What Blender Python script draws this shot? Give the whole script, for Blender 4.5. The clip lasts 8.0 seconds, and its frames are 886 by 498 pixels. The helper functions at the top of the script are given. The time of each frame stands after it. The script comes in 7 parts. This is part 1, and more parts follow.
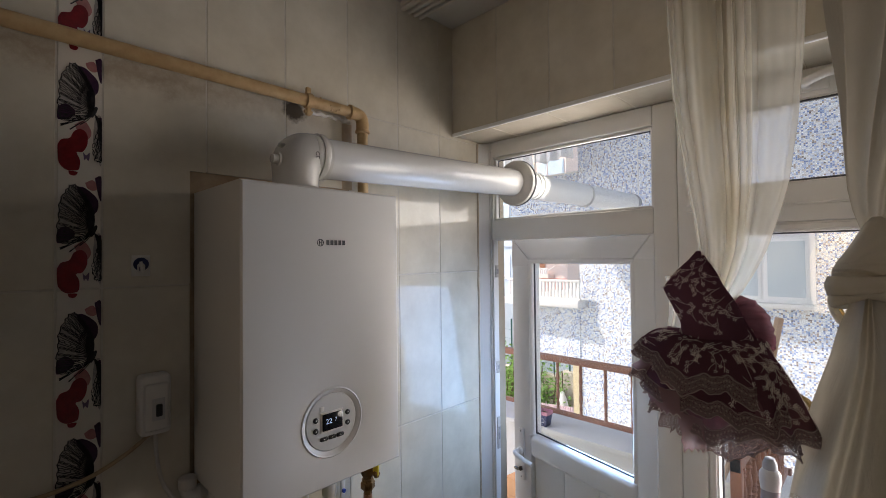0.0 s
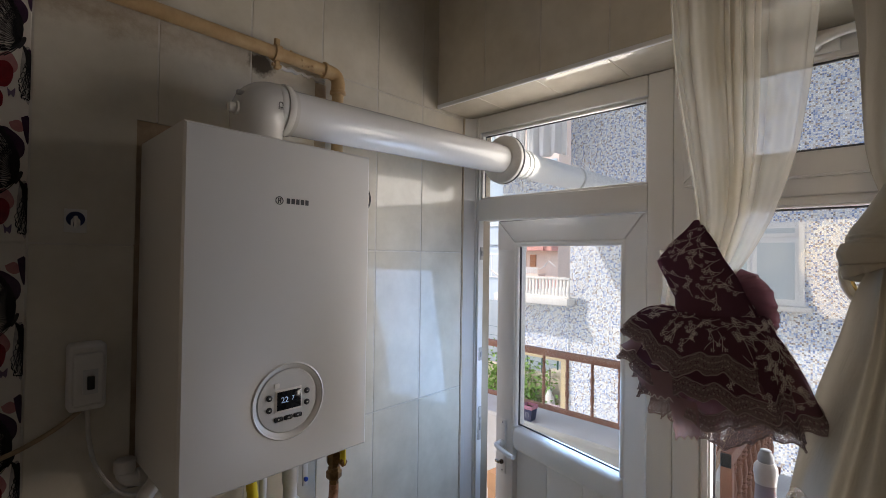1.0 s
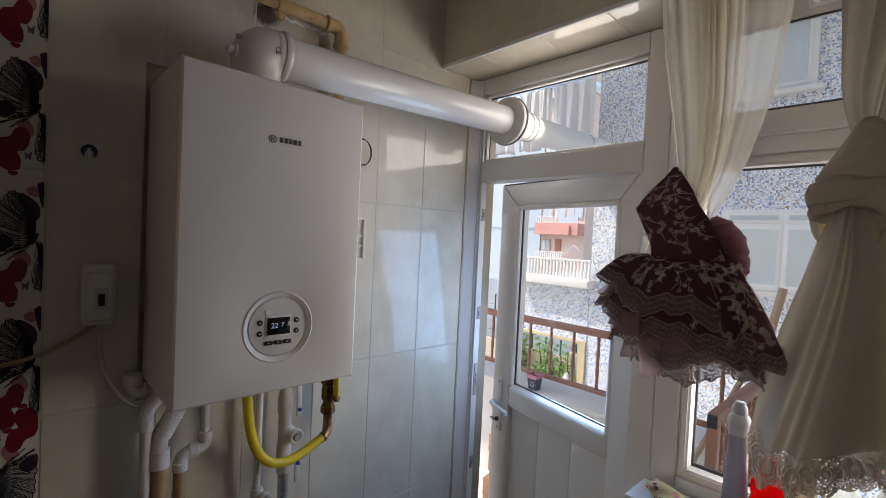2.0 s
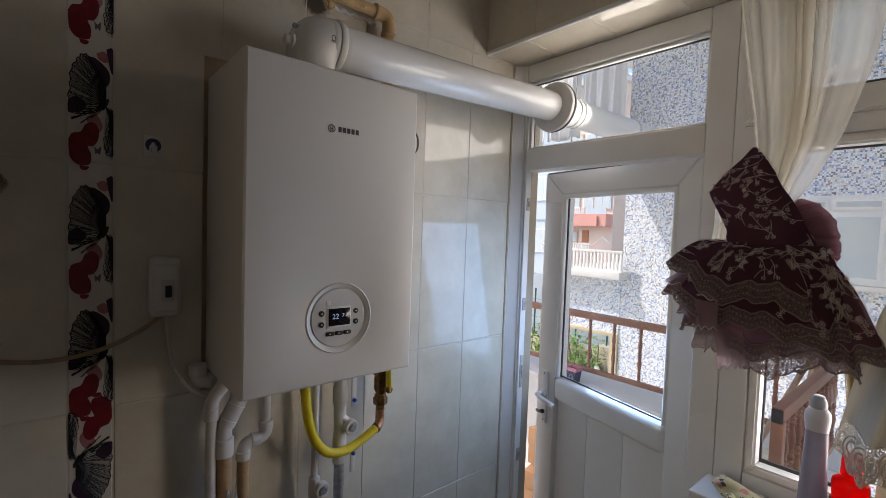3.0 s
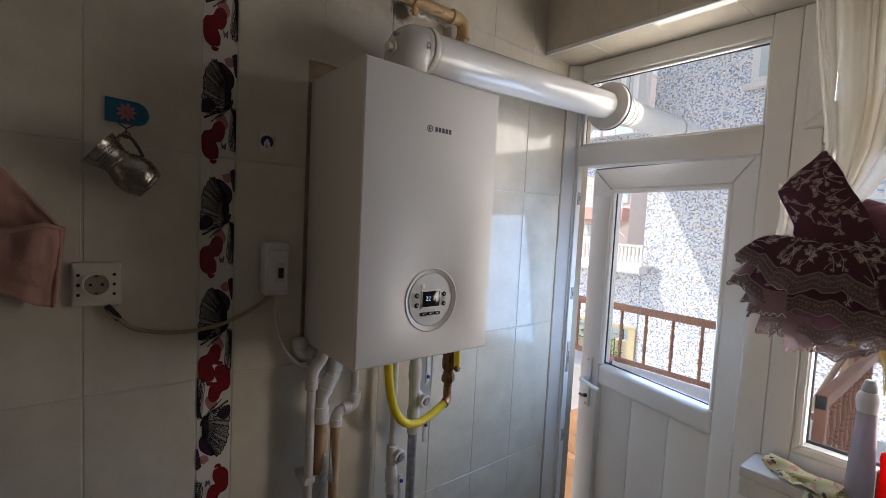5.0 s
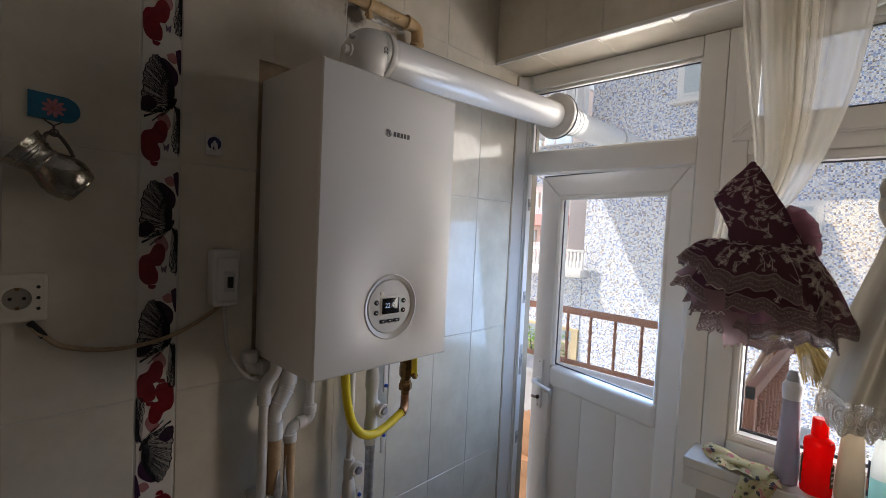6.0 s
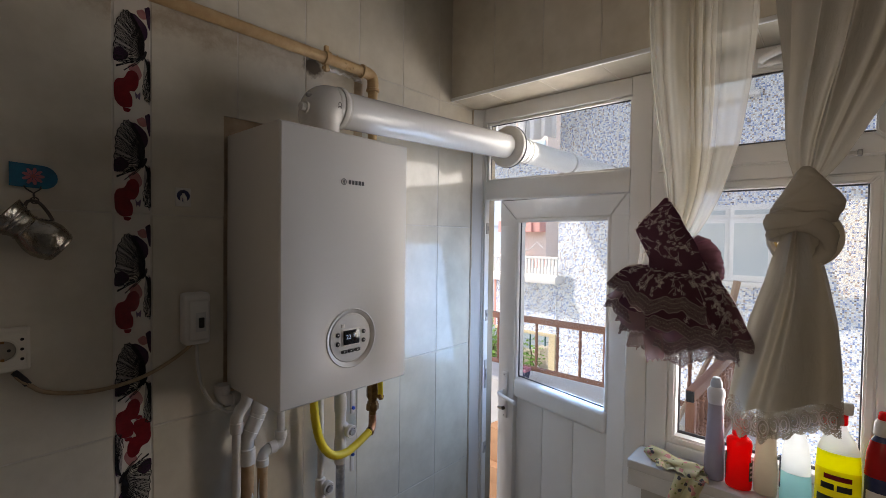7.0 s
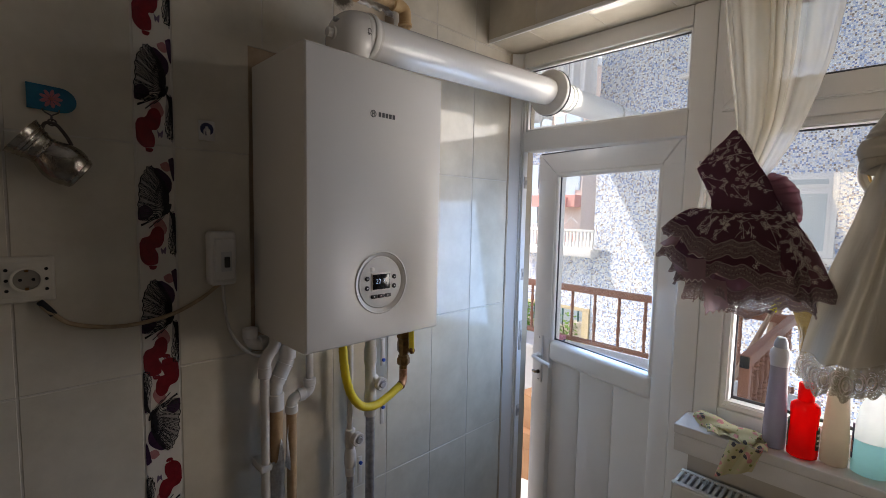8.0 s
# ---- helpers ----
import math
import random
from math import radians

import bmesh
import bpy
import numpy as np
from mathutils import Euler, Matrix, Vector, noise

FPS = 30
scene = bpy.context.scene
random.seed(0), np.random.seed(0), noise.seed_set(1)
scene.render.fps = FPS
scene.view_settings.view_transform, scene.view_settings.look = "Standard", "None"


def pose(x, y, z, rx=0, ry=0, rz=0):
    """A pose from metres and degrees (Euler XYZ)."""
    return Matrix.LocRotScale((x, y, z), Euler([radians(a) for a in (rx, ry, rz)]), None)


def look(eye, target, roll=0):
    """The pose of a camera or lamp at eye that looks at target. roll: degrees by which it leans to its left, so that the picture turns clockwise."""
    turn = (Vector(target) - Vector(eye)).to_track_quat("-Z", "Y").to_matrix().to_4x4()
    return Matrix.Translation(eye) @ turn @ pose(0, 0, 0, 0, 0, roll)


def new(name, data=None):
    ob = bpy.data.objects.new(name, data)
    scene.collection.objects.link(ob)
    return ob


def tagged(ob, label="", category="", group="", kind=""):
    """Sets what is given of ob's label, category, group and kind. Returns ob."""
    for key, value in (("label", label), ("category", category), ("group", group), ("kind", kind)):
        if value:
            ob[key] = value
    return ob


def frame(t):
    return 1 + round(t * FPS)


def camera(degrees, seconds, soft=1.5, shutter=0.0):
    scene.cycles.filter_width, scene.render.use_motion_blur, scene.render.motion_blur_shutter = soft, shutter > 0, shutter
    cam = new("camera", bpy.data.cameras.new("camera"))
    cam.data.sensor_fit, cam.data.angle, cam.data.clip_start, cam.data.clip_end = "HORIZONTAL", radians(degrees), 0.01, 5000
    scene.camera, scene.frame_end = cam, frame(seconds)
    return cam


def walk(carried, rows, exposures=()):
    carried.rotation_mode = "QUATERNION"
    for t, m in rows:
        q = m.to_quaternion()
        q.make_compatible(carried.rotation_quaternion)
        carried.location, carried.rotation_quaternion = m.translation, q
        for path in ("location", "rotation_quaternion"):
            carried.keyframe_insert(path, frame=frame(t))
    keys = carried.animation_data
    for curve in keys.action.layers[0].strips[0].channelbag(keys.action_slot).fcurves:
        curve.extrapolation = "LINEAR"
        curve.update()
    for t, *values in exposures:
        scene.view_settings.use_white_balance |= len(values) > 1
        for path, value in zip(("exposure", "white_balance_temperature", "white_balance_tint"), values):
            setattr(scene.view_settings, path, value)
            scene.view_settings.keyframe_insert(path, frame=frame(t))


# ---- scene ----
cam = camera(89.5, 8.0, 0.8)
PATH = [
    (0, (0.556, 0.035, 1.842), (-0.843, 1.464, 1.878), -0.6),
    (0.5, (0.49, 0.099, 1.81), (-0.88, 1.556, 1.842), -0.1),
    (1, (0.514, 0.134, 1.771), (-0.859, 1.588, 1.799), 0.8),
    (1.5, (0.62, 0.165, 1.701), (-0.783, 1.59, 1.698), 1.8),
    (1.7, (0.636, 0.173, 1.692), (-0.788, 1.577, 1.669), 2.2),
    (2.8, (0.508, 0.144, 1.671), (-0.996, 1.458, 1.572), 2.7),
    (3, (0.544, 0.126, 1.671), (-0.977, 1.421, 1.582), 2.0),
    (3.5, (0.61, 0.117, 1.685), (-0.973, 1.338, 1.618), 0.3),
    (4, (0.586, 0.027, 1.678), (-1.045, 1.183, 1.607), -0.4),
    (4.5, (0.474, -0.033, 1.672), (-1.123, 1.167, 1.562), 1.2),
    (4.7, (0.51, -0.052, 1.662), (-1.064, 1.175, 1.542), 2.1),
    (5.8, (0.502, -0.101, 1.675), (-0.945, 1.275, 1.562), 3.0),
    (6, (0.484, -0.095, 1.66), (-0.908, 1.339, 1.571), 2.7),
    (6.5, (0.582, -0.104, 1.722), (-0.749, 1.388, 1.67), 1.5),
    (7, (0.616, -0.13, 1.737), (-0.715, 1.362, 1.685), 0.8),
    (7.5, (0.579, -0.106, 1.692), (-0.791, 1.347, 1.58), 1.0),
    (8, (0.553, -0.075, 1.644), (-0.874, 1.317, 1.483), 1.2),
]
walk(cam, [(t, look(eye, target, roll)) for t, eye, target, roll in PATH], [(t, 1.34 + d, 7080, 18.5) for t, d in ((0.0, 0.08), (0.5, 0.04), (1.0, -0.16), (1.5, -0.18), (3.0, -0.16), (3.5, -0.16), (4.0, 0.0), (4.5, 0.24), (6.0, 0.04), (7.0, 0.10), (8.0, 0.08))])

# ---- light ----
world = bpy.data.worlds.new("sky_world")
scene.world = world
world.use_nodes = True
wn = world.node_tree.nodes
sky = wn.new("ShaderNodeTexSky")
sky.sky_type = "NISHITA"
sky.sun_disc = False
sky.sun_elevation = radians(54)
sky.sun_rotation = radians(226)
wn["Background"].inputs["Strength"].default_value = 0.15
world.node_tree.links.new(sky.outputs[0], wn["Background"].inputs["Color"])

sun = new("sun", bpy.data.lights.new("sun", "SUN"))
sun.data.energy = 1.6
sun.data.angle = radians(0.5)
sun.data.color = (1.0, 0.975, 0.94)
sun.matrix_world = look((0, 0, 0), (0.42, 0.40, -0.80))



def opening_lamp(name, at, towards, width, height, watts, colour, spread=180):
    """An area lamp added just outside an opening of the outer wall, in place of daylight."""
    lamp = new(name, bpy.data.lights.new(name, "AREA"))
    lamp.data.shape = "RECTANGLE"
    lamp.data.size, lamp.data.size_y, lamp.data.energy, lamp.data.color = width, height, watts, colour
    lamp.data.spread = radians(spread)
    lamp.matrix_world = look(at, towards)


# added fill lamps: they lift the room beyond what sun and sky bring in
opening_lamp("window_fill", (0.56, 1.690, 1.49), (-0.58, 0.98, 1.60), 0.36, 0.84, 0.92, (1.0, 0.95, 0.88), 80)
opening_lamp("hopper_fill", (0.44, 1.620, 2.13), (0.10, 0.6, 1.60), 0.44, 0.18, 0.5, (0.95, 0.98, 1.0), 150)
opening_lamp("transom_fill", (-0.20, 1.600, 2.12), (-0.5, 0.8, 2.10), 0.42, 0.22, 0.58, (1.0, 0.97, 0.92), 150)
opening_lamp("window_back_fill", (0.46, 1.640, 1.45), (0.62, 0.5, 1.15), 0.42, 0.78, 0.9, (0.97, 0.99, 1.0), 130)
opening_lamp("door_fill", (-0.20, 1.582, 1.38), (-0.32, 0.8, 1.20), 0.36, 0.66, 2.05, (0.32, 0.58, 1.0), 180)

# fill lamp added behind the camera, in the opening of an unseen room
fill_lamp = new("room_fill", bpy.data.lights.new("room_fill", "AREA"))
fill_lamp.data.shape = "RECTANGLE"
fill_lamp.data.size, fill_lamp.data.size_y = 1.6, 1.5
fill_lamp.data.energy = 13
fill_lamp.data.color = (1.0, 0.79, 0.53)
fill_lamp.matrix_world = look((0.55, -6.02, 1.65), (0.55, 0.0, 1.65))



# ---- tools ----
UP = Vector((0, 0, 1))


def node_mat(name):
    m = bpy.data.materials.new(name)
    m.use_nodes = True
    nt = m.node_tree
    return m, nt, nt.nodes["Principled BSDF"]


def add(nt, kind, **values):
    n = nt.nodes.new(kind)
    for key, value in values.items():
        n.inputs[key.replace("_", " ")].default_value = value
    return n


def mat(name, c1, c2=None, scale=6.0, rough=0.5, rough2=None, metal=0.0, bump=0.0, bscale=60.0, spec=0.5, coat=0.0,
        trans=0.0, ior=1.45, sss=0.0, piece=0.0, stretch=(1, 1, 1), detail=5.0):
    """A surface with cloudy variation between two colours, uneven gloss and a fine relief."""
    m, nt, b = node_mat(name)
    c2 = c2 or tuple(v * 0.86 for v in c1)
    geo = add(nt, "ShaderNodeNewGeometry")
    mapping = add(nt, "ShaderNodeMapping", Scale=stretch)
    nt.links.new(geo.outputs["Position"], mapping.inputs["Vector"])
    n1 = add(nt, "ShaderNodeTexNoise", Scale=scale, Detail=detail, Roughness=0.6)
    nt.links.new(mapping.outputs[0], n1.inputs["Vector"])
    ramp = nt.nodes.new("ShaderNodeValToRGB")
    ramp.color_ramp.elements[0].position, ramp.color_ramp.elements[1].position = 0.3, 0.7
    ramp.color_ramp.elements[0].color, ramp.color_ramp.elements[1].color = (*c1, 1), (*c2, 1)
    nt.links.new(n1.outputs["Fac"], ramp.inputs["Fac"])
    colour = ramp.outputs["Color"]
    if piece:
        info = add(nt, "ShaderNodeObjectInfo")
        hsv = add(nt, "ShaderNodeHueSaturation")
        rng = add(nt, "ShaderNodeMapRange", To_Min=1 - piece, To_Max=1 + piece)
        nt.links.new(info.outputs["Random"], rng.inputs["Value"])
        nt.links.new(rng.outputs[0], hsv.inputs["Value"])
        nt.links.new(colour, hsv.inputs["Color"])
        colour = hsv.outputs["Color"]
    nt.links.new(colour, b.inputs["Base Color"])
    n2 = add(nt, "ShaderNodeTexNoise", Scale=bscale, Detail=4.0)
    nt.links.new(mapping.outputs[0], n2.inputs["Vector"])
    rr = add(nt, "ShaderNodeMapRange", To_Min=rough, To_Max=rough2 if rough2 is not None else min(1, rough * 1.25 + 0.04))
    nt.links.new(n1.outputs["Fac"], rr.inputs["Value"])
    nt.links.new(rr.outputs[0], b.inputs["Roughness"])
    if bump:
        bp = add(nt, "ShaderNodeBump", Strength=bump, Distance=0.002)
        nt.links.new(n2.outputs["Fac"], bp.inputs["Height"])
        nt.links.new(bp.outputs[0], b.inputs["Normal"])
    b.inputs["Metallic"].default_value = metal
    b.inputs["Specular IOR Level"].default_value = spec
    b.inputs["Coat Weight"].default_value = coat
    b.inputs["Transmission Weight"].default_value = trans
    b.inputs["IOR"].default_value = ior
    if sss:
        b.inputs["Subsurface Weight"].default_value = sss
        b.inputs["Subsurface Radius"].default_value = (0.02, 0.02, 0.02)
    return m


def cloth_mat(name, c1, c2, through_light=0.4, weave=900.0, alpha=1.0, rough=0.85, wrinkle=0.0):
    """Woven cloth: diffuse on both sides, with light passing through it; alpha under one for a sheer weave."""
    m, nt, b = node_mat(name)
    nt.nodes.remove(b)
    out = nt.nodes["Material Output"]
    geo = add(nt, "ShaderNodeNewGeometry")
    n1 = add(nt, "ShaderNodeTexNoise", Scale=14.0, Detail=6.0)
    nt.links.new(geo.outputs["Position"], n1.inputs["Vector"])
    mix = add(nt, "ShaderNodeMix")
    mix.data_type = "RGBA"
    mix.inputs["A"].default_value, mix.inputs["B"].default_value = (*c1, 1), (*c2, 1)
    nt.links.new(n1.outputs["Fac"], mix.inputs["Factor"])
    wv = add(nt, "ShaderNodeTexNoise", Scale=weave, Detail=2.0)
    nt.links.new(geo.outputs["Position"], wv.inputs["Vector"])
    bp = add(nt, "ShaderNodeBump", Strength=0.25, Distance=0.001)
    nt.links.new(wv.outputs["Fac"], bp.inputs["Height"])
    if wrinkle:
        wk = add(nt, "ShaderNodeTexNoise", Scale=26.0, Detail=4.0, Distortion=1.2)
        st = nt.nodes.new("ShaderNodeMapping")
        st.inputs["Scale"].default_value = (1.0, 1.0, 0.55)
        nt.links.new(geo.outputs["Position"], st.inputs["Vector"])
        nt.links.new(st.outputs[0], wk.inputs["Vector"])
        b2 = add(nt, "ShaderNodeBump", Strength=wrinkle, Distance=0.012)
        nt.links.new(wk.outputs["Fac"], b2.inputs["Height"])
        nt.links.new(b2.outputs[0], bp.inputs["Normal"])
    dif, tra = add(nt, "ShaderNodeBsdfDiffuse"), add(nt, "ShaderNodeBsdfTranslucent")
    for s in (dif, tra):
        nt.links.new(mix.outputs["Result"], s.inputs["Color"])
        nt.links.new(bp.outputs[0], s.inputs["Normal"])
    mx = add(nt, "ShaderNodeMixShader", Fac=through_light)
    nt.links.new(dif.outputs[0], mx.inputs[1])
    nt.links.new(tra.outputs[0], mx.inputs[2])
    last = mx
    if alpha < 1:
        clear = add(nt, "ShaderNodeBsdfTransparent")
        last = add(nt, "ShaderNodeMixShader", Fac=alpha)
        nt.links.new(clear.outputs[0], last.inputs[1])
        nt.links.new(mx.outputs[0], last.inputs[2])
    nt.links.new(last.outputs[0], out.inputs["Surface"])
    return m


def lace_mat(name, colour, scale, cover):
    """Openwork lace: threads round many small holes."""
    m = cloth_mat(name, colour, tuple(v * 0.8 for v in colour), 0.35)
    nt = m.node_tree
    out = nt.nodes["Material Output"]
    solid = out.inputs["Surface"].links[0].from_socket
    geo = add(nt, "ShaderNodeNewGeometry")
    vor = add(nt, "ShaderNodeTexVoronoi", Scale=scale)
    vor.feature = "DISTANCE_TO_EDGE"
    nt.links.new(geo.outputs["Position"], vor.inputs["Vector"])
    less = add(nt, "ShaderNodeMath")
    less.operation = "LESS_THAN"
    less.inputs[1].default_value = cover
    nt.links.new(vor.outputs["Distance"], less.inputs[0])
    clear = add(nt, "ShaderNodeBsdfTransparent")
    mx = add(nt, "ShaderNodeMixShader")
    nt.links.new(less.outputs[0], mx.inputs[0])
    nt.links.new(clear.outputs[0], mx.inputs[1])
    nt.links.new(solid, mx.inputs[2])
    nt.links.new(mx.outputs[0], out.inputs["Surface"])
    return m


def mosaic_mat():
    """Facade of small square glass tesserae, white and grey with blue, brown and tan among them, in pale grout."""
    m, nt, b = node_mat("glass_mosaic")
    geo = add(nt, "ShaderNodeNewGeometry")
    sc = nt.nodes.new("ShaderNodeVectorMath")
    sc.operation = "SCALE"
    sc.inputs["Scale"].default_value = 1 / 0.023
    nt.links.new(geo.outputs["Position"], sc.inputs[0])
    fl, fr = nt.nodes.new("ShaderNodeVectorMath"), nt.nodes.new("ShaderNodeVectorMath")
    fl.operation, fr.operation = "FLOOR", "FRACTION"
    nt.links.new(sc.outputs[0], fl.inputs[0])
    nt.links.new(sc.outputs[0], fr.inputs[0])
    white = nt.nodes.new("ShaderNodeTexWhiteNoise")
    white.noise_dimensions = "3D"
    nt.links.new(fl.outputs[0], white.inputs["Vector"])
    ramp = nt.nodes.new("ShaderNodeValToRGB")
    ramp.color_ramp.interpolation = "CONSTANT"
    stops = [(0.0, (0.88, 0.89, 0.90)), (0.30, (0.72, 0.77, 0.84)), (0.46, (0.80, 0.78, 0.75)), (0.56, (0.50, 0.59, 0.76)),
             (0.68, (0.31, 0.43, 0.68)), (0.78, (0.44, 0.36, 0.31)), (0.85, (0.66, 0.61, 0.56)), (0.91, (0.20, 0.27, 0.48)), (0.965, (0.20, 0.17, 0.15))]
    els = ramp.color_ramp.elements
    els[0].position, els[0].color = 0.0, (*stops[0][1], 1)
    els[1].position, els[1].color = stops[1][0], (*stops[1][1], 1)
    for p, c in stops[2:]:
        els.new(p).color = (*c, 1)
    nt.links.new(white.outputs["Value"], ramp.inputs["Fac"])
    sep = nt.nodes.new("ShaderNodeSeparateXYZ")
    nt.links.new(fr.outputs[0], sep.inputs[0])
    lows = []
    for ax in ("X", "Z"):
        lt = nt.nodes.new("ShaderNodeMath")
        lt.operation = "LESS_THAN"
        lt.inputs[1].default_value = 0.1
        nt.links.new(sep.outputs[ax], lt.inputs[0])
        lows.append(lt)
    mxm = nt.nodes.new("ShaderNodeMath")
    mxm.operation = "MAXIMUM"
    nt.links.new(lows[0].outputs[0], mxm.inputs[0])
    nt.links.new(lows[1].outputs[0], mxm.inputs[1])
    mix = add(nt, "ShaderNodeMix")
    mix.data_type = "RGBA"
    mix.inputs["B"].default_value = (0.68, 0.69, 0.70, 1)
    nt.links.new(mxm.outputs[0], mix.inputs["Factor"])
    nt.links.new(ramp.outputs["Color"], mix.inputs["A"])
    nt.links.new(mix.outputs["Result"], b.inputs["Base Color"])
    b.inputs["Roughness"].default_value = 0.4
    return m


def glass_mat(name, tint=(1, 1, 1), rough=0.0):
    """A window pane: clear straight through, with a weak mirror on its face."""
    m, nt, b = node_mat(name)
    nt.nodes.remove(b)
    out = nt.nodes["Material Output"]
    clear = add(nt, "ShaderNodeBsdfTransparent", Color=(*tint, 1))
    gloss = add(nt, "ShaderNodeBsdfGlossy", Roughness=rough)
    lw = add(nt, "ShaderNodeLayerWeight", Blend=0.5)
    pw = nt.nodes.new("ShaderNodeMath")
    pw.operation = "POWER"
    pw.inputs[1].default_value = 5.0
    nt.links.new(lw.outputs["Facing"], pw.inputs[0])
    fres = add(nt, "ShaderNodeMapRange", To_Min=0.04, To_Max=0.9)
    nt.links.new(pw.outputs[0], fres.inputs["Value"])
    mx = add(nt, "ShaderNodeMixShader")
    nt.links.new(fres.outputs[0], mx.inputs[0])
    nt.links.new(clear.outputs[0], mx.inputs[1])
    nt.links.new(gloss.outputs[0], mx.inputs[2])
    nt.links.new(mx.outputs[0], out.inputs["Surface"])
    return m


def plastic_mat(name, c1, through_light=0.5, rough=0.25):
    """Thin coloured plastic with liquid behind it: glossy, and light comes through."""
    m, nt, b = node_mat(name)
    out = nt.nodes["Material Output"]
    geo = add(nt, "ShaderNodeNewGeometry")
    ns = add(nt, "ShaderNodeTexNoise", Scale=30.0, Detail=3.0)
    nt.links.new(geo.outputs["Position"], ns.inputs["Vector"])
    mix = add(nt, "ShaderNodeMix")
    mix.data_type = "RGBA"
    mix.inputs["A"].default_value, mix.inputs["B"].default_value = (*c1, 1), (*(v * 0.88 for v in c1), 1)
    nt.links.new(ns.outputs["Fac"], mix.inputs["Factor"])
    tra = add(nt, "ShaderNodeBsdfTranslucent")
    nt.links.new(mix.outputs["Result"], b.inputs["Base Color"])
    nt.links.new(mix.outputs["Result"], tra.inputs["Color"])
    b.inputs["Roughness"].default_value = rough
    mx = add(nt, "ShaderNodeMixShader", Fac=through_light)
    nt.links.new(b.outputs[0], mx.inputs[1])
    nt.links.new(tra.outputs[0], mx.inputs[2])
    nt.links.new(mx.outputs[0], out.inputs["Surface"])
    return m


def glow_mat(name, colour, strength):
    m, nt, b = node_mat(name)
    b.inputs["Base Color"].default_value = (*colour, 1)
    b.inputs["Emission Color"].default_value = (*colour, 1)
    b.inputs["Emission Strength"].default_value = strength
    return m


# ---- mesh tools ----
def box(bm, x0, x1, y0, y1, z0, z1, bevel=0.0, segs=2):
    vs = bmesh.ops.create_cube(bm, size=1.0)["verts"]
    bmesh.ops.scale(bm, vec=(x1 - x0, y1 - y0, z1 - z0), verts=vs)
    bmesh.ops.translate(bm, vec=((x0 + x1) / 2, (y0 + y1) / 2, (z0 + z1) / 2), verts=vs)
    if bevel:
        es = list({e for v in vs for e in v.link_edges})
        bmesh.ops.bevel(bm, geom=es, offset=bevel, segments=segs, affect="EDGES", profile=0.5)
    return bm


def ring_loop(bm, centre, a, b, seg):
    return [bm.verts.new(centre + a * math.cos(2 * math.pi * i / seg) + b * math.sin(2 * math.pi * i / seg)) for i in range(seg)]


def skin(bm, loops, cap=True, closed=True):
    for l0, l1 in zip(loops, loops[1:]):
        n = len(l0)
        for i in range(n if closed else n - 1):
            bm.faces.new((l0[i], l0[(i + 1) % n], l1[(i + 1) % n], l1[i]))
    if cap and closed:
        bm.faces.new(list(reversed(loops[0])))
        bm.faces.new(loops[-1])


def sweep(bm, pts, r, seg=14, cap=True, flat=1.0):
    """A tube along points; r a number or one for each point; flat squeezes its second axis."""
    pts = [Vector(p) for p in pts]
    rs = r if isinstance(r, (list, tuple)) else [r] * len(pts)
    a, loops = None, []
    for i, p in enumerate(pts):
        d = (pts[min(i + 1, len(pts) - 1)] - pts[max(i - 1, 0)]).normalized()
        if a is None:
            a = d.cross(UP) if abs(d.z) < 0.9 else d.cross(Vector((0, 1, 0)))
        a = (a - d * a.dot(d)).normalized()
        b = d.cross(a)
        loops.append(ring_loop(bm, p, a * rs[i], b * rs[i] * flat, seg))
    skin(bm, loops, cap)
    return bm


def curve_pts(ctrl, n=8):
    """Catmull-Rom points through control points."""
    c = [Vector(p) for p in ctrl]
    c = [2 * c[0] - c[1], *c, 2 * c[-1] - c[-2]]
    out = []
    for p0, p1, p2, p3 in zip(c, c[1:], c[2:], c[3:]):
        for k in range(n):
            t = k / n
            out.append(0.5 * ((2 * p1) + (p2 - p0) * t + (2 * p0 - 5 * p1 + 4 * p2 - p3) * t * t + (3 * p1 - p0 - 3 * p2 + p3) * t ** 3))
    return out + [c[-2]]


def lathe(bm, prof, seg=24, at=(0, 0, 0), sx=1.0, sy=1.0, axis="z", cap=True):
    """A turned body from (radius, height) pairs."""
    at = Vector(at)
    ax = {"z": (Vector((1, 0, 0)), Vector((0, 1, 0)), Vector((0, 0, 1))), "x": (Vector((0, 1, 0)), Vector((0, 0, 1)), Vector((1, 0, 0))),
          "y": (Vector((0, 0, 1)), Vector((1, 0, 0)), Vector((0, 1, 0)))}[axis]
    skin(bm, [ring_loop(bm, at + ax[2] * h, ax[0] * max(r, 1e-4) * sx, ax[1] * max(r, 1e-4) * sy, seg) for r, h in prof], cap)
    return bm


def prism(bm, pts, to3, depth):
    """A flat outline pushed through a thickness; to3(u, v, d) gives the place."""
    f, k = [bm.verts.new(to3(u, v, 0)) for u, v in pts], [bm.verts.new(to3(u, v, depth)) for u, v in pts]
    skin(bm, [f, k])
    return bm


def sheet(bm, fn, nu, nv, close_u=False):
    """A surface fn(u, v) on a grid, u and v from 0 to 1."""
    cols = nu if close_u else nu + 1
    g = [[bm.verts.new(fn(i / nu, j / nv)) for i in range(cols)] for j in range(nv + 1)]
    for j in range(nv):
        for i in range(nu):
            k = (i + 1) % cols
            bm.faces.new((g[j][i], g[j][k], g[j + 1][k], g[j + 1][i]))
    return bm


INV = {}


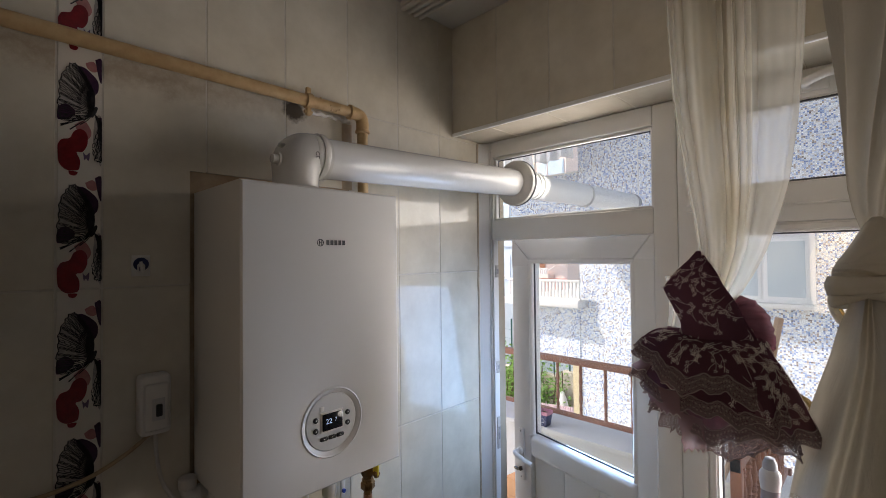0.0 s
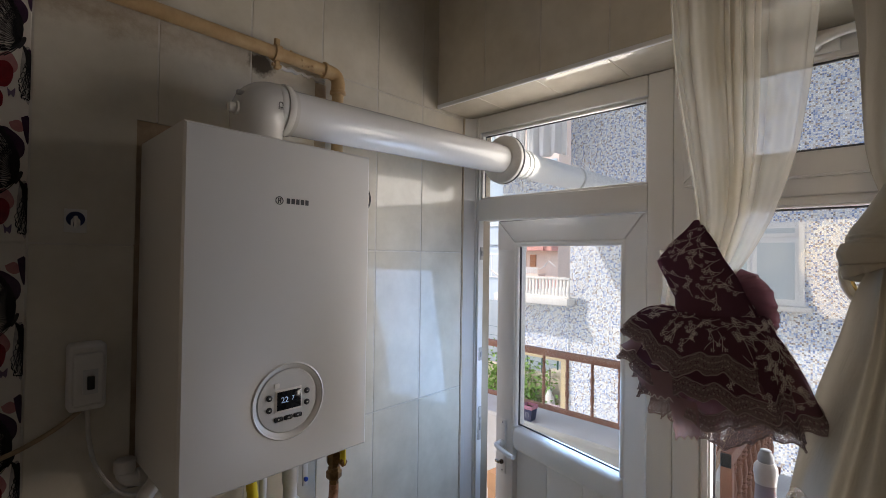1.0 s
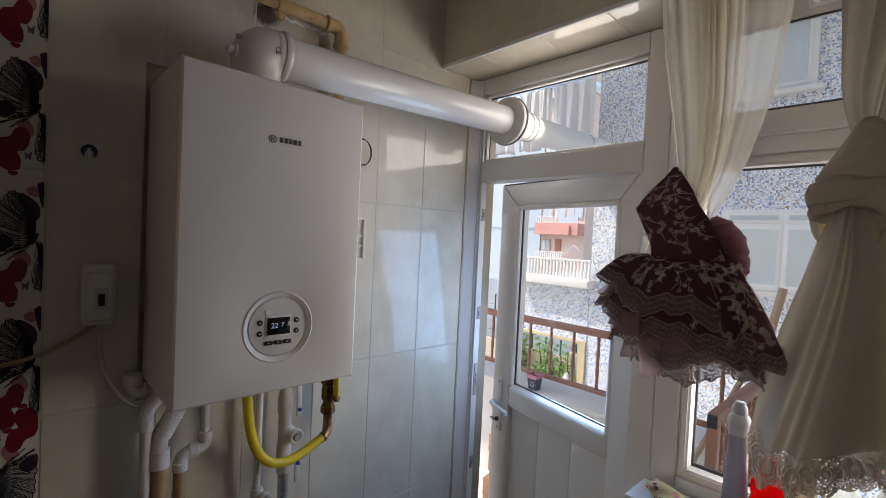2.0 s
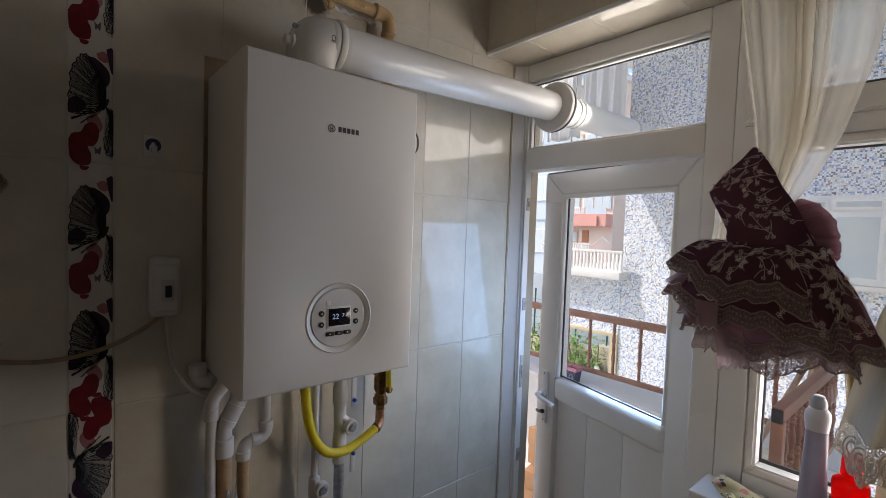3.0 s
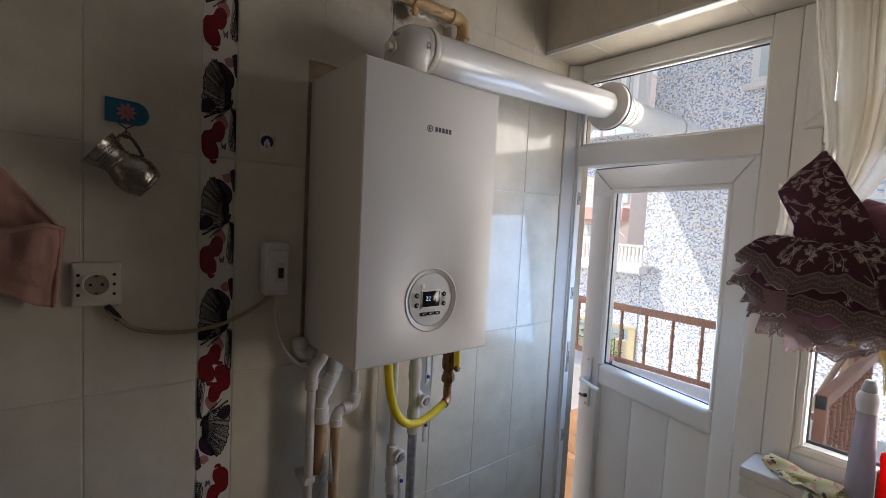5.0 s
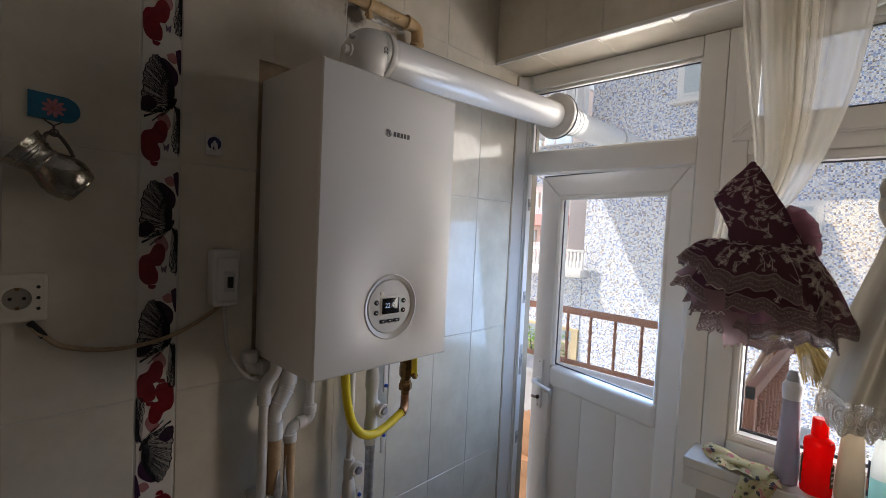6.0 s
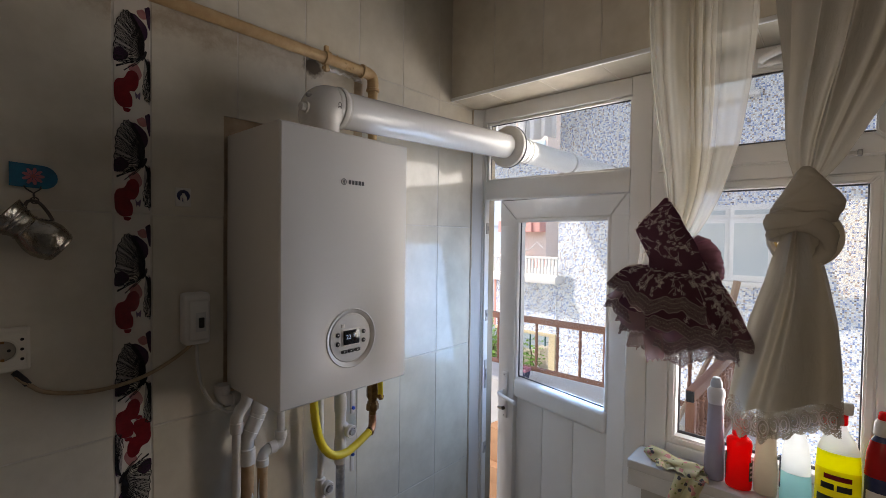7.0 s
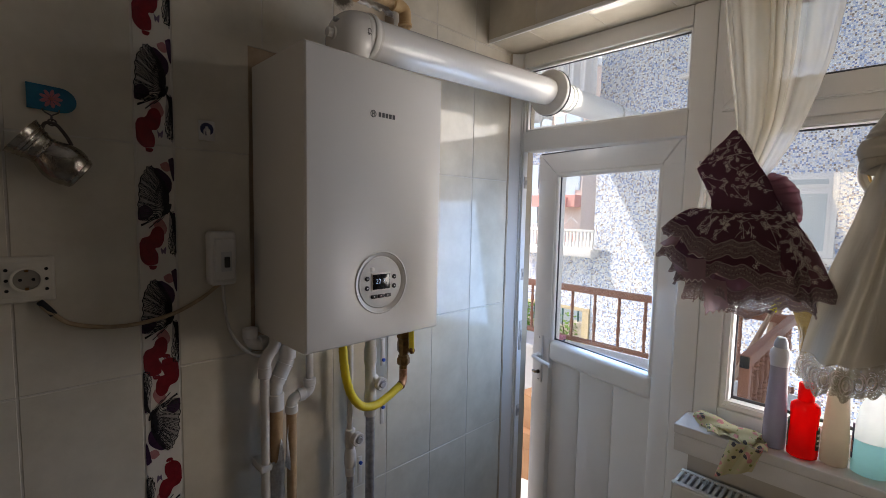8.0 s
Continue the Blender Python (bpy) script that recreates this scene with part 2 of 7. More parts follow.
def mesh_of(name, bm, material, sharp=38):
    bmesh.ops.recalc_face_normals(bm, faces=bm.faces)
    for f in bm.faces:
        f.smooth = True
    for e in bm.edges:
        if len(e.link_faces) == 2:
            e.smooth = e.calc_face_angle(0) < radians(sharp)
    me = bpy.data.meshes.new(name)
    bm.to_mesh(me)
    bm.free()
    me.materials.append(material)
    return me


def thing(name, at, label, category, group="", kind="", local=None):
    """An Empty at a thing's base. local: a pose in which its parts are built; else they are built in the world's axes."""
    ob = new(name)
    ob.empty_display_size = 0.05
    ob.matrix_basis = local if local is not None else Matrix.Translation(at)
    INV[ob] = Matrix() if local is not None else Matrix.Translation(-Vector(at))
    return tagged(ob, label, category, group, kind)


def part(name, bm, material, parent, label="", thick=0.0, sharp=38):
    ob = new(name, bm if isinstance(bm, bpy.types.Mesh) else mesh_of(name, bm, material, sharp))
    ob.parent = parent
    ob.matrix_parent_inverse = INV.get(parent, Matrix())
    if thick:
        s = ob.modifiers.new("thickness", "SOLIDIFY")
        s.thickness, s.offset = thick, 0
    return tagged(ob, label)


def solid(name, bm, material, label, category="", kind="structure", group="", sharp=38, thick=0.0):
    ob = new(name, mesh_of(name, bm, material, sharp))
    if thick:
        s = ob.modifiers.new("thickness", "SOLIDIFY")
        s.thickness, s.offset = thick, 0
    return tagged(ob, label, category, group, kind)


def B():
    return bmesh.new()


def words(text, size, at, rot, material, parent, name, label=""):
    c = bpy.data.curves.new(name, "FONT")
    c.body, c.size, c.align_x, c.align_y, c.extrude = text, size, "CENTER", "CENTER", 0.0003
    tmp = bpy.data.objects.new("lettering_tmp", c)
    tmp.matrix_basis = pose(*at, *rot)
    scene.collection.objects.link(tmp)
    me = bpy.data.meshes.new_from_object(tmp.evaluated_get(bpy.context.evaluated_depsgraph_get()))
    me.transform(pose(*at, *rot))
    bpy.data.objects.remove(tmp)
    bpy.data.curves.remove(c)
    me.materials.clear()
    me.materials.append(material)
    ob = new(name, me)
    ob.parent = parent
    ob.matrix_parent_inverse = INV.get(parent, Matrix())
    return tagged(ob, label)


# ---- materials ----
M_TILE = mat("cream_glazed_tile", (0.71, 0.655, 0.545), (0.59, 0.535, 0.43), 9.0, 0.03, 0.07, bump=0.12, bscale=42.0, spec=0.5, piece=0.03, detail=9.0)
M_GROUT = mat("grey_brown_grout", (0.66, 0.62, 0.55), (0.54, 0.49, 0.42), 30.0, 0.9, bump=0.5, bscale=300)
M_DECOR = mat("white_decor_tile", (0.72, 0.665, 0.59), (0.67, 0.615, 0.54), 9.0, 0.12, 0.2)
M_INK = mat("black_print", (0.018, 0.016, 0.018), (0.03, 0.028, 0.03), 40, 0.2)
M_RED = mat("dark_red_print", (0.24, 0.012, 0.018), (0.15, 0.008, 0.013), 60, 0.2)
M_PLUM = mat("plum_print", (0.055, 0.02, 0.05), (0.03, 0.012, 0.03), 60, 0.2)
M_LILAC = mat("lilac_print", (0.19, 0.13, 0.20), (0.13, 0.09, 0.14), 60, 0.2)
M_ROSE = mat("rose_print", (0.45, 0.20, 0.19), (0.35, 0.14, 0.14), 60, 0.2)
M_WING = mat("grey_print", (0.44, 0.41, 0.375), (0.27, 0.25, 0.23), 90, 0.2)
M_PLASTER = mat("cream_plaster", (0.54, 0.48, 0.39), (0.42, 0.36, 0.28), 5.0, 0.9, bump=0.5, bscale=120)
M_CAULK = mat("old_brown_caulk", (0.58, 0.50, 0.40), (0.46, 0.37, 0.27), 30.0, 0.85, bump=0.5, bscale=150)
M_BROWNPL = mat("bare_brown_plaster", (0.38, 0.275, 0.18), (0.52, 0.41, 0.285), 18.0, 0.95, bump=0.9, bscale=80)
M_CEIL = mat("ceiling_paint", (0.76, 0.74, 0.70), (0.70, 0.68, 0.64), 3.0, 0.9, bump=0.2)
M_WALL = mat("kitchen_wall_paint", (0.52, 0.49, 0.44), (0.46, 0.43, 0.385), 3.0, 0.7, bump=0.2)
# for the added room behind the kitchen; dark to hold back bounced light
M_UNSEEN = mat("unseen_room_dark", (0.20, 0.17, 0.14), (0.16, 0.14, 0.11), 3.0, 0.8)
M_FLOOR = mat("floor_tile", (0.34, 0.32, 0.29), (0.27, 0.25, 0.225), 5.0, 0.3, 0.45, bump=0.05)
M_PVC = mat("white_pvc", (0.84, 0.84, 0.83), (0.79, 0.79, 0.78), 4.0, 0.28, 0.42, bump=0.03, bscale=200)
M_GASKET = mat("dark_rubber_gasket", (0.085, 0.09, 0.10), None, 20, 0.6)
M_ENAMEL = mat("boiler_white_enamel", (0.66, 0.645, 0.615), (0.63, 0.615, 0.585), 2.0, 0.27, 0.36, bump=0.04, bscale=500, spec=0.5)
M_SILVER = mat("silver_plastic", (0.60, 0.60, 0.59), (0.56, 0.56, 0.55), 20, 0.32)
M_BLACK = mat("black_plastic", (0.02, 0.02, 0.022), None, 20, 0.3)
M_SCREEN = mat("display_glass", (0.006, 0.007, 0.01), (0.01, 0.012, 0.016), 20, 0.08)
M_DIGIT = glow_mat("display_digits", (0.45, 0.62, 0.85), 0.08)
M_MARK = mat("dark_grey_mark", (0.05, 0.05, 0.055), None, 30, 0.4)
M_FLUE = mat("flue_white_paint", (0.70, 0.70, 0.69), (0.67, 0.67, 0.66), 5.0, 0.05, 0.10)
M_ELBOWW = mat("flue_white_plastic", (0.66, 0.65, 0.62), (0.60, 0.59, 0.56), 9.0, 0.20, 0.30, bump=0.06)
M_RUBBER = mat("grey_rubber", (0.74, 0.73, 0.71), (0.66, 0.65, 0.63), 20, 0.6)
M_GASPIPE = mat("ochre_painted_pipe", (0.60, 0.42, 0.22), (0.47, 0.30, 0.14), 26.0, 0.42, 0.6, bump=0.3, bscale=160)
M_WPIPE = mat("white_plastic_pipe", (0.66, 0.63, 0.59), (0.56, 0.53, 0.49), 14.0, 0.4, 0.55, bump=0.1)
M_INSUL = mat("tan_foam_insulation", (0.46, 0.30, 0.165), (0.33, 0.20, 0.10), 30.0, 0.75, bump=0.3, bscale=150)
M_FOIL = mat("crumpled_foil", (0.62, 0.62, 0.62), (0.40, 0.40, 0.40), 60.0, 0.25, 0.5, metal=1.0, bump=1.0, bscale=90)
M_GALV = mat("galvanised_pipe", (0.50, 0.50, 0.51), (0.30, 0.30, 0.31), 60.0, 0.38, 0.6, metal=0.85, bump=0.4, bscale=200)
M_YELLOW = mat("yellow_gas_hose", (0.72, 0.55, 0.02), (0.64, 0.46, 0.02), 30.0, 0.4, 0.5)
M_BRASS = mat("tarnished_brass", (0.30, 0.16, 0.06), (0.09, 0.05, 0.02), 45.0, 0.35, 0.55, metal=0.9, bump=0.3, bscale=250)
M_COPPER = mat("worn_copper", (0.50, 0.25, 0.14), (0.22, 0.10, 0.05), 70.0, 0.3, 0.5, metal=0.85, bump=0.3, bscale=250)
M_BLUE = mat("blue_plastic_cap", (0.01, 0.06, 0.42), None, 30, 0.35)
M_WPLAST = mat("white_plastic", (0.72, 0.70, 0.66), (0.68, 0.66, 0.62), 12, 0.35)
M_CREAMP = mat("cream_plastic", (0.70, 0.655, 0.56), (0.63, 0.585, 0.49), 12, 0.32)
M_CABLE = mat("beige_cable", (0.42, 0.31, 0.19), (0.34, 0.24, 0.14), 60, 0.5)
M_WCABLE = mat("white_cable", (0.60, 0.57, 0.52), None, 60, 0.45)
M_METAL = mat("polished_steel", (0.50, 0.46, 0.39), (0.20, 0.18, 0.15), 30, 0.04, 0.12, metal=1.0, bump=0.9, bscale=110)
M_DARKM = mat("dark_metal", (0.10, 0.08, 0.07), None, 40, 0.3, metal=0.9)
M_KEEP = mat("zinc_plated_keeper", (0.55, 0.54, 0.52), (0.42, 0.41, 0.40), 60, 0.35, 0.5, metal=0.4)
M_GOLD = mat("gold_ring", (0.60, 0.45, 0.20), (0.45, 0.32, 0.12), 40, 0.2, 0.35, metal=1.0)
M_TEAL = mat("blue_glass_sticker", (0.015, 0.16, 0.26), (0.015, 0.11, 0.20), 30, 0.15)
M_PINK = mat("pink_flower", (0.46, 0.17, 0.20), (0.38, 0.13, 0.16), 40, 0.4)
M_NAVY = mat("navy_print", (0.015, 0.02, 0.07), (0.03, 0.04, 0.12), 60, 0.3)
M_MARBLE = mat("white_marble_sill", (0.74, 0.73, 0.71), (0.62, 0.61, 0.60), 9.0, 0.18, 0.3, bump=0.05)
M_RADI = mat("cream_radiator_enamel", (0.66, 0.64, 0.60), (0.60, 0.58, 0.54), 8, 0.3)
M_DARK = mat("dark_slot", (0.03, 0.03, 0.03), None, 20, 0.9)
M_BROWNR = mat("red_brown_paint", (0.36, 0.17, 0.11), (0.28, 0.125, 0.08), 14, 0.45, bump=0.2)
M_CONC = mat("white_parapet_paint", (0.72, 0.70, 0.66), (0.60, 0.58, 0.53), 3.0, 0.8, bump=0.4, bscale=60)
M_GLASS = glass_mat("window_glass", (0.96, 0.98, 0.97))
# pale from curtains behind; the sky's reflection is put into this colour too
M_FGLASS = mat("curtain_and_sky_glass", (0.60, 0.66, 0.68), (0.52, 0.59, 0.62), 1.2, 0.08, 0.15)
M_MOSAIC = mosaic_mat()
M_STUCCO = mat("pale_stucco", (0.82, 0.80, 0.77), (0.76, 0.74, 0.71), 1.0, 0.9, bump=0.3)
M_BLUEST = mat("pale_blue_stucco", (0.55, 0.63, 0.68), (0.50, 0.58, 0.63), 1.0, 0.9, bump=0.3)
M_PEACH = mat("peach_stucco", (0.84, 0.68, 0.58), (0.79, 0.63, 0.54), 1.0, 0.9, bump=0.3)
M_CORAL = mat("coral_stucco", (0.76, 0.38, 0.32), (0.70, 0.34, 0.28), 1.0, 0.9, bump=0.3)
M_YELST = mat("cream_yellow_stucco", (0.68, 0.55, 0.34), (0.60, 0.48, 0.30), 2.0, 0.9, bump=0.3)
M_GROUND = mat("pale_yard_concrete", (0.42, 0.39, 0.34), (0.32, 0.29, 0.25), 0.7, 0.9, bump=0.4, bscale=20)
M_GREYW = mat("blue_grey_render", (0.44, 0.50, 0.53), (0.36, 0.42, 0.46), 1.4, 0.9, bump=0.3)
M_TAN = mat("tan_render", (0.62, 0.54, 0.42), (0.54, 0.46, 0.35), 1.6, 0.9, bump=0.3)
M_GREENP = mat("dark_green_post_paint", (0.02, 0.10, 0.09), None, 20, 0.5)
M_SHUT = mat("orange_brown_shutter", (0.55, 0.26, 0.14), (0.46, 0.21, 0.11), 8, 0.6)
M_BEIGEW = mat("beige_window_frame", (0.55, 0.47, 0.36), (0.48, 0.41, 0.31), 5, 0.5)
M_LEAF = mat("garden_leaf", (0.12, 0.26, 0.04), (0.22, 0.38, 0.08), 6.0, 0.6)
M_BARK = mat("bark", (0.12, 0.08, 0.05), None, 20, 0.9)
M_LAUN = cloth_mat("white_laundry", (0.90, 0.89, 0.88), (0.86, 0.85, 0.84), 0.12)
M_SHEER = cloth_mat("sheer_cream_voile", (0.84, 0.80, 0.70), (0.78, 0.74, 0.64), 0.5, alpha=0.40)
M_SHEERD = cloth_mat("gathered_cream_voile", (0.82, 0.775, 0.67), (0.75, 0.70, 0.60), 0.5, alpha=0.62)
M_CURT = cloth_mat("ecru_curtain_cloth", (0.57, 0.53, 0.455), (0.50, 0.465, 0.395), 0.14, wrinkle=0.22)
M_HEMLACE = lace_mat("ecru_lace", (0.46, 0.41, 0.33), 210.0, 0.23)
M_PURPLE = cloth_mat("burgundy_tulle", (0.165, 0.074, 0.102), (0.105, 0.046, 0.066), 0.50, alpha=0.97)
M_PURPLEL = cloth_mat("mauve_tulle", (0.30, 0.15, 0.18), (0.21, 0.10, 0.125), 0.65, alpha=0.80)
M_MAUVE = cloth_mat("sheer_rose_mauve_tulle", (0.55, 0.36, 0.385), (0.44, 0.27, 0.29), 0.6, alpha=0.66)
M_EMB = cloth_mat("ecru_embroidery", (0.80, 0.72, 0.68), (0.70, 0.62, 0.58), 0.3)
M_CORD = cloth_mat("dusky_lace_cord", (0.42, 0.34, 0.325), (0.34, 0.27, 0.26), 0.3)
M_PLACE = lace_mat("mauve_lace", (0.26, 0.195, 0.195), 300.0, 0.20)
M_TOWEL = cloth_mat("pink_terry", (0.60, 0.36, 0.29), (0.46, 0.25, 0.21), 0.15, weave=330, wrinkle=0.35)
M_CARD = mat("cardboard", (0.36, 0.20, 0.10), (0.30, 0.16, 0.08), 8, 0.85)
M_STRAW = mat("broom_straw", (0.50, 0.34, 0.12), (0.36, 0.23, 0.08), 60, 0.8)
M_WOODL = mat("pale_wood", (0.50, 0.35, 0.25), (0.42, 0.28, 0.19), 12, 0.6, stretch=(1, 1, 0.15))
M_GREYB = plastic_mat("lilac_grey_bottle", (0.40, 0.39, 0.46), 0.40)
M_REDB = plastic_mat("red_bottle", (0.9, 0.03, 0.03), 0.6)
M_PEACHB = plastic_mat("pale_peach_bottle", (0.66, 0.60, 0.50), 0.50)
M_CLEARB = plastic_mat("clear_bottle", (0.92, 0.94, 0.95), 0.8)
M_AQUA = plastic_mat("aqua_liquid", (0.60, 0.89, 0.93), 0.75)
M_LEMON = plastic_mat("yellow_liquid_bottle", (0.97, 0.93, 0.06), 0.82)
M_LABELY = plastic_mat("yellow_label", (0.92, 0.80, 0.03), 0.4)
M_LABELD = mat("dark_label", (0.03, 0.05, 0.03), (0.08, 0.10, 0.05), 60, 0.35)


def floral_mat():
    """Pale green cotton with scattered pink and dark flowers."""
    m = cloth_mat("floral_cotton", (0.66, 0.62, 0.40), (0.58, 0.55, 0.34), 0.2)
    nt = m.node_tree
    mix = [n for n in nt.nodes if n.type == "MIX"][0]
    users = [l.to_socket for l in mix.outputs["Result"].links]
    geo = add(nt, "ShaderNodeNewGeometry")
    last = mix.outputs["Result"]
    for sc, cut, col in ((34.0, 0.30, (0.66, 0.30, 0.31)), (58.0, 0.20, (0.74, 0.48, 0.44)), (39.0, 0.235, (0.11, 0.11, 0.125)), (52.0, 0.20, (0.28, 0.33, 0.12))):
        v = add(nt, "ShaderNodeTexVoronoi", Scale=sc)
        nt.links.new(geo.outputs["Position"], v.inputs["Vector"])
        ns = add(nt, "ShaderNodeTexNoise", Scale=sc * 5)
        nt.links.new(geo.outputs["Position"], ns.inputs["Vector"])
        ad = nt.nodes.new("ShaderNodeMath")
        ad.operation = "MULTIPLY_ADD"
        ad.inputs[1].default_value = 0.35
        nt.links.new(ns.outputs["Fac"], ad.inputs[0])
        nt.links.new(v.outputs["Distance"], ad.inputs[2])
        lt = nt.nodes.new("ShaderNodeMath")
        lt.operation = "LESS_THAN"
        lt.inputs[1].default_value = cut + 0.17
        nt.links.new(ad.outputs[0], lt.inputs[0])
        mm = add(nt, "ShaderNodeMix")
        mm.data_type = "RGBA"
        mm.inputs["B"].default_value = (*col, 1)
        nt.links.new(lt.outputs[0], mm.inputs["Factor"])
        nt.links.new(last, mm.inputs["A"])
        last = mm.outputs["Result"]
    for s in users:
        nt.links.new(last, s)
    return m



def stain_tiles(m):
    """Old brown grime on the tiles where the gas pipe runs past."""
    nt = m.node_tree
    b = nt.nodes["Principled BSDF"]
    old = b.inputs["Base Color"].links[0].from_socket
    geo = add(nt, "ShaderNodeNewGeometry")
    sep = nt.nodes.new("ShaderNodeSeparateXYZ")
    nt.links.new(geo.outputs["Position"], sep.inputs[0])
    ns = add(nt, "ShaderNodeTexNoise", Scale=17.0, Detail=7.0, Roughness=0.7)
    nt.links.new(geo.outputs["Position"], ns.inputs["Vector"])
    off = nt.nodes.new("ShaderNodeMath")
    off.operation = "MULTIPLY_ADD"
    off.inputs[1].default_value = 0.14
    nt.links.new(ns.outputs["Fac"], off.inputs[0])
    nt.links.new(sep.outputs["Z"], off.inputs[2])
    d = nt.nodes.new("ShaderNodeMath")
    d.operation = "SUBTRACT"
    d.inputs[1].default_value = 2.335
    nt.links.new(off.outputs[0], d.inputs[0])
    ab = nt.nodes.new("ShaderNodeMath")
    ab.operation = "ABSOLUTE"
    nt.links.new(d.outputs[0], ab.inputs[0])
    rg_ = add(nt, "ShaderNodeMapRange", From_Min=0.0, From_Max=0.045, To_Min=0.6, To_Max=0.0)
    nt.links.new(ab.outputs[0], rg_.inputs["Value"])
    west = nt.nodes.new("ShaderNodeMath")
    west.operation = "LESS_THAN"
    west.inputs[1].default_value = -0.6
    nt.links.new(sep.outputs["X"], west.inputs[0])
    fade = add(nt, "ShaderNodeMapRange", From_Min=0.30, From_Max=0.95, To_Min=1.0, To_Max=0.0)
    nt.links.new(sep.outputs["Y"], fade.inputs["Value"])
    k1, k2 = nt.nodes.new("ShaderNodeMath"), nt.nodes.new("ShaderNodeMath")
    k1.operation = k2.operation = "MULTIPLY"
    nt.links.new(rg_.outputs[0], k1.inputs[0])
    nt.links.new(west.outputs[0], k1.inputs[1])
    nt.links.new(k1.outputs[0], k2.inputs[0])
    nt.links.new(fade.outputs[0], k2.inputs[1])
    mix = add(nt, "ShaderNodeMix")
    mix.data_type = "RGBA"
    mix.inputs["B"].default_value = (0.30, 0.21, 0.13, 1)
    nt.links.new(k2.outputs[0], mix.inputs["Factor"])
    nt.links.new(old, mix.inputs["A"])
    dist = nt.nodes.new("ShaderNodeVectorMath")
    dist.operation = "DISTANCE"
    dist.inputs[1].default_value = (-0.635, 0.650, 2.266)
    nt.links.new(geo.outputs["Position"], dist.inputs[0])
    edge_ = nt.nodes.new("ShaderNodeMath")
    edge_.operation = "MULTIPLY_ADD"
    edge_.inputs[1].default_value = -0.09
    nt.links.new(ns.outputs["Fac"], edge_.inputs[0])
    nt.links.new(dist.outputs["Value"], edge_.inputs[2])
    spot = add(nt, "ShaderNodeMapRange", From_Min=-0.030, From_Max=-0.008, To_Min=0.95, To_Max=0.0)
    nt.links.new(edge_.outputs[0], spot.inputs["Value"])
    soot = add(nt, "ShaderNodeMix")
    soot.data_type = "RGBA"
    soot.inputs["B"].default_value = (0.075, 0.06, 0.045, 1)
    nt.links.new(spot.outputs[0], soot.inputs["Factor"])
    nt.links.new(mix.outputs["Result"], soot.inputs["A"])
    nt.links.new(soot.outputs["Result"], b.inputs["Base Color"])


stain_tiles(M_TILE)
M_FLORAL = floral_mat()


# ---- the kitchen's shell ----
WX, LY, LZ, CZ = -0.635, 1.312, 2.315, 2.74      # boiler wall, lintel face, lintel underside, ceiling
RX, SY = 1.80, -1.75                             # the walls behind the camera
FY = 1.50                                        # room face of the window and door frames
NICHE = (0.380, 0.829, 1.263, 2.055)              # untiled patch behind the boiler



def grout_bed():
    """The wall with its bed of grout, which stops at the untiled patch."""
    bm = box(B(), -0.90, WX - 0.009, SY, 1.4984, 0, CZ)
    y0, y1, z0, z1 = NICHE
    for a, b2, c, d in ((SY, y0 - 0.004, 0, CZ), (y1 + 0.004, 1.4984, 0, CZ), (y0 - 0.0039, y1 + 0.0039, 0, z0 - 0.004), (y0 - 0.0039, y1 + 0.0039, z1 + 0.004, CZ)):
        box(bm, WX - 0.00899, WX - 0.0011, a, b2, c, d)
    return bm


wall_west = solid("wall_west", grout_bed(), M_GROUT, "kitchen wall of cream glazed tiles behind the boiler", "wall")
solid("niche_plaster", box(B(), WX - 0.0088, WX - 0.0065, NICHE[0] - 0.004, NICHE[1] + 0.004, NICHE[2] - 0.004, NICHE[3] + 0.004),
      M_BROWNPL, "bare brown plaster patch where tiles were cut away", "plaster")
wall_north = solid("wall_north_lintel", box(B(), -0.90, RX + 0.2, LY + 0.0012, 1.60, LZ + 0.0012, CZ), M_GROUT, "tiled beam above the balcony door and window", "wall")
# unseen; made this tall and wide to keep sun off flue and balcony
solid("wall_north_outer_lintel", box(B(), -7.0, 7.0, 1.602, 1.80, 2.40, 6.5), M_PLASTER, "cream plastered outer wall, unseen and raised to shade the balcony", "wall")
solid("wall_north_reveal", box(B(), -0.90, -0.702, 1.4986, FY, 0, LZ + 0.002), M_PLASTER, "dirty cream plaster reveal beside the door frame", "wall")
solid("wall_north_outer_jamb", box(B(), -0.95, -0.606, 1.5365, 1.6015, -0.1, 2.299, 0.004), M_PLASTER, "cream plastered outer jamb of the balcony door", "wall")
bm = box(B(), 0.128, RX + 0.2, 1.45, 1.60, 0, 0.985)
solid("wall_north_under_window", bm, M_WALL, "painted wall under the window sill", "wall")
solid("wall_north_east", box(B(), 0.762, RX + 0.2, 1.45, 1.60, 0.985, LZ + 0.008), M_WALL, "painted wall beside the window", "wall")
solid("wall_east", box(B(), RX, RX + 0.2, SY - 0.2, 1.45, 0, CZ), M_WALL, "plain painted kitchen wall", "wall")
# unseen; this opening is sized to keep the fill light off the west wall
bm = box(B(), -0.90, -0.02, SY - 0.2, SY, 0, CZ)
box(bm, 1.25, RX, SY - 0.2, SY, 0, CZ)
box(bm, -0.02, 1.25, SY - 0.2, SY, 2.45, CZ)
solid("wall_south", bm, M_WALL, "unseen kitchen wall with an opening added for the fill light", "wall")
# unseen room added to carry the fill lamp, dark so little light bounces
bm = box(B(), -0.55, -0.35, -6.2, SY - 0.2, 0, CZ)
box(bm, 1.45, 1.65, -6.2, SY - 0.2, 0, CZ)
